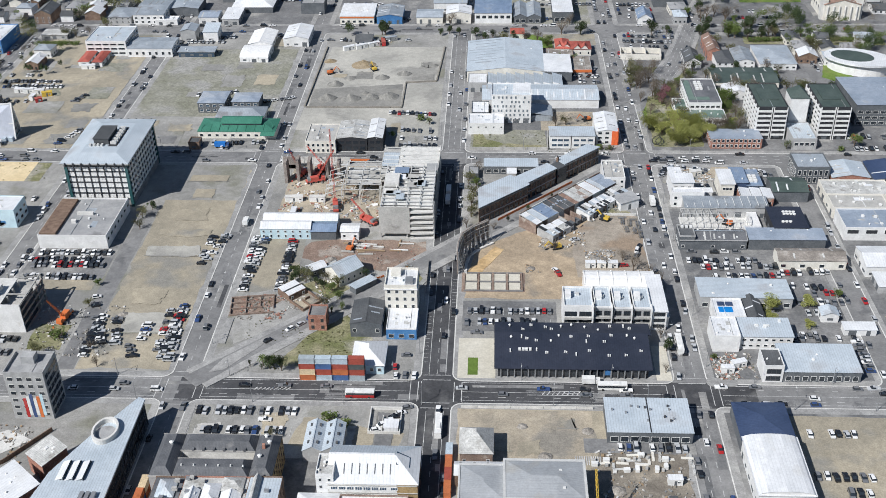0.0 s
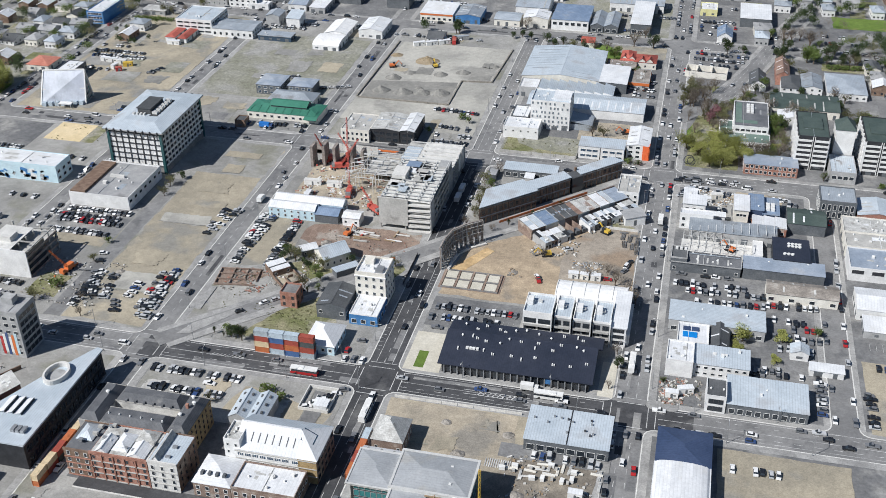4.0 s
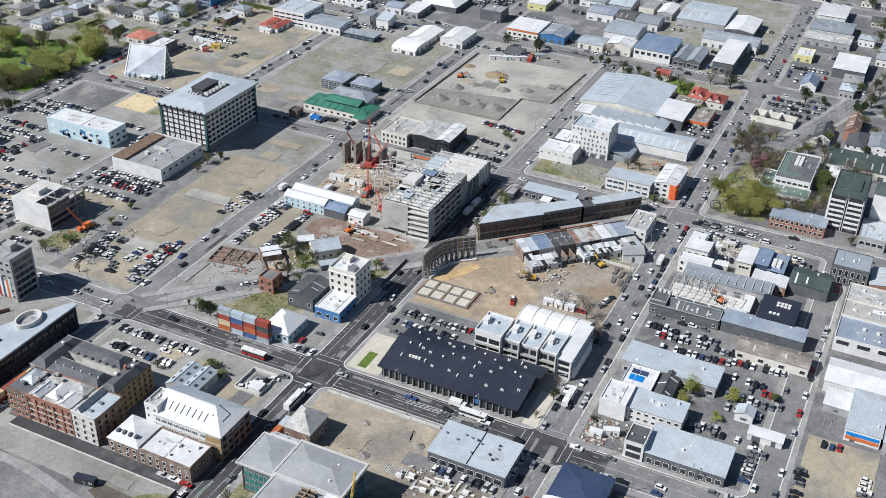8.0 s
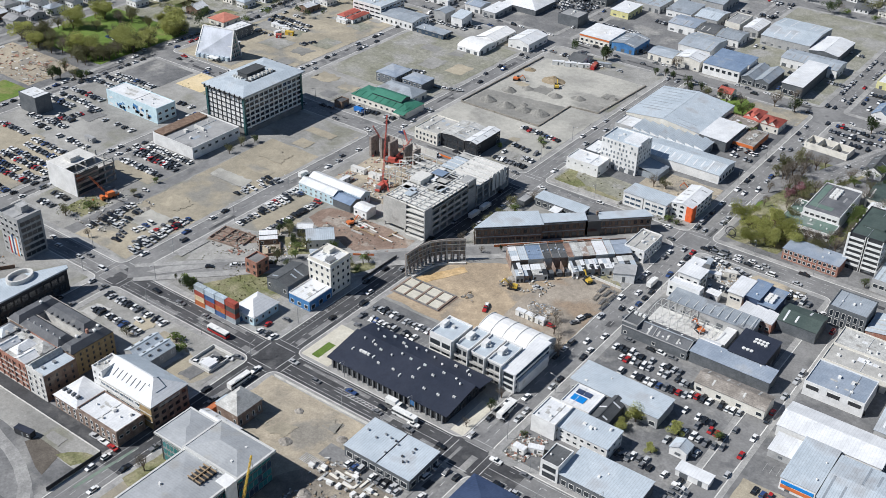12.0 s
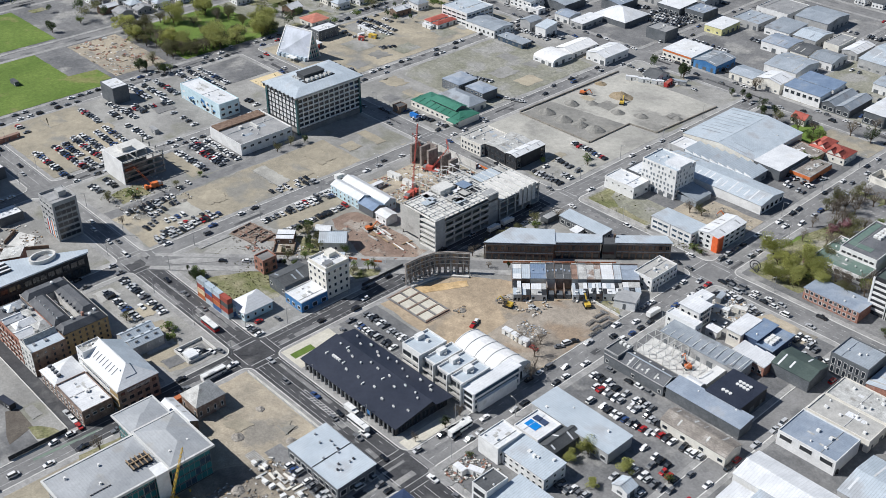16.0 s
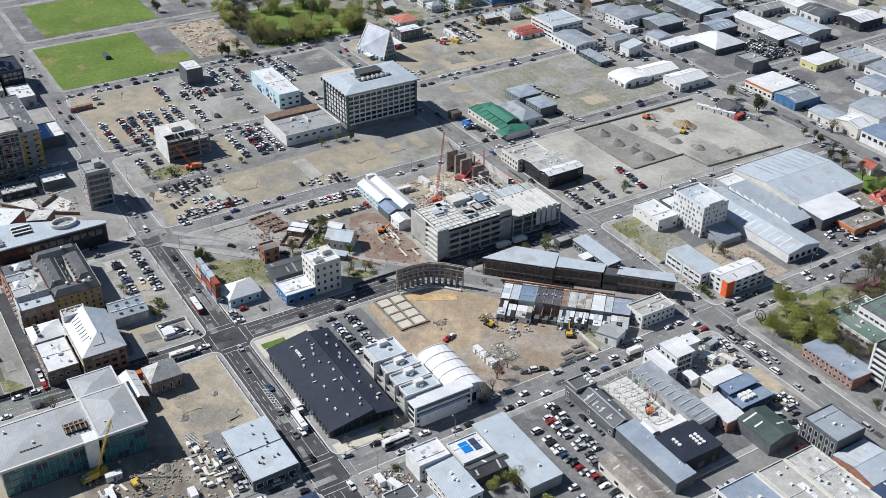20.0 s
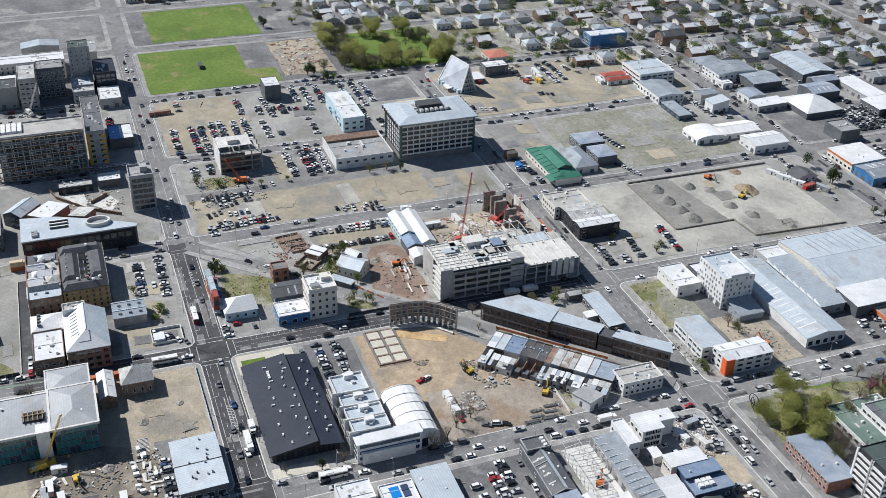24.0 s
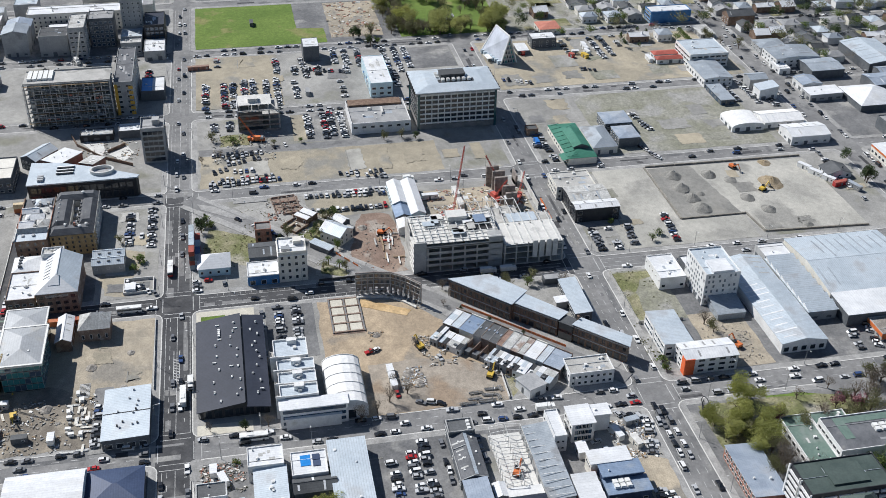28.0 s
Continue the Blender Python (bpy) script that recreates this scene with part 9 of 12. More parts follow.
    ("white_shed_dark", "white-roofed shed with dark end wall", -154, -133, 876, 902, 7, "wall_black", "roof_white", "gable_y", 1.4, 0, []),
    ("blue_grey_shop", "pair of shops under blue-grey roofs", -205, -195, 785, 806, 6, "wall_slate", "roof_steelblue", "gable_y", 1.4, 0, []),
    ("zinc_hall", "very broad zinc-roofed hall", 4, 40, 803, 849, 7, "wall_grey", "roof_pale", "gable_x", 2.0, 3, []),
    ("white_gable_hall", "hall under a bright white gabled roof", 41, 62, 799, 834, 6, "wall_slate", "roof_white", "gable_y", 1.6, 0, []),
    ("white_edge_hall", "grey-roofed hall with white eaves", 31, 70, 773, 793, 6, "wall_white", "roof_zinc", "gable_x", 1.6, 2, []),
    ("twin_gable_hall", "grey gabled hall beside its twin", 22.5, 31.5, 725, 753, 5, "wall_slate", "roof_zinc", "gable_y", 2.0, 0, [("w", 2, 1, 3.0, 2.4, 0.8, 3)]),
    ("twin_gable_hall", "second grey gabled hall of the pair", 32, 41.5, 725, 753, 5, "wall_slate", "roof_zinc", "gable_y", 2.0, 0, [("w", 2, 1, 3.0, 2.4, 0.8, 3)]),
    ("white_saw_hall", "hall with rows of white sawtooth roofs", 96, 117, 868, 898, 6, "wall_white", "roof_white", "saw", 1.6, 0, []),
    ("grey_long_hall", "long zinc-roofed hall by the street", 96, 126, 836, 862, 5, "wall_grey", "roof_zinc", "gable_x", 1.4, 2, []),
    ("grey_long_hall", "long hall with weathered grey roof", 96, 128, 814, 834, 5, "wall_grey", "roof_weathered", "gable_x", 1.4, 2, []),
    ("caryard_shop", "car-yard shop with yellow awnings", 96, 108, 776, 792, 4.4, "wall_lemon", "roof_white", "flat", 1, 1, []),
    ("white_roof_store", "store with broad white roof by the forking road", 124, 145, 758, 788, 6.5, "wall_slate", "roof_white", "mono_w", 0.8, 0, []),
    ("blue_gable_house", "small house with blue steep gabled roof", 109, 119, 724, 742, 4, "wall_white", "roof_blue", "gable_y", 3.0, 0, []),
    ("yard_hall", "flat-roofed hall with white roof behind the church", -299, -287, 566, 584, 7, "wall_slate", "roof_white", "flat", 1, 2, [("s", 4, 2, 1.6, 1.5, 1.0, 3.0), ("w", 3, 2, 1.6, 1.5, 1.0, 3.0)]),
    ("red_pavilion", "low hall with bright red hipped roof on the empty lot", -262, -255, 646, 665, 3.4, "wall_white", "roof_red", "hip", 1.2, 0, []),
    ("red_pavilion", "second low hall with red hipped roof", -252.5, -246, 645, 665, 3.4, "wall_white", "roof_red", "hip", 1.2, 0, []),
    ("car_canopy", "pale flat canopy over a car yard", -304, -286, 694, 705, 3.2, "wall_grey", "roof_weathered", "slab", 1, 0, []),
    ("low_canopy", "low white canopy building in the church yard", -290, -277, 553.5, 561, 3.2, "wall_slate", "roof_white", "slab", 1, 0, []),
    ("red_roof_house", "house with salmon-red roof under trees", -328, -312, 579, 595, 4, "wall_cream", "roof_salmon", "hip", 1.8, 0, []),
    ("dental_hall", "upper hall with dark flat roof, pale deck strips and white bands", 121, 140, 573, 608, 7.8, "wall_white", "roof_slate", "flat", 1, 0, [("w", 6, 2, 2.4, 1.5, 1.4, 3.6, {"glass": "wall_black"}), ("n", 9, 2, 2.8, 1.5, 1.4, 3.6, {"glass": "wall_black"})]),
    ("dental_wing", "lower front wing with green flat roof and white eaves", 113.5, 141, 560.5, 572.6, 4.0, "wall_white", "roof_sage", "flat", 1, 5, [("w", 7, 1, 2.8, 1.8, 1.4, 3, {"glass": "wall_black"}), ("n", 3, 1, 2.6, 1.8, 1.4, 3)]),
    ("dental_wing", "lower side wing with green flat roof", 113.5, 120.7, 573, 588, 4.0, "wall_white", "roof_sage", "flat", 1, 4, [("n", 4, 1, 2.6, 1.8, 1.4, 3)]),
    ("shack_row", "row of low dark shacks on a cleared site", -198, -189, 264, 283, 3.6, "wall_black", "roof_weathered", "flat", 1, 6, []),
    ("white_roof_shop", "small single-storey white-roofed shop", -201, -190, 286, 299, 4.6, "wall_slate", "roof_white", "flat", 1, 1, []),
]


def special_roof(kind, root, sx, sy, h, rise, roof):
    if kind == "saw":
        n = max(3, int(sx / 5.6))
        for k in range(n):
            a, b = -sx / 2 + sx * k / n, -sx / 2 + sx * (k + 1) / n
            piece("roof", Lump().slab([(a, -sy / 2, h + rise), (b, -sy / 2, h + 0.1), (b, sy / 2, h + 0.1), (a, sy / 2, h + rise)], 0.15), roof, root)
            piece("roof_glazing", Lump().box(a, a + 0.1, -sy / 2 + 0.2, sy / 2 - 0.2, h, h + rise - 0.15), "glass_dark", root)
            piece("roof_end", Lump().add([(a, -sy / 2, h), (b, -sy / 2, h), (a, -sy / 2, h + rise - 0.2)], [(0, 1, 2)]), "wall_white", root)
    else:  # barrel whose axis runs along y
        n = 8
        for k in range(n):
            ta, tb = math.pi * k / n, math.pi * (k + 1) / n
            xa, xb = -sx / 2 * math.cos(ta), -sx / 2 * math.cos(tb)
            za, zb = h + rise * math.sin(ta), h + rise * math.sin(tb)
            piece("roof", Lump().slab([(xa, -sy / 2 - 0.2, za + 0.1), (xb, -sy / 2 - 0.2, zb + 0.1), (xb, sy / 2 + 0.2, zb + 0.1), (xa, sy / 2 + 0.2, za + 0.1)], 0.15), roof, root)
        arc = [(-sx / 2 * math.cos(math.pi * k / n), h + rise * math.sin(math.pi * k / n)) for k in range(n + 1)]
        piece("gable", Lump().add([(x, -sy / 2, z) for x, z in arc], [tuple(range(n + 1))]).add([(x, sy / 2, z) for x, z in arc], [tuple(range(n + 1))[::-1]]), "wall_white", root)


BUILT = {}
for name, label, x0, x1, y0, y1, h, wall, roof, kind, rise, vents, win in LIST:
    if roof in ("roof_white", "roof_pale", "roof_zinc") and kind in ("gable_y", "mono_s", "mono_n"):
        roof += "_y"
    k = kind if kind not in ("saw", "vault_y") else "slab"
    root = building(name, label, x0, x1, y0, y1, h, wall, roof, k, rise=rise if k != "flat" else 0, par=0.55, win=win, vents=vents, over=0.3 if k != "slab" else 0.5)
    if k != kind:
        special_roof(kind, root, x1 - x0, y1 - y0, h + 0.35, rise, roof)
    BUILT.setdefault(name, []).append(root)


# hotel block, college towers, marquees and other shaped buildings
hotel = building("hotel_block", "white seven-storey block with scattered small windows", 7.5, 30, 562.5, 579.5, 16.8, "wall_white", "roof_pale", "flat", par=0.8, vents=6, category="apartment building")
rng = random.Random(12)
for r in range(6):
    for c in range(9):
        if rng.random() < 0.85:
            ob = new("window", window_mesh(1.0, 1.5, "glass_pale", "wall_grey"))
            ob.parent, ob.matrix_basis = hotel, pose(-10 + c * 2.45 + rng.uniform(-0.5, 0.5), -8.5, 1.6 + r * 2.7)
    for c in range(6):
        if rng.random() < 0.75:
            ob = new("window", window_mesh(1.0, 1.5, "glass_pale", "wall_grey"))
            ob.parent, ob.matrix_basis = hotel, pose(11.25, -7 + c * 2.7 + rng.uniform(-0.5, 0.5), 1.6 + r * 2.7, 0, 0, 90)
piece("lift_house", Lump().box(1, 11, -5, 5, 16.86, 18.7), "roof_white", hotel)
piece("side_wing", Lump().slab([(11.3, -6, 5.5), (24, -6, 3.5), (24, 8, 3.5), (11.3, 8, 5.5)], 0.3).box(11.3, 23.8, -5.8, 7.8, 0, 3.4), "roof_zinc", hotel)
for x0, x1 in ((153, 169), (187, 203)):
    t = building("college_tower", "concrete college tower with white banded windows and dark roof", x0, x1, 543, 575, 19.0, "wall_black", "roof_dkgreen", "flat", par=0.5, category="tower")
    for r in range(6):
        for lo, hi in ((-7.6, -0.7), (0.7, 7.6)):
            piece("spandrel", Lump().box(lo, hi, -16.5, -16.0, 2.3 + r * 2.8, 3.4 + r * 2.8), "wall_white", t)
        for k in range(6):
            piece("spandrel", Lump().box(-8.5, -8.0, -16 + k * 5.4, -11.6 + k * 5.4, 2.3 + r * 2.8, 3.4 + r * 2.8), "wall_white", t)
            piece("spandrel", Lump().box(8.0, 8.5, -16 + k * 5.4, -11.6 + k * 5.4, 2.3 + r * 2.8, 3.4 + r * 2.8), "wall_white", t)
    for k in range(7):
        piece("fin", Lump().box(-8.7, -8.0, -16.5 + k * 5.4, -16.1 + k * 5.4, 0, 19.0), "wall_white", t)
    for x in (-8, -0.5, 0.5, 7.7):
        piece("fin", Lump().box(x, x + 0.3, -16.6, -16.0, 0, 19.3), "wall_white", t)
    piece("roof_plant", Lump().box(-5, 5, -6, 8, 19.06, 19.8), "roof_dkgreen", t)
core = building("stair_core", "white windowless stair core between the towers with pyramid cap", 172.5, 182.5, 552, 564, 20.5, "wall_white", "roof_dkgreen", "hip", rise=5, over=0.3, category="tower")
r = thing("theatre", "white curved theatre with a sweeping oval roof", "theatre", pose(237, 643, GZ, 0, 0, -22))
n = 30
rim = [(21 * math.cos(2 * math.pi * k / n), 14 * math.sin(2 * math.pi * k / n)) for k in range(n)]
piece("wall", Lump().prism([(x * 0.86, y * 0.86) for x, y in rim], 0, 7), "wall_white", r)
piece("roof", Lump().prism(rim, 7, 8.2), "roof_white", r)
piece("roof_deck", Lump().prism([(x * 0.62 - 4, y * 0.62) for x, y in rim], 8.2, 8.5), "roof_dkgreen", r)
patch("lot_grass", "green lawn beside the theatre", [(212, 630), (218, 650), (226, 646), (232, 630), (220, 622)], "lawn", 0.2, 0.6)
c = building("stone_church", "pale stone church with columned front and orange roof covers", 238, 263, 731, 764, 11, "wall_cream", "roof_terracotta", "gable_y", rise=3.4, category="church", win=[("n", 6, 1, 1.8, 4, 3, 3)])
for k in range(6):
    piece("column", Lump().tube((-10 + k * 4, -17, 0), (-10 + k * 4, -17, 10), 0.7, 0.6, 10), "concrete_pale", c)
for x in (-12, 12):
    piece("bell_tower", Lump().box(x - 2.2, x + 2.2, -15, -10.6, 0, 15), "concrete_pale", c)
w = thing("ruin_walls", "roofless walls of a demolished row", "ruin", pose(104, 664, GZ, 0, 0, -4))
for a in ((-13, 13, -6, -5.6), (-13, 13, 5.6, 6), (-13, -12.6, -5.6, 5.6), (12.6, 13, -5.6, 5.6), (-6, -5.7, -5.6, 5.6), (3, 3.3, -5.6, 5.6)):
    piece("wall", Lump().box(*a, 0, 3.8), "wall_cream", w)
for k in range(3):
    t = building("marquee", "white vaulted marquee on the cleared lot", -157 + k * 6.2, -151 + k * 6.2, 653, 674, 3.4, "tent_white", "tent_white", "vault_x", rise=2.2, over=0.2, category="marquee", group="white marquees")
building("marquee", "long white marquee behind the vaults", -156, -140, 675, 701, 4, "tent_white", "tent_white", "gable_y", rise=2.0, category="marquee")


def steel_frames():
    """Stripped workshop: pale steel portal frames beside a remaining roof strip."""
    BUILT_STRIP = building("workshop_strip", "remaining roofed half of a stripped workshop", 102, 142, 456.4, 466, 5.4, "wall_grey", "roof_zinc", "mono_w", rise=1.0)
    for k in range(11):
        x = -19 + k * 3.8
        piece("roof_joint", Lump().beam((x, -4.7, 5.8 + (x + 20) / 40), (x, 4.7, 5.8 + (x + 20) / 40), 0.2), "frame_white", BUILT_STRIP)
    root = thing("portal_frames", "bare pale steel portal frames of a stripped workshop", "steel frame", pose(99, 443, GZ))
    fr = random.Random(12)
    for k in range(10):
        x = 0.6 + k * 3.5
        top = 5.0 + fr.uniform(-0.25, 0.25)
        lp = Lump().beam((x, 0, 0), (x, 0, top), 0.2).beam((x, 0, top), (x, 6.6, top + 0.9), 0.2)
        if k < 6:
            lp.beam((x, 6.6, top + 0.9), (x, 13.0, top), 0.2).beam((x, 13.0, 0), (x, 13.0, top), 0.2)
        lp.beam((x, 6.6, 0), (x, 6.6, top + 0.9), 0.18)
        piece("frame", lp, "steel_pale", root)
    for y, z, x1 in ((0, 5.0, 32), (6.6, 5.9, 32), (13.0, 5.0, 18)):
        piece("eaves_beam", Lump().beam((0.6, y, z + 0.12), (x1, y, z + 0.12), 0.15), "steel_pale", root)
    for x, y in ((0.6, 0), (14.6, 6.6), (28.6, 0), (11, 13.0)):
        piece("brace", Lump().beam((x, y, 0.2), (x + 3.5, y, 5.0), 0.1).beam((x + 3.5, y, 0.2), (x, y, 5.0), 0.1), "steel_pale", root)
    piece("floor", Lump().box(0, 37, -0.5, 13.3, 0.02, 0.12), "concrete_pale", root)
    piece("old_wall", Lump().box(32.4, 37, -0.4, 13.2, 0.12, 3.4), "wall_white", root, "white remaining end block")
    sw = BUILT["slate_workshop"][0]
    piece("ridge_strip", Lump().slab([(-8, 0.2, 6.98), (14.8, 0.2, 6.98), (14.8, 1.6, 6.45), (-8, 1.6, 6.45)], 0.08), "roof_pale", sw, "pale ridge strip")
    piece("verge", Lump().beam((-15.4, -5.3, 5.15), (15.6, -5.3, 5.15), 0.3), "wall_grey", sw)
    piece("cross_gutter", Lump().beam((-1, -5.1, 5.2), (-1, 0, 7.05), 0.3), "wall_grey", sw)
    piece("end_verge", Lump().beam((15.6, -5.3, 5.15), (15.6, 0, 7.1), 0.3).beam((15.6, 0, 7.1), (15.6, 5.3, 5.15), 0.3), "wall_grey", sw)
    up = piece("street_block", Lump().box(-15.6, -8.4, -5.2, 5.2, 4.6, 6.9), "wall_slate", sw, "raised dark block at the street end")
    piece("block_roof", Lump().slab([(-15.3, -4.9, 6.95), (-8.7, -4.9, 6.95), (-8.7, 4.9, 6.95), (-15.3, 4.9, 6.95)], 0.06), "roof_dark", up)
    piece("coping", Lump().box(-15.7, -15.3, -5.3, 5.3, 6.9, 7.5).box(-15.3, -8.7, -5.3, -4.9, 6.9, 7.5).box(-15.3, -8.7, 4.9, 5.3, 6.9, 7.5).box(-8.7, -8.3, -5.3, 5.3, 6.9, 7.5), "wall_grey", up)
    for k in range(3):
        piece("roof_unit", Lump().box(-14 + k * 2, -12.8 + k * 2, 2.4, 3.8, 7.0, 7.9), "frame_white", up)
    for x, y in ((-4, -2.4), (3, -3.2), (5, -2.2), (11, -3.0), (-6, 3.2), (2, 3.4), (9, 3.0)):
        z = 4.85 + 1.9 * (1 - abs(y) / 5.2)
        piece("skylight", Lump().box(x - 0.45, x + 0.45, y - 0.35, y + 0.35, z, z + 0.35), "frame_white", sw)
    lo = BUILT["blue_office"][1]
    for k in range(6):
        piece("roof_plant", Lump().box(-2.4 + (k % 2) * 2.3, -0.6 + (k % 2) * 2.3, -5.4 + (k // 2) * 2.4, -3.6 + (k // 2) * 2.4, 5.9, 7.1), "frame_white", lo)
    g = BUILT["black_hall"][0]
    for k in range(4):
        for j in range(2):
            piece("roof_fan", Lump().tube((1 + k * 1.6 - 2, 2 + j * 2.2, 7.06), (1 + k * 1.6 - 2, 2 + j * 2.2, 7.8), 0.75, 0.75, 10), "frame_white", g)
    for k in range(3):
        piece("roof_fan", Lump().tube((-3 + k * 1.7, -5, 7.06), (-3 + k * 1.7, -5, 7.8), 0.75, 0.75, 10), "frame_white", g)
    p = BUILT["billboard_roof_shop"][0]
    piece("roof_sign", Lump().box(-4.2, 1.6, -3.2, 0.6, 5.75, 5.85), "pool_blue", p, "bright blue painted roof sign")
    for k in range(2):
        piece("solar_panel", Lump().box(-4.2 + k * 3.4, -1.2 + k * 3.4, 1.4, 4.2, 5.75, 5.95), "roof_navy_blue", p)
    o = BUILT["orange_office"][0]
    piece("accent_wall", Lump().box(2.6, 6.2, -12.4, -12.05, 0, 8.3).box(5.95, 6.3, -12.4, -8, 0, 8.3), "wall_orange", o, "bright orange corner panel")
    b = BUILT["orange_banner_shop"][0]
    piece("banner", Lump().box(-6, 6, -13.2, -13.02, 3.0, 4.4), "pool_blue", b)
    piece("banner", Lump().box(-6, 6, -13.2, -13.02, 1.2, 2.6), "paint_orange", b)
    a = BUILT["amber_tower"][0]
    piece("amber_wall", Lump().box(27.5, 27.62, -5.5, -3.6, 0.5, 21), "wall_yellow", a, "amber painted wall strip")
    for lv in range(6):
        piece("amber_panel", Lump().box(27.5, 27.6, 2.8, 5.4, 0.6 + lv * 3.4, 2.6 + lv * 3.4), "wall_yellow", a)
    bs = BUILT["blue_side_shop"][0]
    piece("blue_roof_half", Lump().box(-10.6, 10.6, -6.9, -0.4, 6.56, 6.7), "pool_blue", bs, "bright blue painted roof half")
    dh = BUILT["dental_hall"][0]
    for q in ((-8.6, 3.4, -12.4, -8.4), (-8.6, -5.2, -8.4, 15.5)):
        piece("roof_deck", Lump().box(*q, 7.86, 7.98), "roof_sage", dh, "pale sage roof deck strip")
    for k in range(8):
        piece("air_unit", Lump().box(-2.6 + (k % 2) * 2.2, -0.9 + (k % 2) * 2.2, 1.5 + (k // 2) * 3.0, 3.6 + (k // 2) * 3.0, 7.86, 9.0), "frame_white", dh)
    piece("plant_room", Lump().box(-4, 8, 17.6, 24.5, 0, 5.5), "wall_white", dh, "white rear plant block")
    tt = BUILT["two_tone_shed"][0]
    piece("gutter", Lump().beam((0.2, -9.2, 5.46), (0.2, 9.2, 6.16), 0.4, 0, 0.16), "wall_black", tt, "dark box gutter across the roof")
    vr = random.Random(6)
    for k in range(12):
        x, y = vr.uniform(-13, 13), vr.uniform(-7, 7)
        piece("roof_vent", Lump().box(x - 0.35, x + 0.35, y - 0.3, y + 0.3, 5.4, 6.5 + 0.35 * y / 9), "steel_grey" if k % 3 else "frame_dark", tt)
    os_ = BUILT["orange_shop"][0]
    piece("orange_front", Lump().box(6.3, 6.5, -11.4, 11.4, 1.0, 3.9).box(-6.3, 6.3, -11.7, -11.5, 2.2, 4.0), "paint_orange", os_, "orange fascia band")
    for vil in BUILT["red_roof_villa"]:
        for sx in (-2.2, 2.6):
            wl, rf, _ = roof_lump("gable_y", 4.2, 5.0, 1.0, 1.9, 0.3, 0)
            gb = piece("gable_bay", wl, "wall_cream", vil, at=pose(sx, -4.6, 4.4))
            piece("bay_roof", rf, "roof_red", gb)
    lg = BUILT["lodge_green"][0]
    wl, rf, _ = roof_lump("gable_x", 22, 9, 1.6, 1.6, 0.6, 0)
    up = piece("upper_storey", wl, "wall_slate", lg, "raised clerestory storey", at=pose(2, 1.5, 5.4))
    piece("upper_roof", rf, "roof_green", up)
    for k in range(9):
        piece("rib", Lump().beam((-20 + k * 5, -8.6, 4.55), (-20 + k * 5, -2.5, 6.0), 0.25), "roof_green", lg)
    piece("porch_roof", Lump().slab([(14, -12, 3.4), (22, -12, 3.4), (22, -8.4, 4.4), (14, -8.4, 4.4)], 0.2), "roof_green", lg)
    t = BUILT["orange_trim_shop"][0]
    piece("trim", Lump().box(-12, 12, -12.75, -12.55, 4.4, 5.5), "paint_orange", t)
    saw = building("sawtooth_shop", "brick shop with white sawtooth roof", 131, 147, 467.2, 477, 4.8, "brick_red", "roof_white", "slab", over=0.1, win=[("w", 5, 1, 1.8, 1.6, 1.2, 3)])
    special_roof("saw", saw, 16, 9.8, 5.15, 0.8, "roof_white")


steel_frames()


def scaffold_building():
    """Nine open storeys of a stripped concrete frame behind scaffolding."""
    root = thing("scaffolded_building", "nine-storey concrete frame stripped bare behind scaffolding", "building", pose(-224, 258, GZ))
    floors = 9
    for lv in range(floors + 1):
        piece("floor", Lump().box(-10, 10, -25, 25, 3.0 * lv + (0.02 if not lv else 0), 3.0 * lv + 0.45), "concrete", root)
    piece("core", Lump().box(-8, 1, -24, 24, 0.45, 27), "stone_ruin", root, "dusty gutted inner walls")
    for k in range(11):
        y = -24.6 + k * 4.92
        piece("column", Lump().box(9.0, 9.8, y - 0.35, y + 0.35, 0.45, 27), "concrete", root)
    for k in range(17):
        y = -25 + k * 3.12
        piece("standard", Lump().beam((11.4, y, 0), (11.4, y, 28.2), 0.2), "steel_grey" if k % 3 else "concrete", root)
    for lv in range(floors):
        piece("platform", Lump().box(10.2, 11.5, -25.2 + (lv * 7) % 11, 25.2 - (lv * 5) % 13, 2.7 + lv * 3.0, 2.85 + lv * 3.0), "concrete_pale" if lv % 2 else "timber", root)
        piece("ledger", Lump().beam((11.5, -25, 4.1 + lv * 3.0), (11.5, 25, 4.1 + lv * 3.0), 0.16), "steel_grey", root)
    rng = random.Random(14)
    for k in range(60):
        y, lv = rng.uniform(-23.5, 20.5), rng.randrange(floors)
        piece("infill", Lump().box(8.6, 8.9, y, y + rng.uniform(1.5, 3.8), 3.0 * lv + 0.45, 3.0 * lv + rng.uniform(1.2, 2.8)), rng.choice(("brick_umber", "concrete_pale", "concrete_pale", "wall_slate", "concrete", "roof_salmon")), root)
    piece("parapet", Lump().box(9.4, 10, -25, 25, 27.45, 28.3).box(-10, -9.4, -25, 25, 27.45, 28.3), "concrete", root)
    for k in range(5):
        piece("roof_unit", Lump().box(-8, 4, -23 + k * 3.0, -20.6 + k * 3.0, 27.45, 28.8), "frame_white", root)



scaffold_building()

# ---- cars ----
CAR = {}


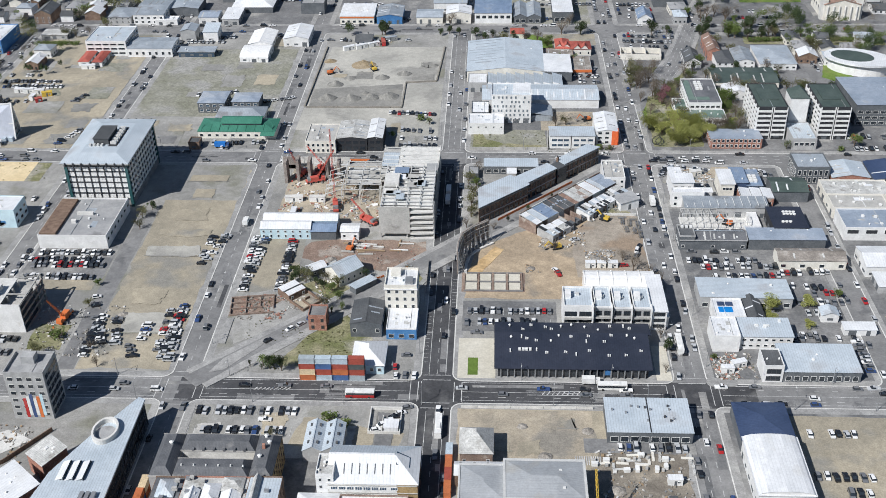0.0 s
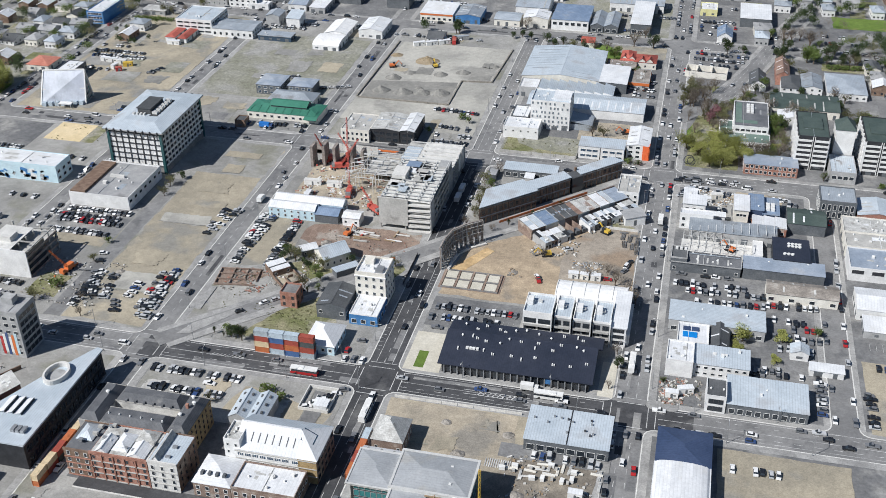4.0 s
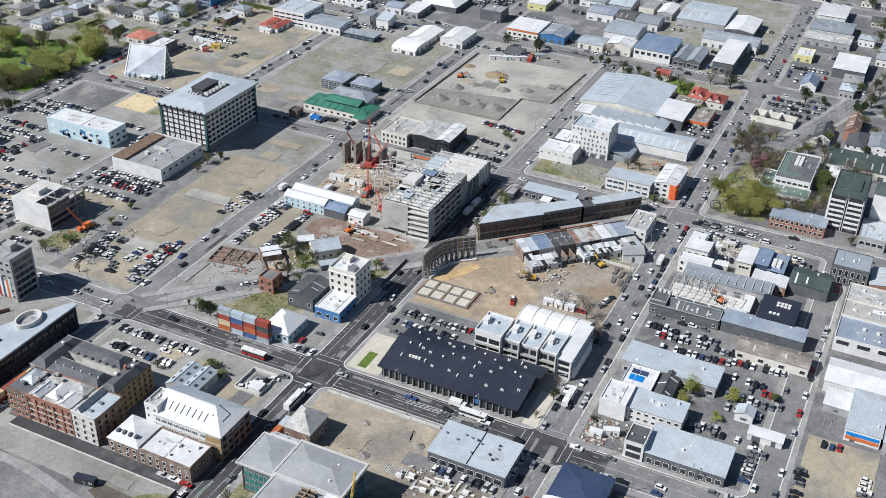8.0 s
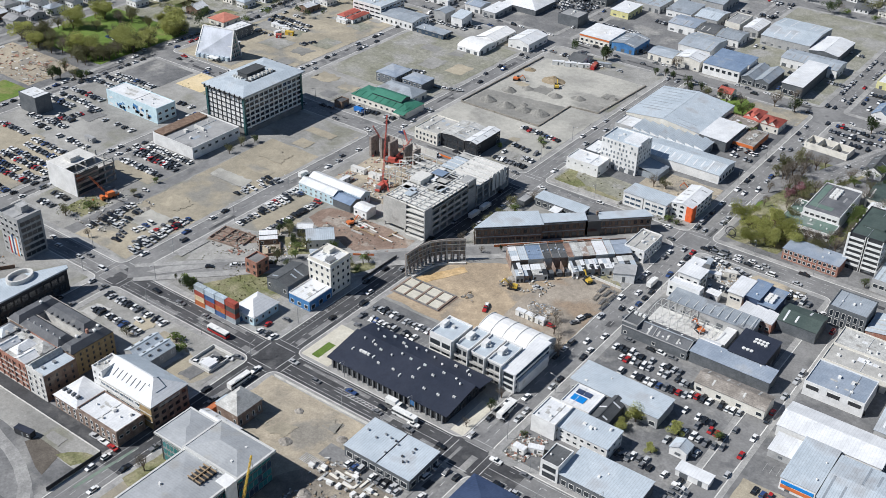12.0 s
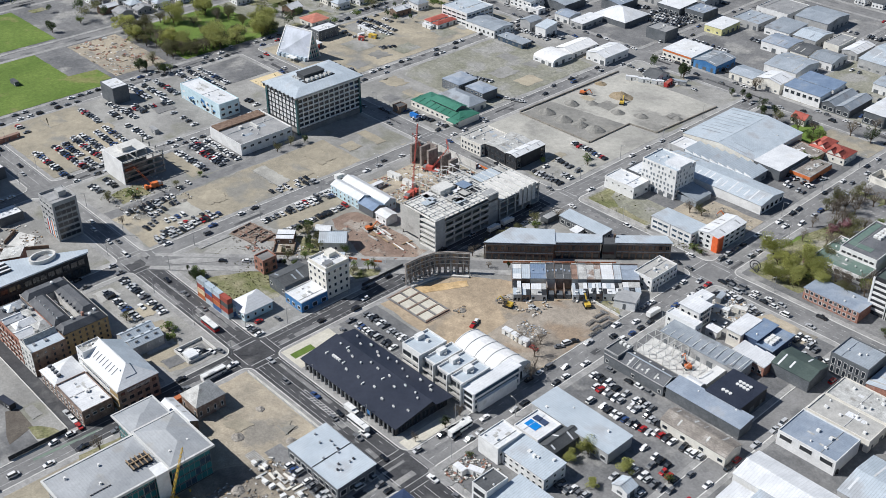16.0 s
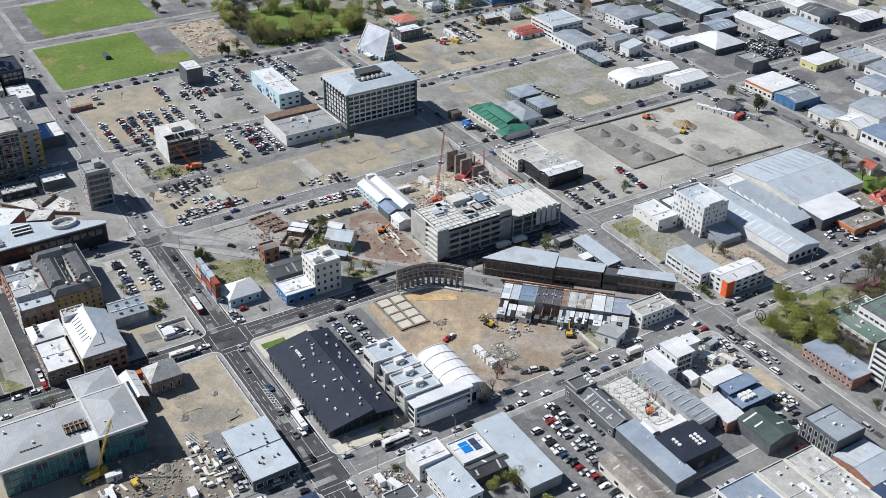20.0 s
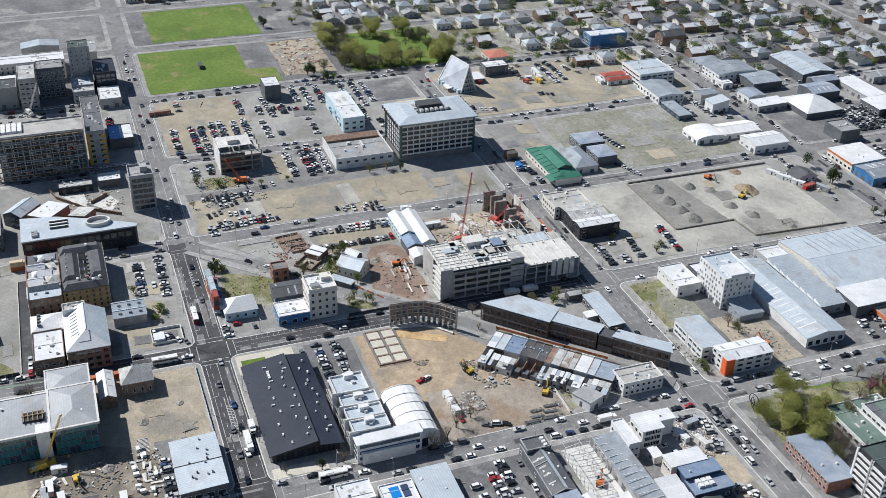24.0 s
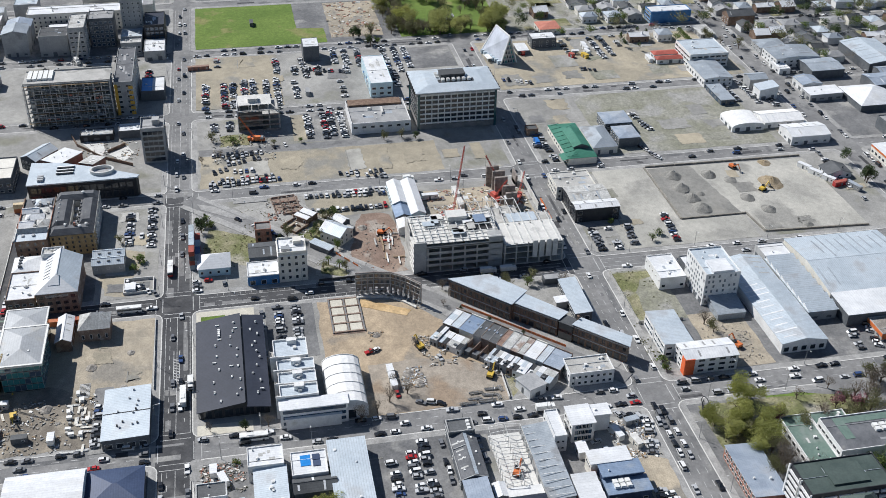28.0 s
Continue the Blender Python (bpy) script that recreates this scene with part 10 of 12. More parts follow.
def car_lumps(kind):
    """Body, glass and one wheel of a car that points along +x."""
    L, W, H, deck, bonnet, tail = {"hatch": (4.0, 1.7, 1.48, 0.82, 0.95, 0.15), "sedan": (4.6, 1.76, 1.44, 0.84, 1.15, 0.85), "van": (4.8, 1.84, 1.9, 1.0, 0.75, 0.05), "ute": (5.1, 1.8, 1.7, 0.95, 1.2, 1.9)}[kind]
    X, Y = L / 2, W / 2
    body = Lump()
    prof = [(-X, 0.3), (X, 0.3), (X, 0.62), (X - 0.12, 0.72), (X - bonnet, deck), (-X + tail, deck + 0.02), (-X, deck - 0.05)]
    n = len(prof)
    body.add([(x, -Y, z) for x, z in prof] + [(x, Y, z) for x, z in prof], [tuple(range(n)), tuple(range(2 * n - 1, n - 1, -1)), *[((k + 1) % n, k, n + k, n + (k + 1) % n) for k in range(n)]])
    r0, r1 = -X + tail + 0.35, X - bonnet - 0.75
    body.slab([(r0, -Y + 0.2, H), (r1, -Y + 0.2, H), (r1, Y - 0.2, H), (r0, Y - 0.2, H)], 0.06)
    glass = Lump()
    b0, b1 = -X + tail + 0.05, X - bonnet
    lo = [(b0, -Y + 0.06, deck), (b1, -Y + 0.06, deck), (b1, Y - 0.06, deck), (b0, Y - 0.06, deck)]
    hi = [(r0, -Y + 0.22, H - 0.05), (r1, -Y + 0.22, H - 0.05), (r1, Y - 0.22, H - 0.05), (r0, Y - 0.22, H - 0.05)]
    glass.add(lo + hi, [(k, (k + 1) % 4, 4 + (k + 1) % 4, 4 + k) for k in range(4)])
    wheel = Lump().tube((0, -0.1, 0), (0, 0.1, 0), 0.31, 0.31, 10)
    spots = [(sx * (X - 0.8), sy * (Y - 0.06)) for sx in (-1, 1) for sy in (-1, 1)]
    return body, glass, wheel, spots


KINDS = ("hatch", "sedan", "van", "hatch", "sedan", "hatch", "ute")
COLOURS = ("white", "silver", "grey", "black", "white", "silver", "black", "grey", "black", "white", "silver", "black", "grey", "white", "red", "silver", "white", "black", "blue", "grey", "black", "silver", "white", "grey")
WORDS = {"hatch": "hatchback", "sedan": "saloon", "van": "people carrier", "ute": "pickup"}
CARS = []  # x, y, z, heading, kind, colour, near?
car_rng = random.Random(77)


def car(x, y, heading, z=GZ + 0.12, kind=None, colour=None):
    CARS.append((x, y, z, heading, kind or car_rng.choice(KINDS), colour or car_rng.choice(COLOURS)))


def row(x0, y0, x1, y1, heading, step=2.5, fill=0.88, z=GZ + 0.12, jitter=0.25):
    """A row of parked cars from one end to the other, side by side."""
    n = max(1, int(round(math.hypot(x1 - x0, y1 - y0) / step)))
    for k in range(n + 1):
        if car_rng.random() < fill:
            t = k / n
            car(x0 + (x1 - x0) * t + car_rng.uniform(-jitter, jitter), y0 + (y1 - y0) * t + car_rng.uniform(-jitter, jitter) * 1.6, heading + car_rng.choice((0, 180)) + car_rng.uniform(-3, 3), z)


def kerbside(x0, y0, x1, y1, step=6.2, fill=0.6, z=0.06):
    h = math.degrees(math.atan2(y1 - y0, x1 - x0))
    row(x0, y0, x1, y1, h, step, fill, z, 0.15)


# car parks
row(-1, 375, 33, 375, 90), row(-2, 367, 26, 367, 90), row(2, 359.8, 32, 359.8, 0, 5.0, 0.5)
row(-102, 308, -66, 308, 90, 2.4, 0.9), row(-101, 297, -69, 297, 90, 2.4, 0.92), row(-92, 303, -60, 303, 0, 14, 0.5)
row(-203, 418.5, -171, 418.5, 90, 2.5, 0.95), row(-203, 408, -171, 408, 90, 2.5, 0.9), row(-203, 398, -173, 398, 90, 2.5, 0.9)
row(-125, 376, -122, 338, 0, 2.6, 0.85), row(-130, 372, -128, 345, 0, 2.6, 0.7), row(-119, 435, -124, 414, 5, 2.8, 0.75)
row(-162, 369, -153, 349, 10, 2.8, 0.85), row(-152, 369, -147, 349, 5, 2.8, 0.7), row(-142, 350, -136, 338, 8, 3.2, 0.6)
row(-166, 385, -164, 376, 15, 3, 0.6)
row(-104, 433, -103, 406, 0, 2.6, 0.9), row(-86, 430, -86, 389, 0, 2.6, 0.92), row(-102, 400, -102, 389, 0, 2.6, 0.9)
row(98, 416.5, 130, 417, 90, 2.5, 0.85), row(101, 411, 132, 412, 90, 2.5, 0.85), row(108, 403, 136, 405, 90, 2.8, 0.7), row(100, 424.2, 121, 424, 0, 5, 0.7), row(134, 412, 146, 414, 90, 2.5, 0.9), row(138, 406.5, 158, 408, 90, 2.5, 0.95), row(148, 391, 159, 391, 90, 2.6, 0.9), row(150, 414.8, 160, 416, 90, 2.8, 0.8), row(131, 358, 141, 361, 90, 2.4, 0.9), row(148, 503.5, 156, 512, 40, 3, 0.4), row(136, 503, 148, 504, 90, 3, 0.7), row(196, 438, 202, 446, 20, 2.8, 0.8), row(140, 396, 158, 395, 90, 3.2, 0.6), row(140, 384, 158, 384, 90, 2.8, 0.7), row(139, 376, 158, 376, 90, 3, 0.6), row(132, 358, 156, 358, 90, 2.9, 0.6)
row(157, 356, 157, 337, 0, 2.6, 0.85), row(175, 353, 175, 334, 0, 2.7, 0.85), row(197, 372, 197, 340, 0, 2.8, 0.6), row(180, 371, 194, 371, 90, 2.8, 0.6)
for y in (337, 349, 354.5, 362, 367.5, 376, 383):
    row(-262 if y > 360 else -258, y, -222, y, 90, 2.5, 0.9)
row(-158, 340, -158, 368, 0, 2.7, 0.85), row(-125.5, 340, -125.2, 372, 0, 2.7, 0.9), row(-137, 352, -137, 362, 0, 3, 0.7), row(-126, 410, -125, 437, 0, 3.4, 0.7), row(-101, 404, -99.5, 434, 0, 2.7, 0.9), row(-198, 342, -190, 342, 90, 2.7, 0.8), row(-200, 351, -190, 351, 90, 2.7, 0.8), row(-210 + 4, 412.5, -174, 412.5, 90, 2.5, 0.92), row(-295, 402, -262, 404, 90, 2.6, 0.6)
row(-295, 384.5, -272, 384.5, 90, 2.6, 0.8), row(-300, 345, -285, 345, 90, 2.8, 0.3)
for y in (396, 404, 412, 431):
    row(-278, y, -266, y, 90, 2.6, 0.75)
row(-278, 395, -266, 431, 0, 2.6, 0.6), row(-304, 425, -283, 425, 90, 2.6, 0.8), row(-304, 433, -280, 433, 90, 2.6, 0.85), row(-304, 442, -276, 442, 90, 2.6, 0.9), row(-306, 460, -266, 460, 90, 2.6, 0.9), row(-303, 468, -262, 468, 90, 2.6, 0.9), row(-301, 475, -268, 475, 90, 2.6, 0.8), row(-262, 462, -236, 462, 90, 2.8, 0.6), row(-236, 470, -226, 470, 90, 3, 0.6)
row(-260, 395, -225, 395, 90, 3.0, 0.45), row(-255, 425, -228, 425, 90, 3.2, 0.4), row(-206, 465, -206, 500, 0, 3, 0.5)
row(-236, 533, -228, 552, 0, 2.8, 0.85), row(-246, 590, -240, 604, 0, 2.8, 0.8), row(-157, 533, -118, 536, 90, 2.5, 0.85), row(-150, 529, -120, 529, 90, 2.8, 0.5), row(-128, 590, -114, 596, 30, 2.7, 0.85), row(-172, 600, -150, 604, 90, 2.7, 0.7)
row(-52, 575, -26, 573, 90, 2.6, 0.85), row(-43, 532, -24, 532, 90, 2.8, 0.7), row(-43, 541, -24, 541, 90, 2.8, 0.8), row(-43, 552, -24, 550, 90, 3.4, 0.5)
row(53, 633, 73, 629, 60, 2.6, 0.9), row(60, 645, 75, 641, 70, 2.6, 0.85), row(62, 622, 76, 620, 90, 2.8, 0.6)
row(97, 700, 129, 697, 90, 2.6, 0.85), row(96, 690, 126, 688, 90, 2.6, 0.85), row(97, 680, 122, 678, 90, 2.6, 0.6)
row(124, 300, 140, 300, 90, 2.8, 0.7), row(122, 278, 140, 278, 90, 2.8, 0.8), row(122, 270, 140, 270, 90, 2.8, 0.7), row(52, 291.2, 78, 291.2, 90, 3.0, 0.8)
row(-110 + 6, 678, -108 + 6, 700, 0, 2.7, 0.5), row(-150, 706 - 4, -120, 706 - 4, 90, 2.8, 0.5), row(-95, 692, -70, 690, 90, 2.7, 0.8), row(-64, 690, -40, 692, 0, 5, 0.6)
row(-205, 676, -180, 676, 90, 2.7, 0.8), row(-205, 688, -176, 688, 90, 2.7, 0.85), row(-200, 697, -170, 697, 90, 2.7, 0.6), row(-140, 700, -130, 702, 90, 2.6, 0.7)
row(-35, 336, -22, 336, 90, 2.8, 0.6), row(-28, 342, -22, 347, 0, 2.7, 0.7), row(-29, 330.5, -22, 330.5, 90, 3.5, 0.6)
row(-34, 298, -23, 311, 20, 3.2, 0.8)
row(140, 500, 156, 500, 90, 3.4, 0.6), row(150, 492, 160, 496, 60, 3.2, 0.6)
row(205, 530, 240, 530, 90, 2.7, 0.8), row(205, 545, 240, 545, 90, 2.7, 0.8)
for x, y, a, k in ((75, 420.6, 60, "grey"), (75.6, 425, 75, "white"), (77, 428.6, 62, "black"), (68.3, 411.8, 5, "red"), (47.4, 434, 10, "silver"), (38, 404.6, 110, "red"), (37, 407.4, 120, "white")):
    car(x, y, a, colour=k)
row(96, 498, 101, 509, 20, 3, 0.9), row(103, 509, 120, 505, 80, 3.0, 0.75), row(100, 490, 106, 494, 30, 3.2, 0.8), row(110, 485, 118, 487, 100, 3.2, 0.7), row(100, 439, 118, 439.4, 4, 5.5, 0.7)
# street parking and traffic
for a, b in ((332, 508), (532, 700), (140, 310), (726, 900)):
    kerbside(81.5, a, 81.5, b, 6.4, 0.45), kerbside(90.5, a, 90.5, b, 6.4, 0.5), kerbside(86, a, 86, b, 16, 0.5), kerbside(-18.2, a, -18.2, b, 7, 0.25), kerbside(-8, a, -8, b, 7, 0.3), kerbside(-11.5, a, -11.5, b, 24, 0.4)
    kerbside(-117, a, -117, b, 9, 0.25), kerbside(-109, a, -109, b, 9, 0.25), kerbside(-217, a, -217, b, 6.4, 0.45), kerbside(-210, a, -210, b, 6.4, 0.45), kerbside(-317, a, -317, b, 6.4, 0.5), kerbside(-309, a, -309, b, 6.4, 0.6), kerbside(-112, a, -112, b, 30, 0.4)
for a, b in ((-104, -24), (-3, 76), (97, 250), (-205, -122), (-305, -222), (-404, -322)):
    kerbside(a, 320, b, 320, 17, 0.35, 0.08), kerbside(a, 323.4, b, 323.4, 15, 0.4, 0.08), kerbside(a, 513.5, b, 513.5, 6.4, 0.28, 0.08), kerbside(a, 523.5, b, 523.5, 6.4, 0.22, 0.08), kerbside(a, 518, b, 518, 15, 0.3, 0.08), kerbside(a, 714, b, 714, 18, 0.4, 0.08), kerbside(a, 720, b, 720, 6.4, 0.45, 0.08), kerbside(a, 708, b, 708, 6.4, 0.4, 0.08)
kerbside(-30, 243.4, -20, 243.4, 5.4, 1.0, 0.38)
kerbside(97, 326.2, 155, 326.2, 6.2, 0.75, 0.08), kerbside(98, 316.4, 150, 316.4, 6.4, 0.5, 0.08)
kerbside(94, 515, 122, 515, 6.0, 0.9, 0.08), kerbside(96, 518.5, 124, 518.5, 6.4, 0.8, 0.08)
kerbside(161, 335, 161, 505, 6.2, 0.45, 0.08), kerbside(168.5, 335, 168.5, 505, 6.2, 0.5, 0.08), kerbside(-84, 352, -64, 372, 6, 0.6, 0.385)
kerbside(111, 626, 125, 660, 12, 0.6, 0.40), kerbside(132, 672, 146, 720, 12, 0.6, 0.40), kerbside(128, 652, 140, 690, 13, 0.5, 0.40)


def place_cars():
    """The nearest 250 cars become things of their own; the rest are joined by colour."""
    def far(c):
        return abs(c[0] - 60) * 0.8 + abs(c[1] - 375)
    order = sorted(range(len(CARS)), key=lambda k: far(CARS[k]))
    parts, joined = {}, {}
    for rank, k in enumerate(order):
        x, y, z, heading, kind, colour = CARS[k]
        if rank < 250:
            if (kind, colour) not in parts:
                b, g, w, spots = car_lumps(kind)
                parts[kind, colour] = (b.mesh("body", "car_" + colour), g.mesh("glass", "glass_dark"), w.mesh("wheel", "rubber"), spots)
            b, g, w, spots = parts[kind, colour]
            root = tagged(new("car", b), "%s %s parked in the city" % (colour, WORDS[kind]), "car", "parked cars")
            root.matrix_basis = pose(x, y, z, 0, 0, heading)
            ob = new("glasshouse", g)
            ob.parent = root
            for sx, sy in spots if rank < 60 else ():
                ob = new("wheel", w)
                ob.parent, ob.matrix_basis = root, pose(sx, sy, 0.31)
        else:
            lp = joined.setdefault(colour, Lump())
            b, g, w, spots = car_lumps(kind)
            m = pose(x, y, z, 0, 0, heading)
            lp.add([m @ Vector(p) for p in b.v], b.f, 0).add([m @ Vector(p) for p in g.v], g.f, 1)
            for sx, sy in spots:
                lp.add([m @ Vector((sx + p[0], sy + p[1], 0.31 + p[2])) for p in w.v], w.f, 2)
    for colour, lp in joined.items():
        tagged(piece("parked_cars", lp, ("car_" + colour, "glass_dark", "rubber")), "far-off %s cars parked in lots and along streets" % colour, "cars", kind="stuff")


def bus(x, y, heading, low, high, label):
    root = thing("bus", label, "bus", pose(x, y, 0.08, 0, 0, heading))
    piece("body", Lump().box(-5.6, 5.6, -1.25, 1.25, 0.35, 1.5), low, root)
    piece("upper_body", Lump().box(-5.6, 5.6, -1.24, 1.24, 2.5, 3.0).box(-5.6, -5.2, -1.24, 1.24, 1.5, 2.5), high, root)
    piece("window_band", Lump().box(-5.2, 5.55, -1.22, 1.22, 1.5, 2.5), "glass_dark", root)
    piece("roof_unit", Lump().box(-3, 0, -0.8, 0.8, 3.0, 3.25), high, root)
    for wx in (-3.4, 3.6):
        for s in (-1, 1):
            piece("wheel", Lump().tube((wx, s * 1.0, 0.48), (wx, s * 1.28, 0.48), 0.48, 0.48, 12), "rubber", root)


def truck(x, y, heading, cab, box_mat, label, length=7.0):
    root = thing("truck", label, "truck", pose(x, y, 0.12, 0, 0, heading))
    piece("chassis", Lump().box(-length / 2, length / 2, -0.9, 0.9, 0.6, 0.9), "frame_dark", root)
    piece("cab", Lump().box(length / 2 - 1.7, length / 2, -1.1, 1.1, 0.6, 2.5), cab, root)
    piece("windscreen", Lump().box(length / 2 - 0.1, length / 2 + 0.03, -1.0, 1.0, 1.5, 2.3), "glass_dark", root)
    piece("cargo_box", Lump().box(-length / 2, length / 2 - 1.9, -1.2, 1.2, 0.9, 3.2), box_mat, root)
    for wx in (-length / 2 + 1.1, length / 2 - 1.0):
        for s in (-1, 1):
            piece("wheel", Lump().tube((wx, s * 0.85, 0.45), (wx, s * 1.12, 0.45), 0.45, 0.45, 10), "rubber", root)


bus(-42, 318.0, 0, "car_red", "frame_white", "red and white city bus on the cross street")
bus(84.5, 352, 90, "frame_white", "frame_white", "white city bus waiting on the street")
bus(55, 324.5, 180, "frame_white", "frame_white", "white city bus beside the dark hall")
bus(-11, 300, 90, "frame_white", "frame_white", "white bus approaching the crossing")
truck(47, 328.6 - 1, 0, "frame_white", "frame_white", "white box truck at the kerb")
truck(88, 470, 90, "frame_white", "frame_white", "white box truck on the one-way street", 8)
truck(-112, 447, 90, "frame_white", "frame_white", "white delivery van on the side street", 6)
truck(-142, 530, 0, "car_blue", "paint_blue", "blue box truck near the tower's shadow", 8)
truck(-14, 470, 90, "frame_white", "frame_white", "white truck beside the parking building", 8)
truck(-14, 480, 90, "frame_white", "frame_white", "white truck queued by the parking building", 8)

# ---- trees ----
TREES = {}


def tree_meshes(kind, seed):
    key = (kind, seed)
    if key in TREES:
        return TREES[key]
    rng = random.Random(seed * 31 + len(kind))
    H, R, base, leaf, size, count, squash = {
        "broad": (10.0, 6.0, 2.2, "leaf_spring", 0.56, 6200, 0.75), "round": (6.0, 2.6, 1.4, "leaf_green", 0.36, 1500, 0.9), "bare": (7.5, 3.2, 2.0, "leaf_bare", 0.26, 950, 0.9),
        "dark": (7.5, 2.8, 1.2, "leaf_dark", 0.42, 1500, 1.1), "column": (7.0, 1.2, 0.8, "leaf_dark", 0.42, 520, 2.2), "blossom": (5.0, 2.4, 1.4, "leaf_blossom", 0.42, 700, 0.8), "olive": (7.0, 3.4, 1.8, "leaf_olive", 0.36, 1500, 0.85), "bush": (1.8, 1.5, 0.2, "leaf_green", 0.4, 260, 0.7)}[kind]
    trunk = Lump()
    trunk.tube((0, 0, 0), (0.1, 0, base), R * 0.07 + 0.06, R * 0.05 + 0.05, 7)
    tips = []
    for k in range(7):
        a = 2 * math.pi * k / 7 + rng.uniform(-0.3, 0.3)
        r = R * rng.uniform(0.35, 0.62)
        z = base + (H - base) * rng.uniform(0.3, 0.75)
        p0, p1 = Vector((0.1, 0, base * rng.uniform(0.7, 1.0))), Vector((r * math.cos(a), r * math.sin(a), z))
        trunk.tube(p0, p1, R * 0.035 + 0.04, R * 0.015 + 0.02, 5)
        tips.append(p1)
        for j in range(2):
            q = p1 + Vector((rng.uniform(-1, 1), rng.uniform(-1, 1), rng.uniform(0.2, 1))) * R * 0.32
            trunk.tube(p1, q, R * 0.014 + 0.02, 0.02, 4)
            tips.append(q)
    crown = Lump()
    mid = Vector((0, 0, base + (H - base) * 0.52))
    lobes = [mid + Vector((rng.gauss(0, 0.42), rng.gauss(0, 0.42), rng.gauss(0, 0.3))) * R for _ in range(9)] + tips[:8]
    sizes = [R * rng.uniform(0.34, 0.62) for _ in lobes]
    for _ in range(count):
        k = rng.randrange(len(lobes))
        d = Vector((rng.gauss(0, 1), rng.gauss(0, 1), rng.gauss(0, 1))).normalized()
        p = lobes[k] + Vector((d.x, d.y, d.z * squash)) * sizes[k] * rng.uniform(0.55, 1.05)
        if p.z < base * 0.6:
            continue
        u = Vector((rng.gauss(0, 1), rng.gauss(0, 1), rng.gauss(0, 1))).normalized()
        v = u.orthogonal().normalized()
        s = size * rng.uniform(0.6, 1.3)
        u, v = u * s * 0.5, v * s * 0.5
        crown.add([p - u, p + v * 0.7, p + u, p - v * 0.7], [(0, 1, 2, 3)])
    TREES[key] = (trunk.mesh("trunk", "bark"), crown.mesh("crown", leaf))
    return TREES[key]


TREE_WORDS = {"broad": "broad spring tree with fresh yellow-green leaves", "round": "small rounded street tree in fresh leaf", "bare": "bare tree with a haze of brown twigs", "dark": "dark dense evergreen tree in a garden", "column": "slim dark columnar evergreen beside the street", "blossom": "small garden tree in pink blossom", "olive": "leafless olive-brown tree coming into bud", "bush": "low dense green bush beside the path"}
tree_rng = random.Random(9)


def tree(x, y, kind="round", s=1.0):
    t, c = tree_meshes(kind, tree_rng.randrange(3))
    root = tagged(new("bush" if kind == "bush" else "tree", t), TREE_WORDS[kind], "bush" if kind == "bush" else "tree")
    root.matrix_basis = (pose(x, y, GZ, 0, 0, tree_rng.uniform(0, 360)) @ Matrix.Diagonal((s, s, s * tree_rng.uniform(0.9, 1.1), 1)))
    ob = new("crown", c)
    ob.parent = root


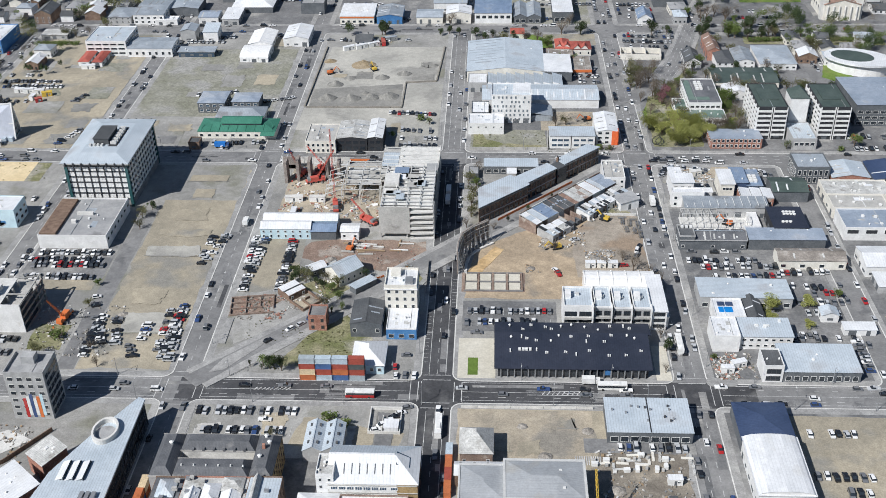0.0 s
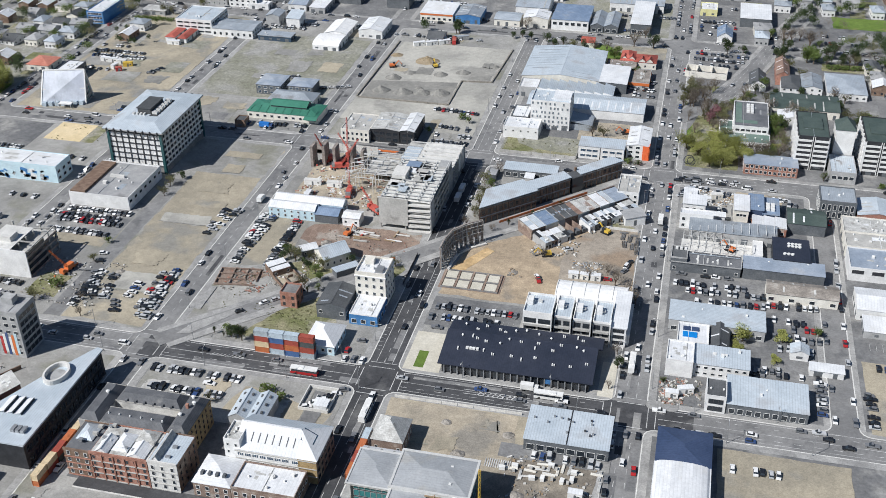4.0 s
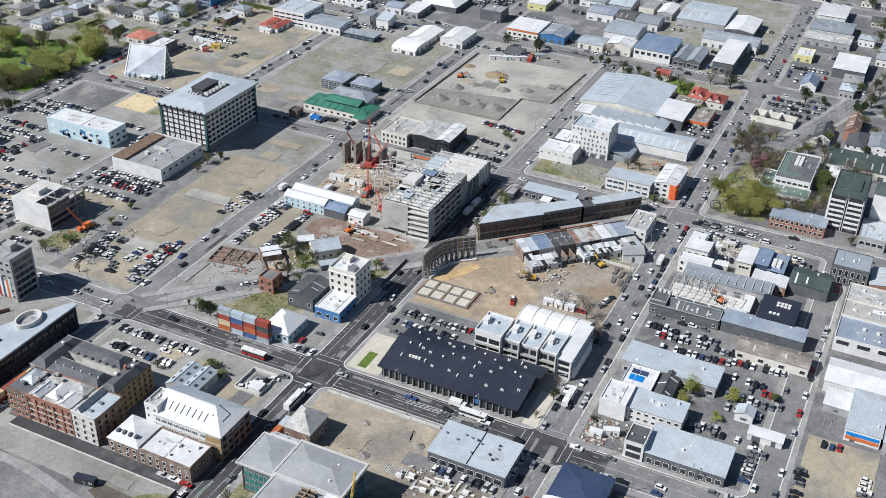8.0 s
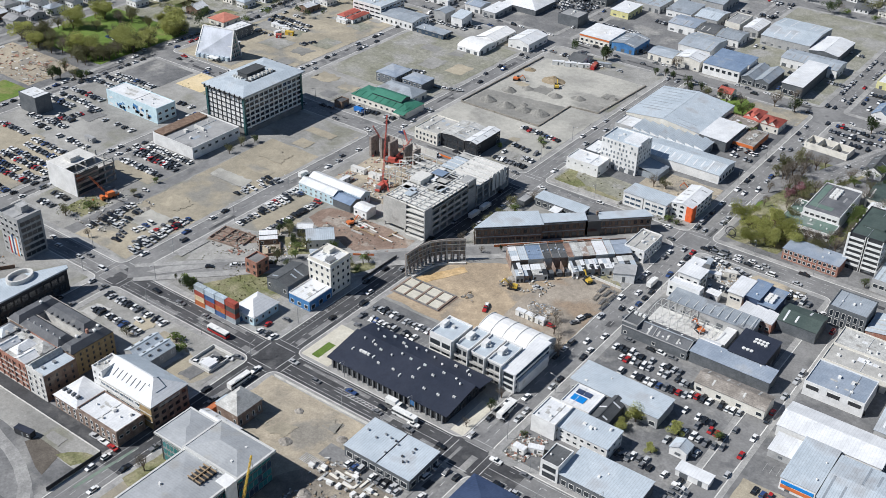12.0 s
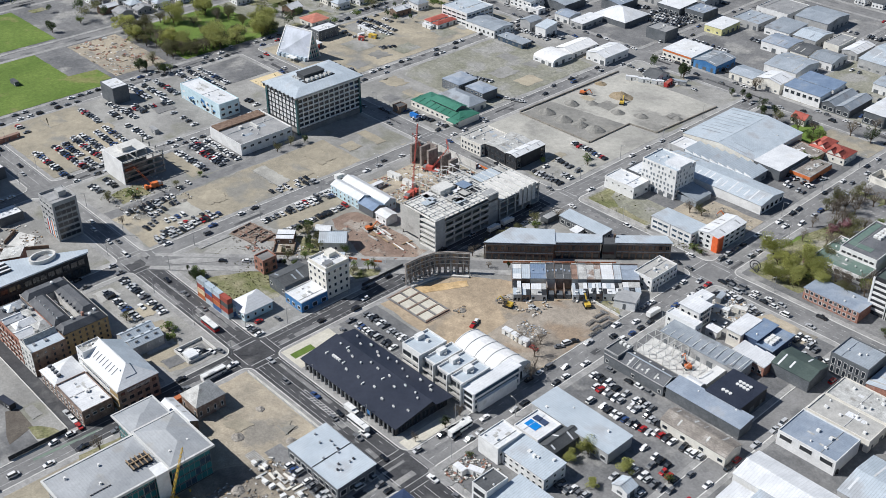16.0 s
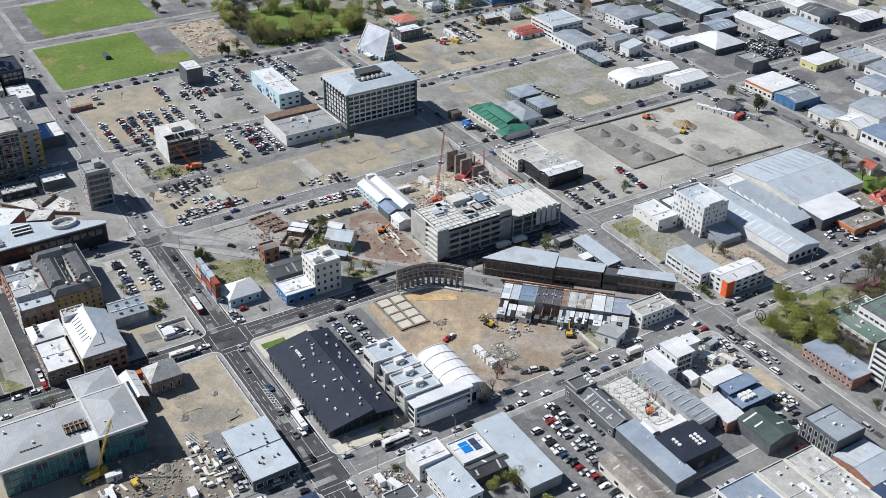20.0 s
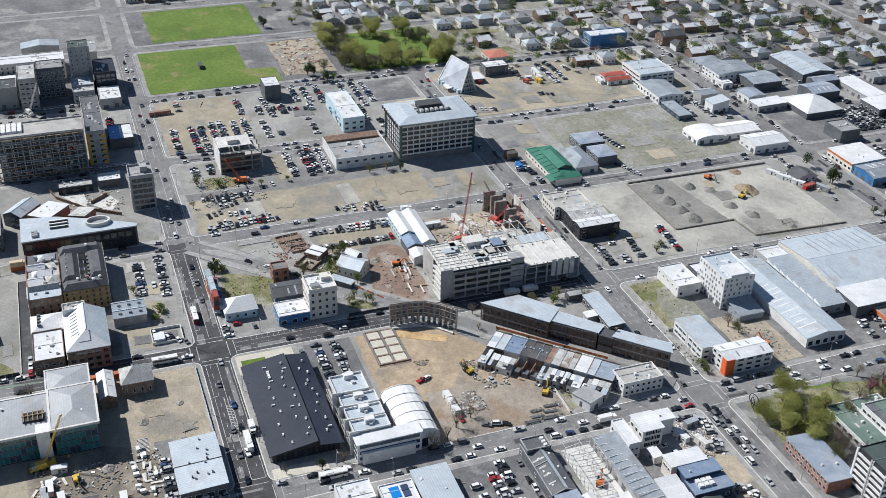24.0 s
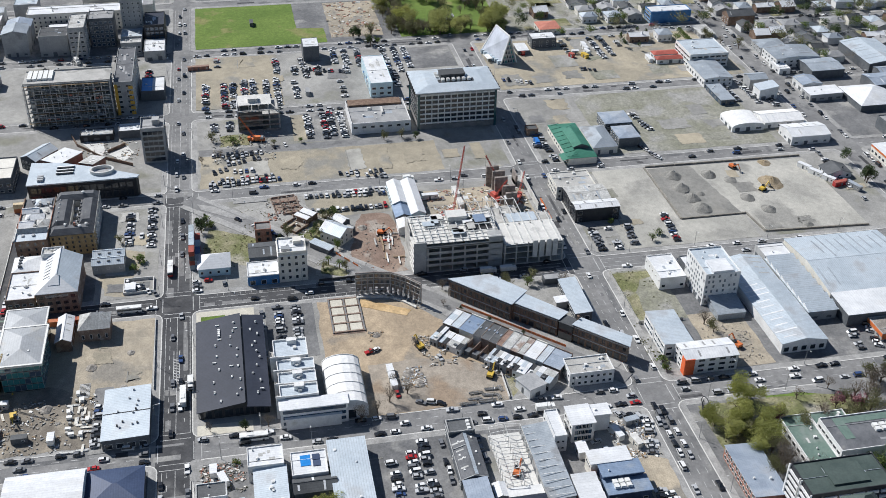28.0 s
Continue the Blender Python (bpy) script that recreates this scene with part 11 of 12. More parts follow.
for x, y, k, s in ((96.5, 555, "broad", 1.05), (116, 539, "broad", 0.95), (120, 551, "broad", 1.05), (109.5, 535, "broad", 0.8), (111, 546, "broad", 1.0), (126, 544, "broad", 0.8), (128, 551, "olive", 1.0), (100, 575.5, "bare", 0.9), (110, 562, "broad", 0.8), (96, 592, "bare", 0.9), (105, 595, "olive", 1.0), (114, 580, "bare", 1.2), (118, 570, "olive", 1.1), (115, 596, "olive", 1.0), (103, 548, "broad", 0.7), (138, 550, "bare", 1.1), (134, 556, "bare", 1.0), (144, 562, "broad", 0.4), (110, 582, "bare", 1.0), (114, 592, "olive", 1.1), (121, 605, "bare", 1.3), (112, 560, "blossom", 1.3), (106, 604, "bare", 1.3), (98, 612, "bare", 1.3), (104, 620, "bare", 1.4), (94, 622, "olive", 1.1), (140, 560, "bare", 1.0), (136, 548, "olive", 0.9), (143, 556, "round", 0.9), (168, 519 + 12, "round", 1.0), (205, 534, "round", 1.2), (196, 529, "bush", 1.6), (144, 585, "round", 1.2), (147, 578, "round", 1.0),
                   (127.5, 378.5, "broad", 0.66), (124.8, 370.5, "broad", 0.42), (143.6, 381, "broad", 0.5), (140.4, 366.1, "broad", 0.36), (158, 388.3, "round", 0.8), (117, 372 - 16, "bush", 1.4),
                   (79, 349, "dark", 0.9), (78, 358, "bare", 0.8), (77, 335, "bare", 0.6), (82, 395, "bare", 1.1), (78, 402, "bare", 1.0), (72, 408, "bare", 1.1), (68, 416, "bare", 0.9), (60, 412, "bare", 0.8), (38, 425, "bare", 0.7),
                   (-75, 333, "dark", 1.1), (-80, 334, "dark", 0.8), (-31, 391, "olive", 0.7), (-27, 392, "round", 0.6), (-28, 402, "olive", 0.7), (-88, 335, "column", 0.6), (-83, 333, "column", 0.6), (-79, 338, "bush", 2.0), (-78, 399, "dark", 0.9), (-81, 396, "dark", 0.8), (-75, 397, "olive", 1.0), (-66, 391, "dark", 0.7), (-62, 388, "round", 0.8), (-58, 383, "round", 0.8), (-60, 393, "olive", 0.8), (-66, 398, "olive", 0.8), (-48, 400, "round", 0.8), (-63, 376, "olive", 0.9), (-56, 375, "round", 0.7), (-70, 394, "dark", 0.6), (-80, 402, "round", 0.9),
                   (-60, 372, "column", 0.8), (-165, 452, "olive", 0.9), (-163, 441, "olive", 0.8), (-162, 460, "dark", 0.7), (-168, 392, "round", 0.6), (-167, 376, "olive", 0.6), (-156, 345, "bare", 0.8), (-176, 340, "olive", 0.9), (-150, 334, "bare", 0.7), (-172, 352, "bush", 2.2),
                   (-4, 445, "bare", 0.8), (-2, 455, "olive", 0.8), (-2, 466, "olive", 1.0), (-1, 476, "olive", 1.0), (0, 486, "round", 0.9), (-4, 489, "olive", 0.9), (1, 503, "bare", 0.9), (16, 450, "column", 0.7), (26, 461, "column", 0.7), (38, 474, "column", 0.7), (9, 443, "bare", 0.6),
                   (44, 558, "bare", 1.1), (50, 560, "olive", 0.9), (72, 533 - 4, "bush", 1.6), (67, 529, "bush", 1.6), (-22, 705, "dark", 0.8), (-28, 702, "dark", 0.7), (2, 690, "dark", 1.0), (8, 696, "dark", 1.0), (14, 688, "olive", 1.0), (22, 694, "dark", 0.9), (30, 686, "bare", 1.3), (38, 690, "bare", 1.3), (45, 684, "round", 1.2), (44, 678, "round", 1.2), (52, 655, "round", 0.8), (60, 655, "round", 0.8), (66, 652, "dark", 0.6),
                   (-28, 560, "round", 0.8), (-34, 566, "bush", 2.0), (-48, 545, "bush", 1.6), (-15, 702, "dark", 0.8), (-1.5, 243, "bare", 1.1), (14, 228, "round", 0.8), (-52, 315 - 12, "bush", 2.0), (-46, 300, "bush", 1.8), (-72, 293, "olive", 0.7), (83 + 14, 345, "bush", 1.2)):
    tree(x, y, k, s)
park_rng = random.Random(4)
for k in range(105):  # rim and groves of the church square
    side = park_rng.random()
    if side < 0.4:
        x, y = park_rng.uniform(-336, -324), park_rng.uniform(478, 556)
    elif side < 0.7:
        x, y = park_rng.uniform(-404, -330), park_rng.uniform(470, 492)
    else:
        x, y = park_rng.uniform(-404, -330), park_rng.uniform(500, 560)
    tree(x, y, park_rng.choice(("olive", "bare", "olive", "bare", "broad", "olive")), park_rng.uniform(0.9, 1.5))
for k in range(40):  # street trees and gardens further off
    x, y, c = park_rng.choice(((-325, 450, 16), (-300, 715, 30), (230, 680, 40), (180, 690, 40), (160, 720, 40), (200, 600, 10), (-420, 440, 30), (140, 700, 20), (-270, 710, 20)))
    tree(x + park_rng.uniform(-c, c), y + park_rng.uniform(-c, c) * 0.6, park_rng.choice(("dark", "olive", "bare", "round")), park_rng.uniform(0.8, 1.4))

# ---- site clutter, heaps, machines, street furniture ----
cl_rng = random.Random(55)


def heap(x, y, r, h, mat="heap_gravel", label="cone-shaped heap of loose gravel"):
    n, rings = 18, 6
    v, f = [(0, 0, h)], []
    for j in range(1, rings + 1):
        t = j / rings
        for k in range(n):
            a = 2 * math.pi * k / n
            w = 1 + 0.22 * noise.noise((math.cos(a) * 1.3 + x, math.sin(a) * 1.3 + y, t * 2))
            v.append((r * t * w * math.cos(a), r * t * w * math.sin(a) * 0.85, h * (1 - t) ** 1.1 * (1 + 0.25 * noise.noise((a, t * 3, x))) - (0.2 if j == rings else 0)))
    f += [(0, 1 + k, 1 + (k + 1) % n) for k in range(n)]
    for j in range(rings - 1):
        f += [(1 + j * n + k, 1 + (j + 1) * n + k, 1 + (j + 1) * n + (k + 1) % n, 1 + j * n + (k + 1) % n) for k in range(n)]
    ob = tagged(piece("gravel_mound", Lump().add(v, f), mat), label, "heap", "heaps in the excavation")
    ob.matrix_basis = pose(x, y, 0.28)


for x, y, r, h, m in ((-92, 596, 6, 3.4, 0), (-78, 595.5, 6.5, 3.2, 0), (-66, 597, 6, 3.0, 0), (-55, 598.6, 7, 3.4, 0), (-89.6, 617, 5.5, 3.0, 0), (-82, 627, 4.5, 1.6, 0), (-75.6, 648.7, 8, 3.6, 1), (-61.4, 628, 5, 2.2, 0), (-48, 634, 5, 2.2, 0), (-30, 648, 3.5, 1.4, 0), (-98, 655, 4.5, 1.6, 1), (-70, 604, 3, 1.2, 0)):
    heap(x, y, r, h, "heap_brown" if m else "heap_gravel", "mound of brown spoil earth on the pit floor" if m else "cone-shaped heap of grey gravel on the pit floor")
for x, y, r, h in ((28, 286, 3, 1.2), (44, 300, 2.5, 0.9), (20, 302, 2.2, 0.8), (52, 270, 3.2, 1.5), (26, 409, 2.5, 0.8), (34, 434, 3, 1.2), (62, 422, 3, 1.0), (55, 419, 3.4, 1.1), (-150, 370, 2.5, 0.8), (-66, 415, 3, 1.2)):
    heap(x, y, r, h, "rubble", "low pile of broken rubble and earth")


def wall_run(name, label, pts, h, w, mat, category="wall"):
    root = thing(name, label, category)
    for a, b in zip(pts, pts[1:]):
        n = max(1, int(math.hypot(b[0] - a[0], b[1] - a[1]) / 6))
        for k in range(n):
            p = [a[i] + (b[i] - a[i]) * k / n for i in (0, 1)]
            q = [a[i] + (b[i] - a[i]) * ((k + 1) / n - 0.004) for i in (0, 1)]
            piece("segment", Lump().beam((p[0], p[1], GZ + h / 2), (q[0], q[1], GZ + h / 2), w, 0, h), mat, root)


wall_run("bund_wall", "low dark bund wall round the excavated pit", [(-103, 583), (-46, 583), (-46, 620), (-27, 622), (-24, 680)], 0.9, 0.8, "track_dark")
wall_run("bund_wall", "low bund along the pit's far edge", [(-104, 584), (-103, 680)], 1.0, 0.8, "track_dark")
wall_run("site_fence", "solid pale hoarding along the lot edge", [(-4, 528.5), (38.5, 528.5), (39, 550)], 1.6, 0.25, "concrete", "fence")
wall_run("boundary_wall", "low pale concrete wall along the cleared lot", [(60.2, 457.8), (78.6, 457.4)], 1.3, 0.35, "concrete_pale")
wall_run("site_fence", "dark mesh fence beside the street", [(-20.5, 388), (-20.5, 414)], 1.6, 0.1, "frame_dark", "fence")
wall_run("site_fence", "grey site hoarding round the earth lot", [(-3, 312), (47, 312.4)], 1.2, 0.15, "concrete_pale", "fence")
wall_run("site_fence", "orange-red barrier line by the site entrance", [(-79, 514.6), (-57, 514.6)], 1.0, 0.4, "paint_orange", "barrier")


def excavator(x, y, turn, mat="paint_yellow", label="yellow crawler excavator working on the site"):
    root = thing("excavator", label, "excavator", pose(x, y, 0.36, 0, 0, turn))
    for s in (-1, 1):
        piece("track", Lump().box(-2, 2, s * 1.2 - 0.3, s * 1.2 + 0.3, 0.1, 0.8).tube((-2, s * 1.2 - 0.3, 0.45), (-2, s * 1.2 + 0.3, 0.45), 0.36, 0.36, 8).tube((2, s * 1.2 - 0.3, 0.45), (2, s * 1.2 + 0.3, 0.45), 0.36, 0.36, 8), "rubber", root)
    piece("house", Lump().box(-2.2, 1.0, -1.3, 1.3, 0.95, 2.1), mat, root)
    piece("cab", Lump().box(0.1, 1.6, 0.2, 1.3, 0.95, 2.9), "glass_dark", root)
    boom = piece("boom", Lump().beam((1.2, -0.3, 1.6), (4.0, -0.3, 4.4), 0.5), mat, root)
    piece("stick", Lump().beam((4.0, -0.3, 4.4), (5.8, -0.3, 1.9), 0.35), mat, boom)
    piece("bucket", Lump().box(5.3, 6.3, -0.8, 0.2, 0.8, 1.9), "steel_grey", boom)


for x, y, t, m, lb in ((38.3, 426.5, 200, "paint_yellow", None), (-95, 634, 20, "paint_orange", "orange crawler excavator beside the heaps"), (62, 566, 200, "paint_orange", "orange excavator in the bare yard"), (63, 453, 150, "paint_yellow", None), (-84, 497, 60, "steel_red", "red crawler machine among the core walls"), (121.5, 449.5, 150, "paint_orange", "orange excavator under the bare frames"), (-68, 640, 120, "paint_yellow", None), (56, 258, 10, "paint_yellow", None), (-58, 424, 70, "paint_orange", "orange excavator on the red dirt")):
    excavator(x, y, t, m, lb or "yellow crawler excavator working on the site")


def cabin(x, y, turn, L=6, W=2.5, H=2.6, mat="frame_white", roof="roof_white", label="white portable site cabin"):
    root = thing("site_cabin", label, "cabin", pose(x, y, 0.3, 0, 0, turn), "site cabins")
    wall = piece("wall", Lump().box(-L / 2, L / 2, -W / 2, W / 2, 0, H), mat, root)
    piece("roof", Lump().box(-L / 2 - 0.1, L / 2 + 0.1, -W / 2 - 0.1, W / 2 + 0.1, H, H + 0.12), roof, root)
    piece("door", Lump().box(-0.4, 0.5, -W / 2 - 0.04, -W / 2, 0.05, 2.1), "wall_slate", wall)
    ob = new("window", window_mesh(1.2, 0.9, "glass_dark", "frame_white"))
    ob.parent, ob.matrix_basis = wall, pose(L / 2 - 1.4, -W / 2, 1.0)


for x, y, t, L, mat, roof in ((53, 411, 4, 4.5, "frame_white", "roof_white"), (58, 411, -4, 4, "wall_cream", "roof_white"), (63, 411.2, 3, 4.5, "frame_white", "roof_white"), (-88, 675, 30, 8, "frame_white", "roof_white"), (-80, 678, 30, 8, "frame_white", "roof_white"), (-72, 682, 30, 8, "frame_white", "roof_white"), (-66, 686, 100, 9, "car_red", "roof_red"), (-62, 692, 20, 10, "steel_grey", "roof_zinc"), (106, 339.5, 20, 6, "frame_white", "roof_white"), (101, 336, 0, 5, "frame_white", "roof_white"), (-90, 455, 90, 9, "frame_white", "roof_white"), (-80, 470, 0, 8, "frame_white", "concrete_pale"), (-92, 470, 5, 9, "frame_white", "concrete_pale"),
                              (58, 248, 0, 7, "frame_white", "roof_white"), (66, 252, 5, 7, "paint_orange", "roof_white"), (62, 246, 2, 7, "frame_white", "roof_zinc"), (70, 262, 90, 6, "wall_slate", "roof_dark"), (48, 252, 85, 6, "steel_pale", "roof_white"), (72, 274, 0, 5, "frame_white", "roof_white"), (-52, 228.5, 10, 8, "wall_black", "roof_navy"), (108, 494, 15, 7, "frame_white", "roof_white"), (114, 500, 15, 6, "wall_cream", "concrete_pale"), (102, 502, 100, 6, "steel_grey", "roof_zinc"), (-364, 372 + 0, 0, 8, "wall_slate", "roof_dark"), (-286, 333, 92, 14, "brick_red", "roof_terracotta"), (-236, 402, 0, 7, "wall_grey", "roof_grey"), (-254, 642, 0, 9, "frame_white", "roof_white"), (-266, 599, 20, 6, "paint_yellow", "paint_yellow"), (-272, 602.5, 8, 6, "frame_white", "roof_white"), (-279, 603.5, 6, 6, "frame_white", "roof_white"), (-285, 604, 4, 6, "frame_white", "roof_white"), (-273, 594, 80, 5, "frame_white", "roof_white"), (-279, 556, 20, 7, "car_red", "roof_red"), (-268, 590, 30, 4, "car_red", "roof_red")):
    cabin(x, y, t, L, 2.6, 2.7, mat, roof, "%s portable site cabin on open ground" % {"frame_white": "white", "car_red": "red", "steel_pale": "pale steel", "steel_grey": "grey steel", "wall_blue": "blue", "wall_slate": "dark grey", "paint_orange": "orange", "wall_black": "black", "wall_cream": "cream", "brick_red": "brick red", "wall_grey": "grey", "paint_yellow": "bright yellow"}[mat])

for x, y, n, L, turn in ((78.6, 440, 9, 7.5, 90), (78.4, 448, 10, 7.5, 90), (76.2, 443, 7, 6, 92), (74.6, 450, 8, 6.5, 87), (72.4, 444.5, 6, 6, 94), (71.2, 451.5, 7, 6, 88), (76.6, 453.6, 8, 3.5, 4), (71.6, 455.4, 7, 4, 8)):
    root = thing("pipe_stack", "long low stack of grey scaffold tubes on bare earth", "scaffold stack", pose(x, y, 0.36, 0, 0, turn), "scaffold stacks on the lot")
    pr = random.Random(int(x * 7 + y))
    for k in range(n):
        a, b = pr.uniform(-0.5, 0.3), pr.uniform(-0.5, 0.3)
        piece("tube", Lump().beam((-L / 2 + a, (k % 5) * 0.42 - 1, 0.16 + (k // 5) * 0.2), (L / 2 + b, (k % 5) * 0.42 - 1 + pr.uniform(-0.15, 0.15), 0.16 + (k // 5) * 0.2), 0.16), ("steel_grey", "track_dark", "concrete_dark")[k % 3], root)
    for q in (-0.3, 0.3):
        piece("bearer", Lump().box(L * q - 0.1, L * q + 0.1, -1.2, 1.1, 0, 0.08), "timber", root)

# loose rubble, timber and scrap, far too many pieces to count
SCRAP = {m: Lump() for m in ("rubble", "concrete_pale", "timber", "brick_red", "steel_grey", "frame_white", "track_dark")}


def scatter(x0, x1, y0, y1, n, mats, size=(0.25, 1.1), turn=0.0, z=0.3):
    for _ in range(int(n * 1.7)):
        x, y = cl_rng.uniform(x0, x1), cl_rng.uniform(y0, y1)
        if noise.noise((x * 0.16, y * 0.16, 9.0)) < -0.08:
            continue
        a, b, c = cl_rng.uniform(*size) * cl_rng.choice((0.35, 0.5, 0.9)), cl_rng.uniform(*size) * cl_rng.choice((0.2, 0.4, 0.6)), cl_rng.uniform(0.1, 0.4)
        SCRAP[cl_rng.choice(mats)].turned(pose(x, y, z, cl_rng.uniform(-14, 14), cl_rng.uniform(-14, 14), cl_rng.uniform(0, 180)), -a, a, -b, b, -0.15, c)


scatter(51.5, 65, 415, 425, 330, ("rubble", "steel_grey", "concrete_pale", "track_dark", "timber"))
scatter(30, 52, 427, 441, 170, ("rubble", "timber", "concrete_pale", "track_dark"))
scatter(24, 30, 405, 412, 70, ("timber", "track_dark", "rubble"))
scatter(-100, -80, 367, 386, 190, ("rubble", "rubble", "track_dark", "brick_red"), (0.3, 0.9))
scatter(-80, -66, 375, 387, 260, ("rubble", "concrete_pale", "timber", "rubble"), (0.25, 0.8))
scatter(-84, -58, 378, 400, 120, ("rubble", "timber", "concrete_pale", "track_dark"))
scatter(-70, -26, 398, 432, 80, ("rubble", "track_dark", "brick_red"), (0.2, 0.8))
scatter(-98, -46, 450, 508, 520, ("concrete_pale", "steel_grey", "timber", "frame_white", "brick_red"), (0.25, 1.5))
scatter(46, 78, 242, 290, 380, ("rubble", "rubble", "rubble", "concrete_pale", "timber", "steel_grey", "track_dark"), (0.25, 1.1))
scatter(96, 112, 331, 348, 260, ("rubble", "track_dark", "concrete_pale", "brick_red"), (0.25, 1.0))
scatter(100, 122, 492, 508, 420, ("concrete_pale", "rubble", "steel_grey", "frame_white", "timber"), (0.3, 1.4))
scatter(-188, -160, 264, 298, 130, ("concrete_pale", "rubble", "timber"), (0.3, 1.2))
scatter(-186, -148, 340, 376, 240, ("rubble", "track_dark", "concrete_pale"), (0.2, 0.9))
scatter(-402, -332, 428, 466, 320, ("timber", "concrete_pale", "rubble", "brick_red"), (0.4, 2.0))
scatter(-45, -20, 436, 476, 150, ("steel_grey", "concrete_pale", "timber"), (0.3, 1.4), z=GZ + 14.6)
scatter(38, 76, 554, 577, 120, ("rubble", "track_dark"), (0.2, 0.8))
for m, lp in SCRAP.items():
    tagged(piece("loose_scrap", lp, m), "scattered %s on cleared sites" % {"rubble": "broken rubble", "concrete_pale": "pale concrete pieces", "timber": "loose timber boards", "brick_red": "broken red brick", "steel_grey": "steel offcuts", "frame_white": "white sheet scraps", "track_dark": "dark clods of earth"}[m], "rubble", kind="stuff")

PALLET = {
    0: [("pallet_stack", Lump().box(-0.6, 0.6, -0.5, 0.52, 0, 0.16).mesh("pallet", "timber"), 0), ("load", Lump().box(-0.55, 0.55, -0.48, 0.5, 0.16, 1.1).mesh("load", "concrete"), 0)],
    2: [("crate", Lump().box(-1.1, 1.1, -0.7, 0.7, 0.0, 1.3).mesh("crate", "frame_white"), 0), ("lid", Lump().box(-1.15, 1.15, -0.75, 0.75, 1.3, 1.4).mesh("lid", "frame_white"), 0)]}
board = Lump().box(-2.2, 2.2, -0.15, 0.15, 0.0, 0.34).mesh("board", "wall_cream")
pipe = Lump().tube((-2.6, 0, 0.16), (2.6, 0, 0.16), 0.15, 0.15, 6).mesh("pipe", "steel_pale")
PALLET[1] = [("board", board, 0), ("board", board, 0.33), ("board", board, 0.66)]
PALLET[3] = [("pipe", pipe, 0), ("pipe", pipe, 0.33), ("pipe", pipe, 0.66)]
pl_rng = random.Random(19)
for k in range(46):  # stacked pallets, crates and boards of the building site
    kind = k % 4
    (name, me, _), *more = PALLET[kind]
    ob = tagged(new(("pallet_stack", "board_bundle", "crate", "pipe_bundle")[kind], me), ("timber pallet loaded with blocks", "bundle of pale boards on the ground", "white crate on the building site", "bundle of pale steel pipes")[kind], ("pallet", "boards", "crate", "pipes")[kind], "stacked building materials")
    ob.matrix_basis = pose(pl_rng.uniform(44, 82), pl_rng.uniform(279, 287), 0.36, 0, 0, pl_rng.choice((0, 90, 4, 86)) + pl_rng.uniform(-6, 6)) if k < 34 else pose(pl_rng.uniform(52, 76), pl_rng.uniform(240, 262), 0.36, 0, 0, pl_rng.uniform(0, 180))
    for name, me, dy in more:
        child = new(name, me)
        child.parent, child.matrix_basis = ob, pose(0, dy, 0)

# weeds: small dark tufts that break up grass and gravel
WEED = Lump()
for x0, x1, y0, y1, n in ((-80, -38, 333, 372, 500), (-4, 38, 529, 550, 90), (-184, -168, 342, 364, 220), (96, 126, 534, 600, 360), (10, 24, 212, 236, 200), (38, 66, 524, 531, 160), (-260, -225, 488, 512, 100), (96, 112, 331, 348, 140), (-94, -62, 352, 380, 140)):
    for _ in range(int(n * 0.8)):
        x, y = cl_rng.uniform(x0, x1), cl_rng.uniform(y0, y1)
        if noise.noise((x * 0.1, y * 0.1, 2.0)) < 0.0:
            continue
        s = cl_rng.uniform(0.12, 0.42)
        for _k in range(3):
            a = cl_rng.uniform(0, math.pi)
            u = Vector((math.cos(a), math.sin(a), 0)) * s
            p = Vector((x, y, 0.3)) + Vector((cl_rng.uniform(-0.3, 0.3), cl_rng.uniform(-0.3, 0.3), 0))
            WEED.add([p - u, p + u, p + u * 0.6 + Vector((0, 0, s)), p - u * 0.5 + Vector((0, 0, s * 0.9))], [(0, 1, 2, 3)])
tagged(piece("weeds", WEED, "leaf_olive"), "tufts of weeds on vacant lots", "weeds", kind="stuff")

# outlines of vanished buildings: worn rectangles and edges left in the cleared lots
LEFT = {m: Lump() for m in ("gravel_pale", "gravel_grey", "gravel_buff", "asphalt_lot", "faded_grass", "concrete", "gravel_wet", "asphalt_grey")}


def worn_patch(lp, x0, x1, y0, y1, z, wob=0.5):
    pts, n = [], 14
    for a, b in (((x0, y0), (x1, y0)), ((x1, y0), (x1, y1)), ((x1, y1), (x0, y1)), ((x0, y1), (x0, y0))):
        for k in range(n):
            x, y = a[0] + (b[0] - a[0]) * k / n, a[1] + (b[1] - a[1]) * k / n
            v = noise.noise_vector((x * 0.21, y * 0.21, 1.7)) + 0.5 * noise.noise_vector((x * 0.9, y * 0.9, 4.1))
            pts.append((x + v.x * wob, y + v.y * wob, z))
    lp.add(pts, [tuple(range(len(pts)))])


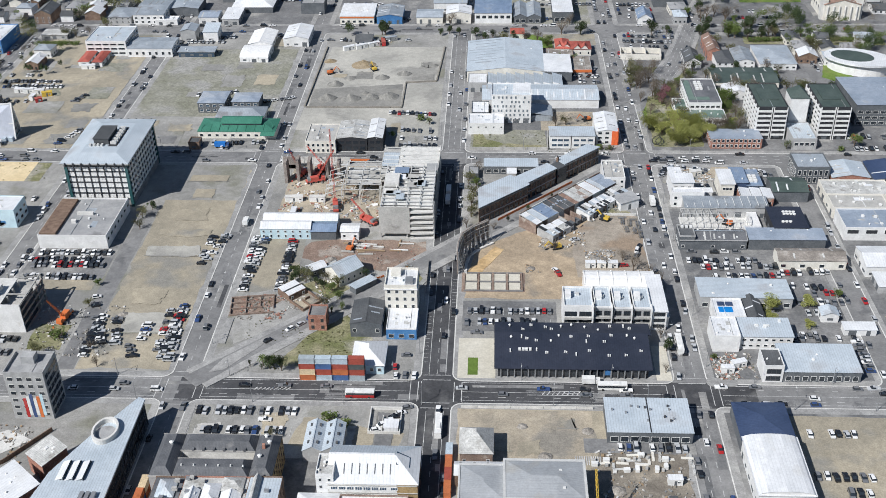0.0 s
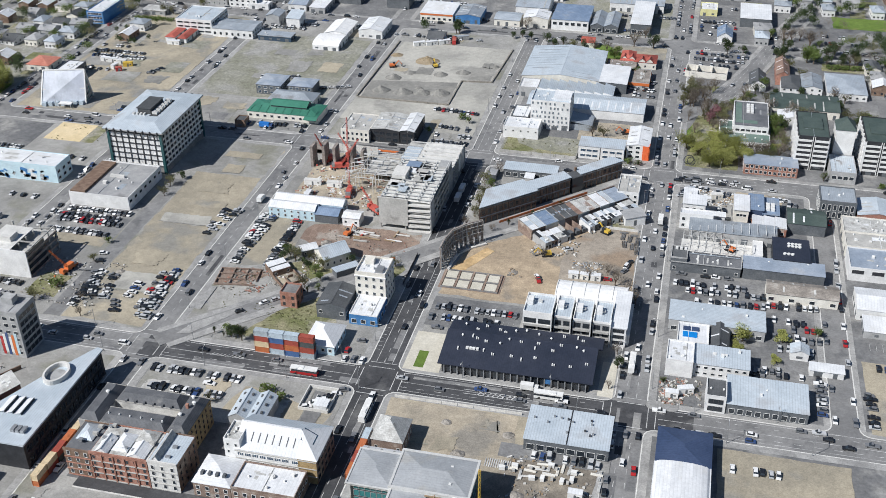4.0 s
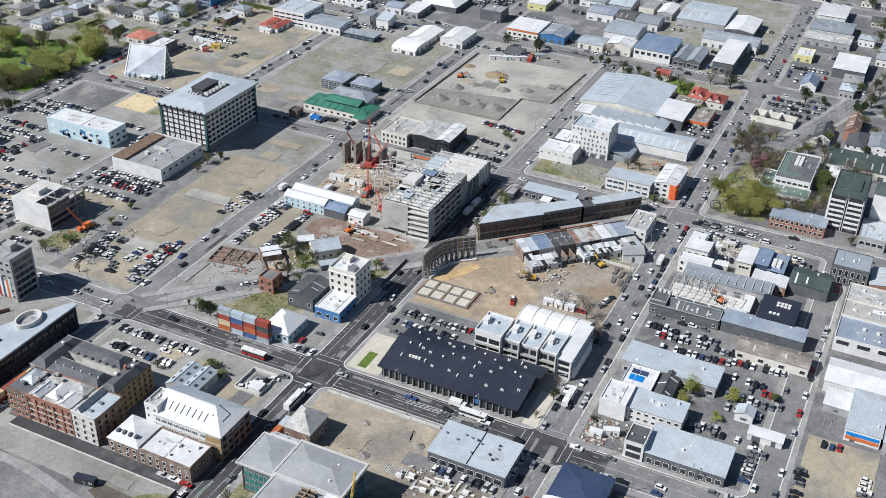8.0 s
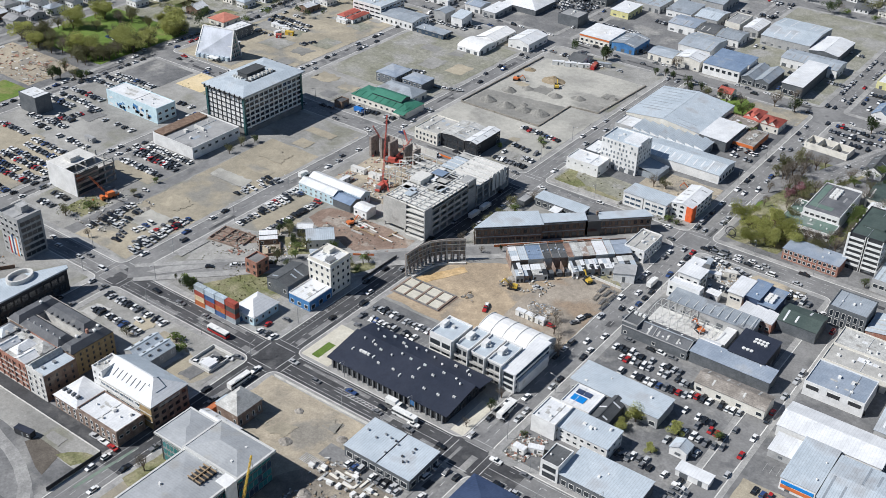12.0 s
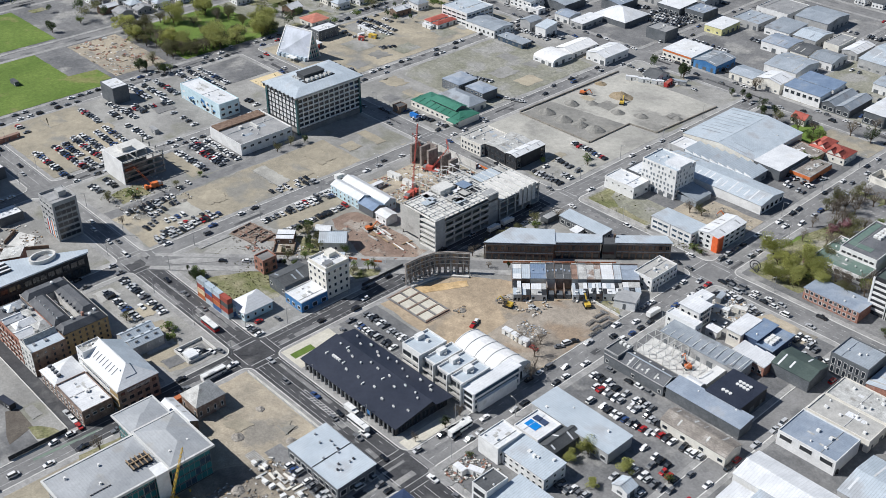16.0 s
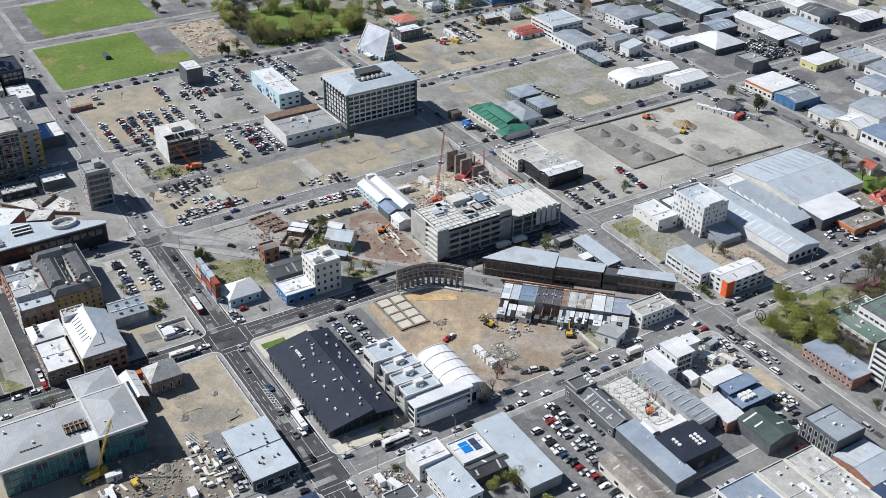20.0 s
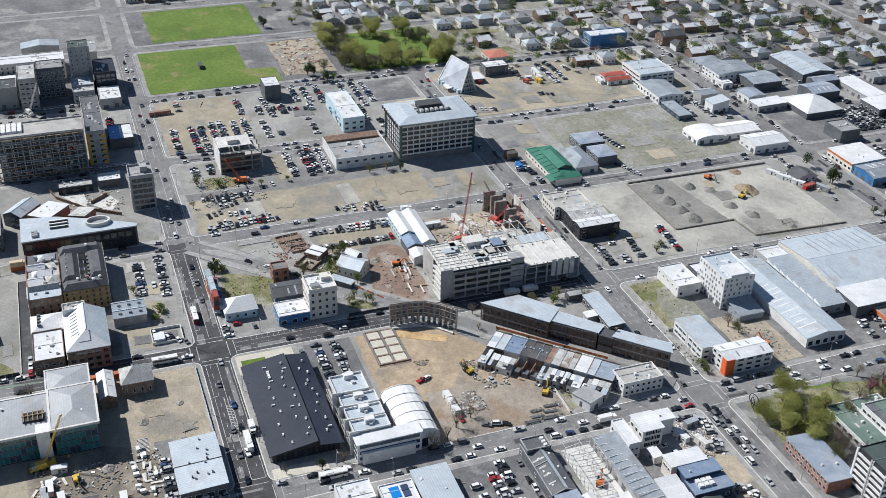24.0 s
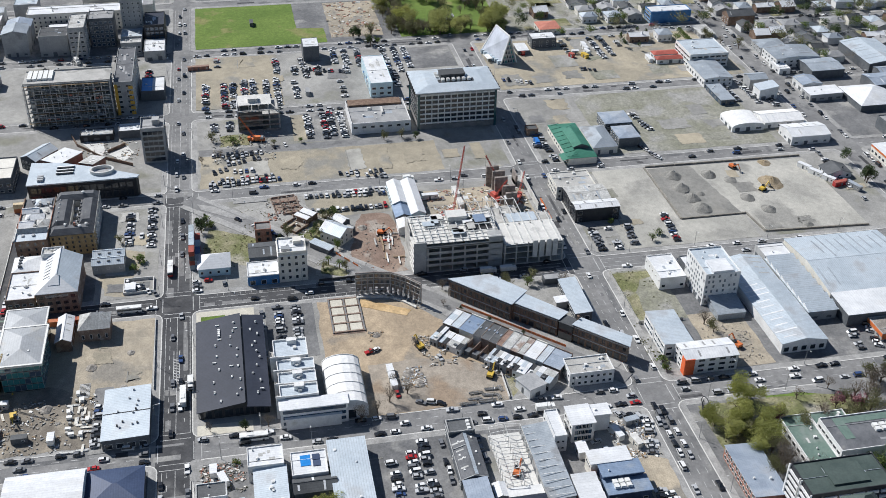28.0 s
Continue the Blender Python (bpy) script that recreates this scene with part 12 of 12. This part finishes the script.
for x0, x1, y0, y1, cell, mats, chance in (
        (-203, -124, 568, 700, 19, ("gravel_grey", "faded_grass", "gravel_wet", "gravel_buff", "gravel_grey"), 0.62),
        (-203, -124, 530, 566, 17, ("gravel_buff", "asphalt_lot", "faded_grass", "asphalt_grey"), 0.55),
        (-301, -224, 530, 698, 21, ("gravel_grey", "gravel_wet", "faded_grass", "faded_grass", "gravel_grey"), 0.6),
        (-156, -124, 336, 504, 18, ("gravel_pale", "gravel_buff", "gravel_buff"), 0.4),
        (-301, -226, 334, 478, 20, ("asphalt_lot", "gravel_grey", "gravel_buff", "asphalt_grey"), 0.5),
        (-100, -26, 622, 678, 15, ("gravel_grey", "gravel_buff", "gravel_wet"), 0.4),
        (-100, -24, 530, 580, 15, ("gravel_grey", "gravel_buff", "gravel_grey"), 0.4),
        (-102, -24, 682, 704, 14, ("asphalt_lot", "gravel_buff"), 0.5),
        (8, 76, 390, 448, 14, ("gravel_buff", "gravel_buff", "gravel_buff"), 0.14),
        (2, 44, 284, 310, 13, ("gravel_buff", "gravel_buff", "gravel_buff"), 0.3),
        (174, 296, 332, 400, 18, ("asphalt_grey", "gravel_grey"), 0.4),
        (98, 158, 355, 420, 15, ("asphalt_grey", "asphalt_grey", "gravel_grey"), 0.3),
        (-104, -26, 286, 310, 13, ("asphalt_lot", "gravel_buff", "concrete"), 0.4),
        (-116, -24, 229, 239, 11, ("gravel_buff", "gravel_grey", "faded_grass"), 0.5)):
    nx, ny = max(1, int((x1 - x0) / cell)), max(1, int((y1 - y0) / cell))
    for i in range(nx):
        for j in range(ny):
            if cl_rng.random() > chance * 0.7:
                continue
            ax, ay = x0 + (x1 - x0) * (i + cl_rng.uniform(0.06, 0.4)) / nx, y0 + (y1 - y0) * (j + cl_rng.uniform(0.06, 0.4)) / ny
            bx, by = x0 + (x1 - x0) * (i + cl_rng.uniform(0.6, 0.94)) / nx, y0 + (y1 - y0) * (j + cl_rng.uniform(0.6, 0.94)) / ny
            worn_patch(LEFT[cl_rng.choice(mats)], ax, bx, ay, by, 0.372, cl_rng.choice((0.8, 1.8, 2.6)))
            if cl_rng.random() < 0.4:  # a strip of broken kerb or footing along one edge
                if cl_rng.random() < 0.5:
                    worn_patch(LEFT[cl_rng.choice(("gravel_wet", "gravel_wet", "faded_grass"))], ax - 1, bx + 1, ay, ay + 0.5, 0.377, 0.15)
                else:
                    worn_patch(LEFT[cl_rng.choice(("gravel_wet", "gravel_wet", "faded_grass"))], ax, ax + 0.5, ay - 1, by + 1, 0.377, 0.15)
for m, lp in LEFT.items():
    tagged(piece("old_footings", lp, m), "worn patches and footings of vanished buildings on cleared lots", "ground patch", kind="stuff")

# street lamps
LAMP = {}


def street_lamp(x, y, turn):
    if not LAMP:
        LAMP["pole"] = Lump().tube((0, 0, 0), (0, 0, 8.5), 0.13, 0.08, 8).mesh("street_lamp", "steel_grey")
        LAMP["arm"] = Lump().beam((0, 0, 8.4), (2.2, 0, 8.9), 0.1).mesh("arm", "steel_grey")
        LAMP["head"] = Lump().box(2.0, 2.9, -0.15, 0.15, 8.8, 8.98).mesh("lamp_head", "steel_pale")
    root = tagged(new("street_lamp", LAMP["pole"]), "grey steel street lamp on the footpath", "street lamp", "street lamps")
    root.matrix_basis = pose(x, y, 0.15, 0, 0, turn)
    for nm in ("arm", "head"):
        ob = new("arm" if nm == "arm" else "lamp_head", LAMP[nm])
        ob.parent = root if nm == "arm" else arm
        arm = ob


for y in (345, 380, 440, 475, 545, 580, 620, 660):
    street_lamp(-20.6, y, 0), street_lamp(78.6 if y < 500 else 79, y + 10, 0), street_lamp(93.4, y - 6, 180)
for x in (-95, -60, -30, 20, 55, 110, 140, -140, -180, -240, -280):
    street_lamp(x, 329.0, -90), street_lamp(x + 12, 313.6, 90), street_lamp(x + 5, 526.2, -90)
for y in (350, 390, 430, 470):
    street_lamp(-106.6, y, 180)


def palm(x, y, h=6.0):
    root = thing("palm_tree", "palm tree with drooping green fronds", "tree", pose(x, y, 0.2, 0, 0, cl_rng.uniform(0, 360)))
    piece("trunk", Lump().tube((0, 0, 0), (0.15, 0, h), 0.28, 0.2, 7), "bark", root)
    lp = Lump()
    for k in range(16):
        a = 2 * math.pi * k / 16
        d = Vector((math.cos(a), math.sin(a), 0))
        s = Vector((-d.y, d.x, 0)) * 0.28
        up = 0.9 if k % 2 else 0.3
        p = [Vector((0.15, 0, h)), Vector((0.15, 0, h)) + d * 1.3 + Vector((0, 0, up)), Vector((0.15, 0, h)) + d * 2.4 + Vector((0, 0, up - 1.2))]
        lp.add([p[0] - s * 0.3, p[0] + s * 0.3, p[1] + s, p[1] - s], [(0, 1, 2, 3)]).add([p[1] - s, p[1] + s, p[2] + s * 0.2, p[2] - s * 0.2], [(0, 1, 2, 3)])
    piece("crown", lp, "leaf_green", root)


for x, y, h in ((-33.6, 394, 4.5), (-29, 399, 4.5), (-83, 336, 4)):
    palm(x, y, h)
patch("traffic_island", "kerbed island with grass and palms", [(-39, 389), (-26, 387), (-19.5, 400), (-24, 407), (-30, 404)], "footpath", 0.5)
patch("island_grass", "dark grass on the palm island", [(-36, 391), (-27, 389.5), (-22.5, 400), (-25, 403.5), (-29, 401)], "rough_grass", 0.55, 0.4)
for pts in ([(-186.5, 265.4), (-187.2, 277), (-173.7, 279.7), (-167.9, 276.5)], [(-170.9, 281), (-179.6, 291), (-170.9, 295.7), (-160.5, 290.2)]):
    patch("floor_slab", "bare pale concrete floor slab of a cleared building", pts, "concrete_pale", 0.3, 0.8)
lane_kerb = thing("lane_wall", "low pale concrete wall along the lane", "wall", pose(0, 0, GZ))
for k in range(13):
    piece("wall_length", Lump().beam((-99.5 + k * 6, 239.6, 0.4), (-93.6 + k * 6, 239.6, 0.4), 0.3, 0, 0.5), "concrete_pale", lane_kerb)
hoarding = thing("hoarding", "black hoarding along the street corner", "fence", pose(0, 0, GZ))
for k in range(8):
    piece("panel", Lump().box(-20.6, -20.45, 215 + k * 3, 217.95 + k * 3, 0.1, 2.0), "wall_black", hoarding)
site_wall = thing("site_wall", "low dark boundary wall round the cleared site", "wall", pose(0, 0, GZ))
for a, b in (((-198, 258), (-184.3, 262.5)), ((-184.3, 262.5), (-166.2, 278)), ((-166.2, 278), (-154.5, 295.5)), ((-173, 280.5), (-181, 290))):
    piece("wall_length", Lump().beam((a[0], a[1], 0.9), (b[0], b[1], 0.9), 0.35, 0, 1.8), "brick_brown", site_wall)
ring = thing("sculpture", "dark looped steel sculpture on the corner plaza", "sculpture", pose(98.5, 535, 0.3))
for k, (cx, r, tilt) in enumerate(((0, 2.6, 12), (1.6, 2.2, -20))):
    lp = Lump()
    for j in range(16):
        a, b = 2 * math.pi * j / 16, 2 * math.pi * (j + 1) / 16
        lp.tube((cx + r * math.cos(a), 0.4 * tilt / 12, 2.7 + r * math.sin(a)), (cx + r * math.cos(b), 0.4 * tilt / 12, 2.7 + r * math.sin(b)), 0.2, 0.2, 6)
    piece("loop", lp, "wall_black", ring, at=pose(0, 0, 0, 0, 0, tilt))

# ---- the city further off: houses, halls and garden trees ----
far_rng = random.Random(31)
HOUSE_ROOFS = ("roof_zinc", "roof_dark", "roof_grey", "roof_zinc", "roof_grey", "roof_white", "roof_dark", "roof_pale", "roof_slate", "roof_zinc", "roof_terracotta", "roof_weathered", "roof_dark", "roof_grey")
HOUSES = {}


def house_meshes(k):
    if k not in HOUSES:
        rng = random.Random(100 + k)
        sx, sy, h = rng.uniform(8, 12), rng.uniform(9, 15), rng.uniform(3.0, 5.6)
        kind = ("hip", "gable_y", "gable_x", "hip")[k % 4]
        wl, rf, _ = roof_lump(kind, sx, sy, h, rng.uniform(1.6, 2.6), 0.5, 0)
        for side in (-1, 1):
            for j in range(3):
                x = -sx / 2 + sx * (j + 0.5) / 3
                wl.box(x - 0.6, x + 0.6, side * sy / 2 - 0.04, side * sy / 2 + 0.04, 1.0, 2.3, 1)
                y = -sy / 2 + sy * (j + 0.5) / 3
                wl.box(side * sx / 2 - 0.04, side * sx / 2 + 0.04, y - 0.6, y + 0.6, 1.0, 2.3, 1)
        rf.box(sx * 0.2, sx * 0.2 + 0.7, sy * 0.15, sy * 0.15 + 0.7, h, h + 3.0)
        HOUSES[k] = (wl.mesh("walls", ("wall_white", "wall_cream", "wall_grey", "wall_white", "wall_cream", "brick_brown", "wall_white", "wall_grey")[k % 8], "glass_dark"), rf.mesh("roof", HOUSE_ROOFS[k % 8]), sx, sy, wl, rf)
    return HOUSES[k]


def free(x0, x1, y0, y1, gap=1.0):
    return all(x1 + gap < a or x0 - gap > b or y1 + gap < c or y0 - gap > d for a, b, c, d in OCC)


far_houses, far_trees = [], []


def fill_houses(x0, x1, y0, y1, step=15.0, density=0.8, trees=0.5):
    x = x0 + step / 2
    while x < x1 - step / 2 + 0.1:
        y = y0 + step / 2
        while y < y1 - step / 2 + 0.1:
            px, py = x + far_rng.uniform(-2, 2), y + far_rng.uniform(-2, 2)
            k = far_rng.randrange(16)
            _, _, sx, sy, _, _ = house_meshes(k)
            if far_rng.random() < density and free(px - sx / 2, px + sx / 2, py - sy / 2, py + sy / 2):
                OCC.append((px - sx / 2, px + sx / 2, py - sy / 2, py + sy / 2))
                far_houses.append((px, py, k, far_rng.choice((0, 180)) + far_rng.uniform(-4, 4)))
            if far_rng.random() < trees:
                qx, qy = px + step / 2 + far_rng.uniform(-2, 2), py + step / 2 + far_rng.uniform(-2, 2)
                if free(qx - 1, qx + 1, qy - 1, qy + 1, 0.5):
                    far_trees.append((qx, qy, far_rng.choice(("dark", "olive", "bare", "round", "dark", "olive")), far_rng.uniform(0.7, 1.3)))
            y += step + 2
        x += step + 1




def fill_halls(x0, x1, y0, y1, size=(16, 34), density=0.85, tall=(4.5, 8)):
    y = y0
    while y < y1 - 12:
        d = far_rng.uniform(*size)
        x = x0
        while x < x1 - 10:
            w = far_rng.uniform(size[0] * 0.7, size[1] * 0.8)
            if x + w < x1 and y + d < y1 and far_rng.random() < density and free(x, x + w, y, y + d):
                roof = far_rng.choice(("roof_pale", "roof_zinc", "roof_zinc", "roof_white", "roof_grey", "roof_steelblue", "roof_zinc", "roof_dark", "roof_pale"))
                kind = far_rng.choice(("gable_x", "gable_y", "flat", "mono_w", "gable_x"))
                mat = roof + "_y" if kind == "gable_y" and roof in ("roof_pale", "roof_zinc", "roof_white") else roof
                h = far_rng.uniform(*tall)
                wall = far_rng.choice(("wall_grey", "wall_white", "wall_grey", "wall_cream", "wall_white"))
                building("hall", "%s %s with %s walls" % (kind.split("_")[0].replace("mono", "lean-roofed").replace("gable", "gabled").replace("flat", "flat-roofed"), "commercial hall under a " + roof.split("_")[1] + " roof", wall.split("_")[1] if "brick" not in wall else "brick"), x, x + w, y, y + d, h, wall, mat, kind, rise=far_rng.uniform(1.0, 2.2), par=0.5, vents=far_rng.randrange(3) if kind == "flat" else 0)
            elif far_rng.random() < 0.5:
                row(x + 2, y + d / 2, x + w - 2, y + d / 2, 90, 2.7, 0.7)
            x += w + far_rng.uniform(1.5, 7)
        y += d + far_rng.uniform(3, 9)


fill_halls(-104, 78, 725, 900)
fill_halls(-205, -112, 780, 900)
# cars of the yards between the far halls
for yy in (774, 779, 785, 791, 796):
    row(-160, yy, -126, yy, 90, 2.6, 0.85)
row(98, 762, 120, 762, 90, 2.7, 0.9), row(98, 752, 121, 752, 90, 2.7, 0.8), row(98, 744, 106, 744, 90, 2.7, 0.8)
row(-296, 590, -270, 590, 90, 2.8, 0.6), row(-300, 612, -262, 612, 90, 2.6, 0.85), row(-300, 620, -266, 620, 90, 2.6, 0.85), row(-300, 630, -282, 630, 90, 2.6, 0.7)
row(178, 735, 206, 735, 90, 2.7, 0.7), row(180, 748, 206, 748, 90, 2.7, 0.6), row(208, 684, 212, 640, 90, 2.8, 0.8), row(214, 684, 216, 650, 90, 2.8, 0.7)
OCC.append((148, 234, 722, 790))
OCC.append((88, 200, 604, 700))
fill_halls(206, 297, 332, 510, (16, 30))
fill_halls(-404, -322, 140, 310, (16, 30), 0.7, (8, 20))
fill_halls(-300, -262, 135, 212, (14, 24), 0.6, (5, 9))
for yy in (232, 240, 252, 260, 272, 280):
    row(-300, yy, -268, yy, 90, 2.7, 0.7)
row(-300, 300, -272, 300, 90, 2.8, 0.5)
fill_halls(96, 158, 728, 800, (14, 24), 0.7)
fill_halls(-205, -170, 690, 706, (10, 14), 0.6)
fill_halls(124, 296, 140, 256, (16, 28), 0.6)
fill_houses(-305, -222, 728, 900), fill_houses(-404, -322, 566, 704), fill_houses(-404, -322, 724, 900), fill_houses(-504, -422, 480, 704), fill_houses(-504, -422, 724, 900), fill_houses(-604, -520, 332, 900)
fill_houses(130, 297, 724, 900), fill_houses(200, 297, 648, 704), fill_houses(-504, -422, 335, 343), fill_houses(-720, -622, 332, 900), fill_houses(-205, 297, 920, 1090, 16), fill_houses(-404, -222, 920, 1090, 16)
fill_houses(-100, -62, 684, 706, 14, 0.3, 0.3), fill_houses(-300, -266, 640, 700, 16, 0.5, 0.4), fill_houses(104, 140, 640, 700, 13, 0.25, 0.8)
for x, y, k, s in ((185, 714, "dark", 1.6), (215, 720, "dark", 1.7), (208, 716, "olive", 1.4), (155, 717, "dark", 1.3), (167, 698, "round", 1.4), (172, 703, "dark", 1.0), (231, 692, "dark", 1.2), (194, 729, "round", 1.3), (170, 728, "bare", 1.6), (177, 732, "bare", 1.5), (153, 679, "olive", 1.2), (156, 612, "bare", 1.3), (150, 589, "dark", 1.0), (140, 627, "olive", 1.1), (146, 634, "dark", 1.0), (172, 765, "dark", 1.5), (168, 778, "dark", 1.3), (97, 616, "bare", 1.4), (92, 612, "olive", 1.0), (160, 640, "dark", 1.0), (190, 700, "dark", 1.1), (198, 698, "olive", 1.2), (222, 700, "round", 1.0), (212, 698, "dark", 1.0), (180, 640, "bare", 1.1), (186, 610, "olive", 1.0), (150, 664, "dark", 1.1), (162, 668, "olive", 1.0)):
    far_trees.append((x, y, k, s))
for x, y, k, s in ((153, 728, "bare", 1.5), (158, 734, "bare", 1.5), (170, 728, "bare", 1.6), (164, 738, "bare", 1.4), (200, 730, "olive", 1.3), (201, 716, "dark", 1.5), (212, 733, "dark", 1.7), (218, 728, "dark", 1.6), (218, 716, "dark", 1.2), (167, 700, "round", 1.7), (171, 697, "round", 1.5), (179, 695, "dark", 1.1), (219, 696, "dark", 1.0), (230, 694, "round", 1.7), (232, 690, "dark", 1.4), (245, 695, "round", 1.3), (258, 692, "dark", 1.3), (264, 688, "round", 1.4), (239, 716, "olive", 1.1), (252, 672, "dark", 1.7), (246, 668, "round", 1.4), (185, 764, "bare", 1.4), (192, 760, "bare", 1.3), (222, 764, "bare", 1.4), (154, 748, "dark", 1.3), (158, 762, "dark", 1.2), (164, 774, "dark", 1.4), (172, 792, "dark", 1.3), (148, 702, "dark", 1.0), (150, 690, "olive", 1.1),
                   (96, 612, "bare", 1.3), (99, 619, "bare", 1.5), (103, 626, "bare", 1.4), (97, 630, "olive", 1.2), (107, 634, "bare", 1.4), (100, 638, "bare", 1.3), (110, 641, "bare", 1.1), (95, 640, "olive", 1.0), (93, 622, "olive", 1.2),
                   (116, 608, "bare", 1.2), (121, 614, "round", 1.0), (127, 618, "olive", 1.3), (131, 628, "round", 1.1), (134, 640, "dark", 1.0), (138, 646, "round", 1.2), (127, 632, "bare", 1.2), (136, 655, "dark", 0.9), (142, 612, "bare", 1.3), (145, 592, "round", 1.6), (144, 582, "round", 1.0), (148, 571, "bare", 1.3), (143, 565, "bare", 1.2), (146, 553, "bare", 1.4), (137, 552, "bare", 1.5), (131, 553, "bare", 1.3), (141, 546, "olive", 1.2), (149, 562, "olive", 1.1), (110, 596, "blossom", 1.8), (108, 589, "blossom", 1.4), (113, 602, "olive", 1.3), (104, 600, "bare", 1.4), (107, 608, "bare", 1.2), (152, 605, "bare", 1.4), (158, 604, "olive", 1.2), (166, 606, "bare", 1.2), (182, 622, "dark", 1.0), (186, 636, "olive", 1.0), (196, 612, "round", 0.9)):
    far_trees.append((x, y, k, s))
for k in range(12):
    far_trees.append((179 + k * 1.9, 690.5, "bush", 1.5))
for k in range(24):
    far_trees.append((219 + k * 2.0, 694 - k * 0.3, "bush", 1.6))
for x, y in ((-292, 634), (-289, 633), (-281, 632), (-278, 632), (-272, 641), (-301, 650), (-296, 655)):
    far_trees.append((x, y, "column", 1.1))
for k in range(16):
    far_trees.append((-304 + k * 1.9, 684, "bush", 1.3))
for _ in range(320):  # back gardens between the suburban houses
    x, y = far_rng.choice(((far_rng.uniform(-410, -310), far_rng.uniform(566, 900)), (far_rng.uniform(-600, -420), far_rng.uniform(440, 900)), (far_rng.uniform(-305, -222), far_rng.uniform(728, 900)), (far_rng.uniform(130, 300), far_rng.uniform(724, 900))))
    if free(x - 1.5, x + 1.5, y - 1.5, y + 1.5, 0.3):
        far_trees.append((x, y, far_rng.choice(("dark", "olive", "bare", "dark", "round", "round")), far_rng.uniform(0.9, 1.7)))
LAWNS = Lump()
for _ in range(260):  # small lawns and verges among the houses
    x, y = far_rng.choice(((far_rng.uniform(-406, -322), far_rng.uniform(566, 900)), (far_rng.uniform(-600, -424), far_rng.uniform(440, 900)), (far_rng.uniform(-303, -224), far_rng.uniform(728, 900)), (far_rng.uniform(130, 297), far_rng.uniform(726, 900))))
    w, d = far_rng.uniform(3, 9), far_rng.uniform(3, 9)
    if free(x - w, x + w, y - d, y + d, -1.0):
        LAWNS.add([(x - w, y - d, 0.374), (x + w, y - d * 0.8, 0.374), (x + w * 0.9, y + d, 0.374), (x - w, y + d * 0.9, 0.374)], [(0, 1, 2, 3)])
tagged(piece("garden_lawns", LAWNS, "rough_grass"), "small lawns and grass verges among the houses", "lawn", kind="stuff")
for _ in range(150):  # trees along far streets and in back gardens
    x, y = far_rng.choice(((far_rng.uniform(150, 300), far_rng.uniform(640, 900)), (far_rng.uniform(-420, -300), far_rng.uniform(560, 900)), (far_rng.uniform(-120, 300), far_rng.choice((703, 722, 901, 919)) + far_rng.uniform(-2, 2))))
    if free(x - 1.5, x + 1.5, y - 1.5, y + 1.5, 0.5):
        far_trees.append((x, y, far_rng.choice(("dark", "olive", "bare", "dark", "round")), far_rng.uniform(0.9, 1.6)))
far_houses.sort(key=lambda p: abs(p[0] - 60) + abs(p[1] - 400))
joined = {}
for n, (x, y, k, turn) in enumerate(far_houses):
    wm, rm, sx, sy, wl, rf = house_meshes(k)
    if n < 150:
        root = tagged(new("house", wm), "single-storey house with %s roof and small garden" % HOUSE_ROOFS[k % 8].split("_")[1], "house", "suburban houses")
        root.matrix_basis = pose(x, y, GZ, 0, 0, turn)
        ob = new("roof", rm)
        ob.parent = root
    else:
        m = pose(x, y, GZ, 0, 0, turn)
        for lp, me, nm in ((wl, wm, "far_house_walls"), (rf, rm, "far_house_roofs")):
            key = (nm, me.materials[0].name)
            big = joined.setdefault(key, Lump())
            big.add([m @ Vector(p) for p in lp.v], lp.f, 0)
for (nm, mat), lp in joined.items():
    tagged(piece(nm, lp, mat), "%s of distant suburban houses" % ("painted walls" if "walls" in nm else "pitched roofs"), "houses", kind="stuff")
for n, (x, y, k, s) in enumerate(sorted(far_trees, key=lambda p: abs(p[0] - 60) + abs(p[1] - 400))):
    if n < 90:
        tree(x, y, k, s)
WOODS = {}
for n, (x, y, k, s) in enumerate(sorted(far_trees, key=lambda p: abs(p[0] - 60) + abs(p[1] - 400))[90:]):
    t, c = tree_meshes(k, n % 3)
    v = np.empty(len(c.vertices) * 3)
    c.vertices.foreach_get("co", v)
    v = v.reshape(-1, 4, 3)[:: 2].reshape(-1, 3) * s * np.array([1.15, 1.15, 1.05])
    WOODS.setdefault(c.materials[0].name, []).append(v + np.array([x, y, GZ]))
for mat, chunks in WOODS.items():
    v = np.concatenate(chunks)
    tagged(new("garden_trees", mesh_of("garden_trees", v.tolist(), np.arange(len(v)).reshape(-1, 4).tolist(), [mat])), "distant garden trees of the suburbs", "trees", kind="stuff")
place_cars()
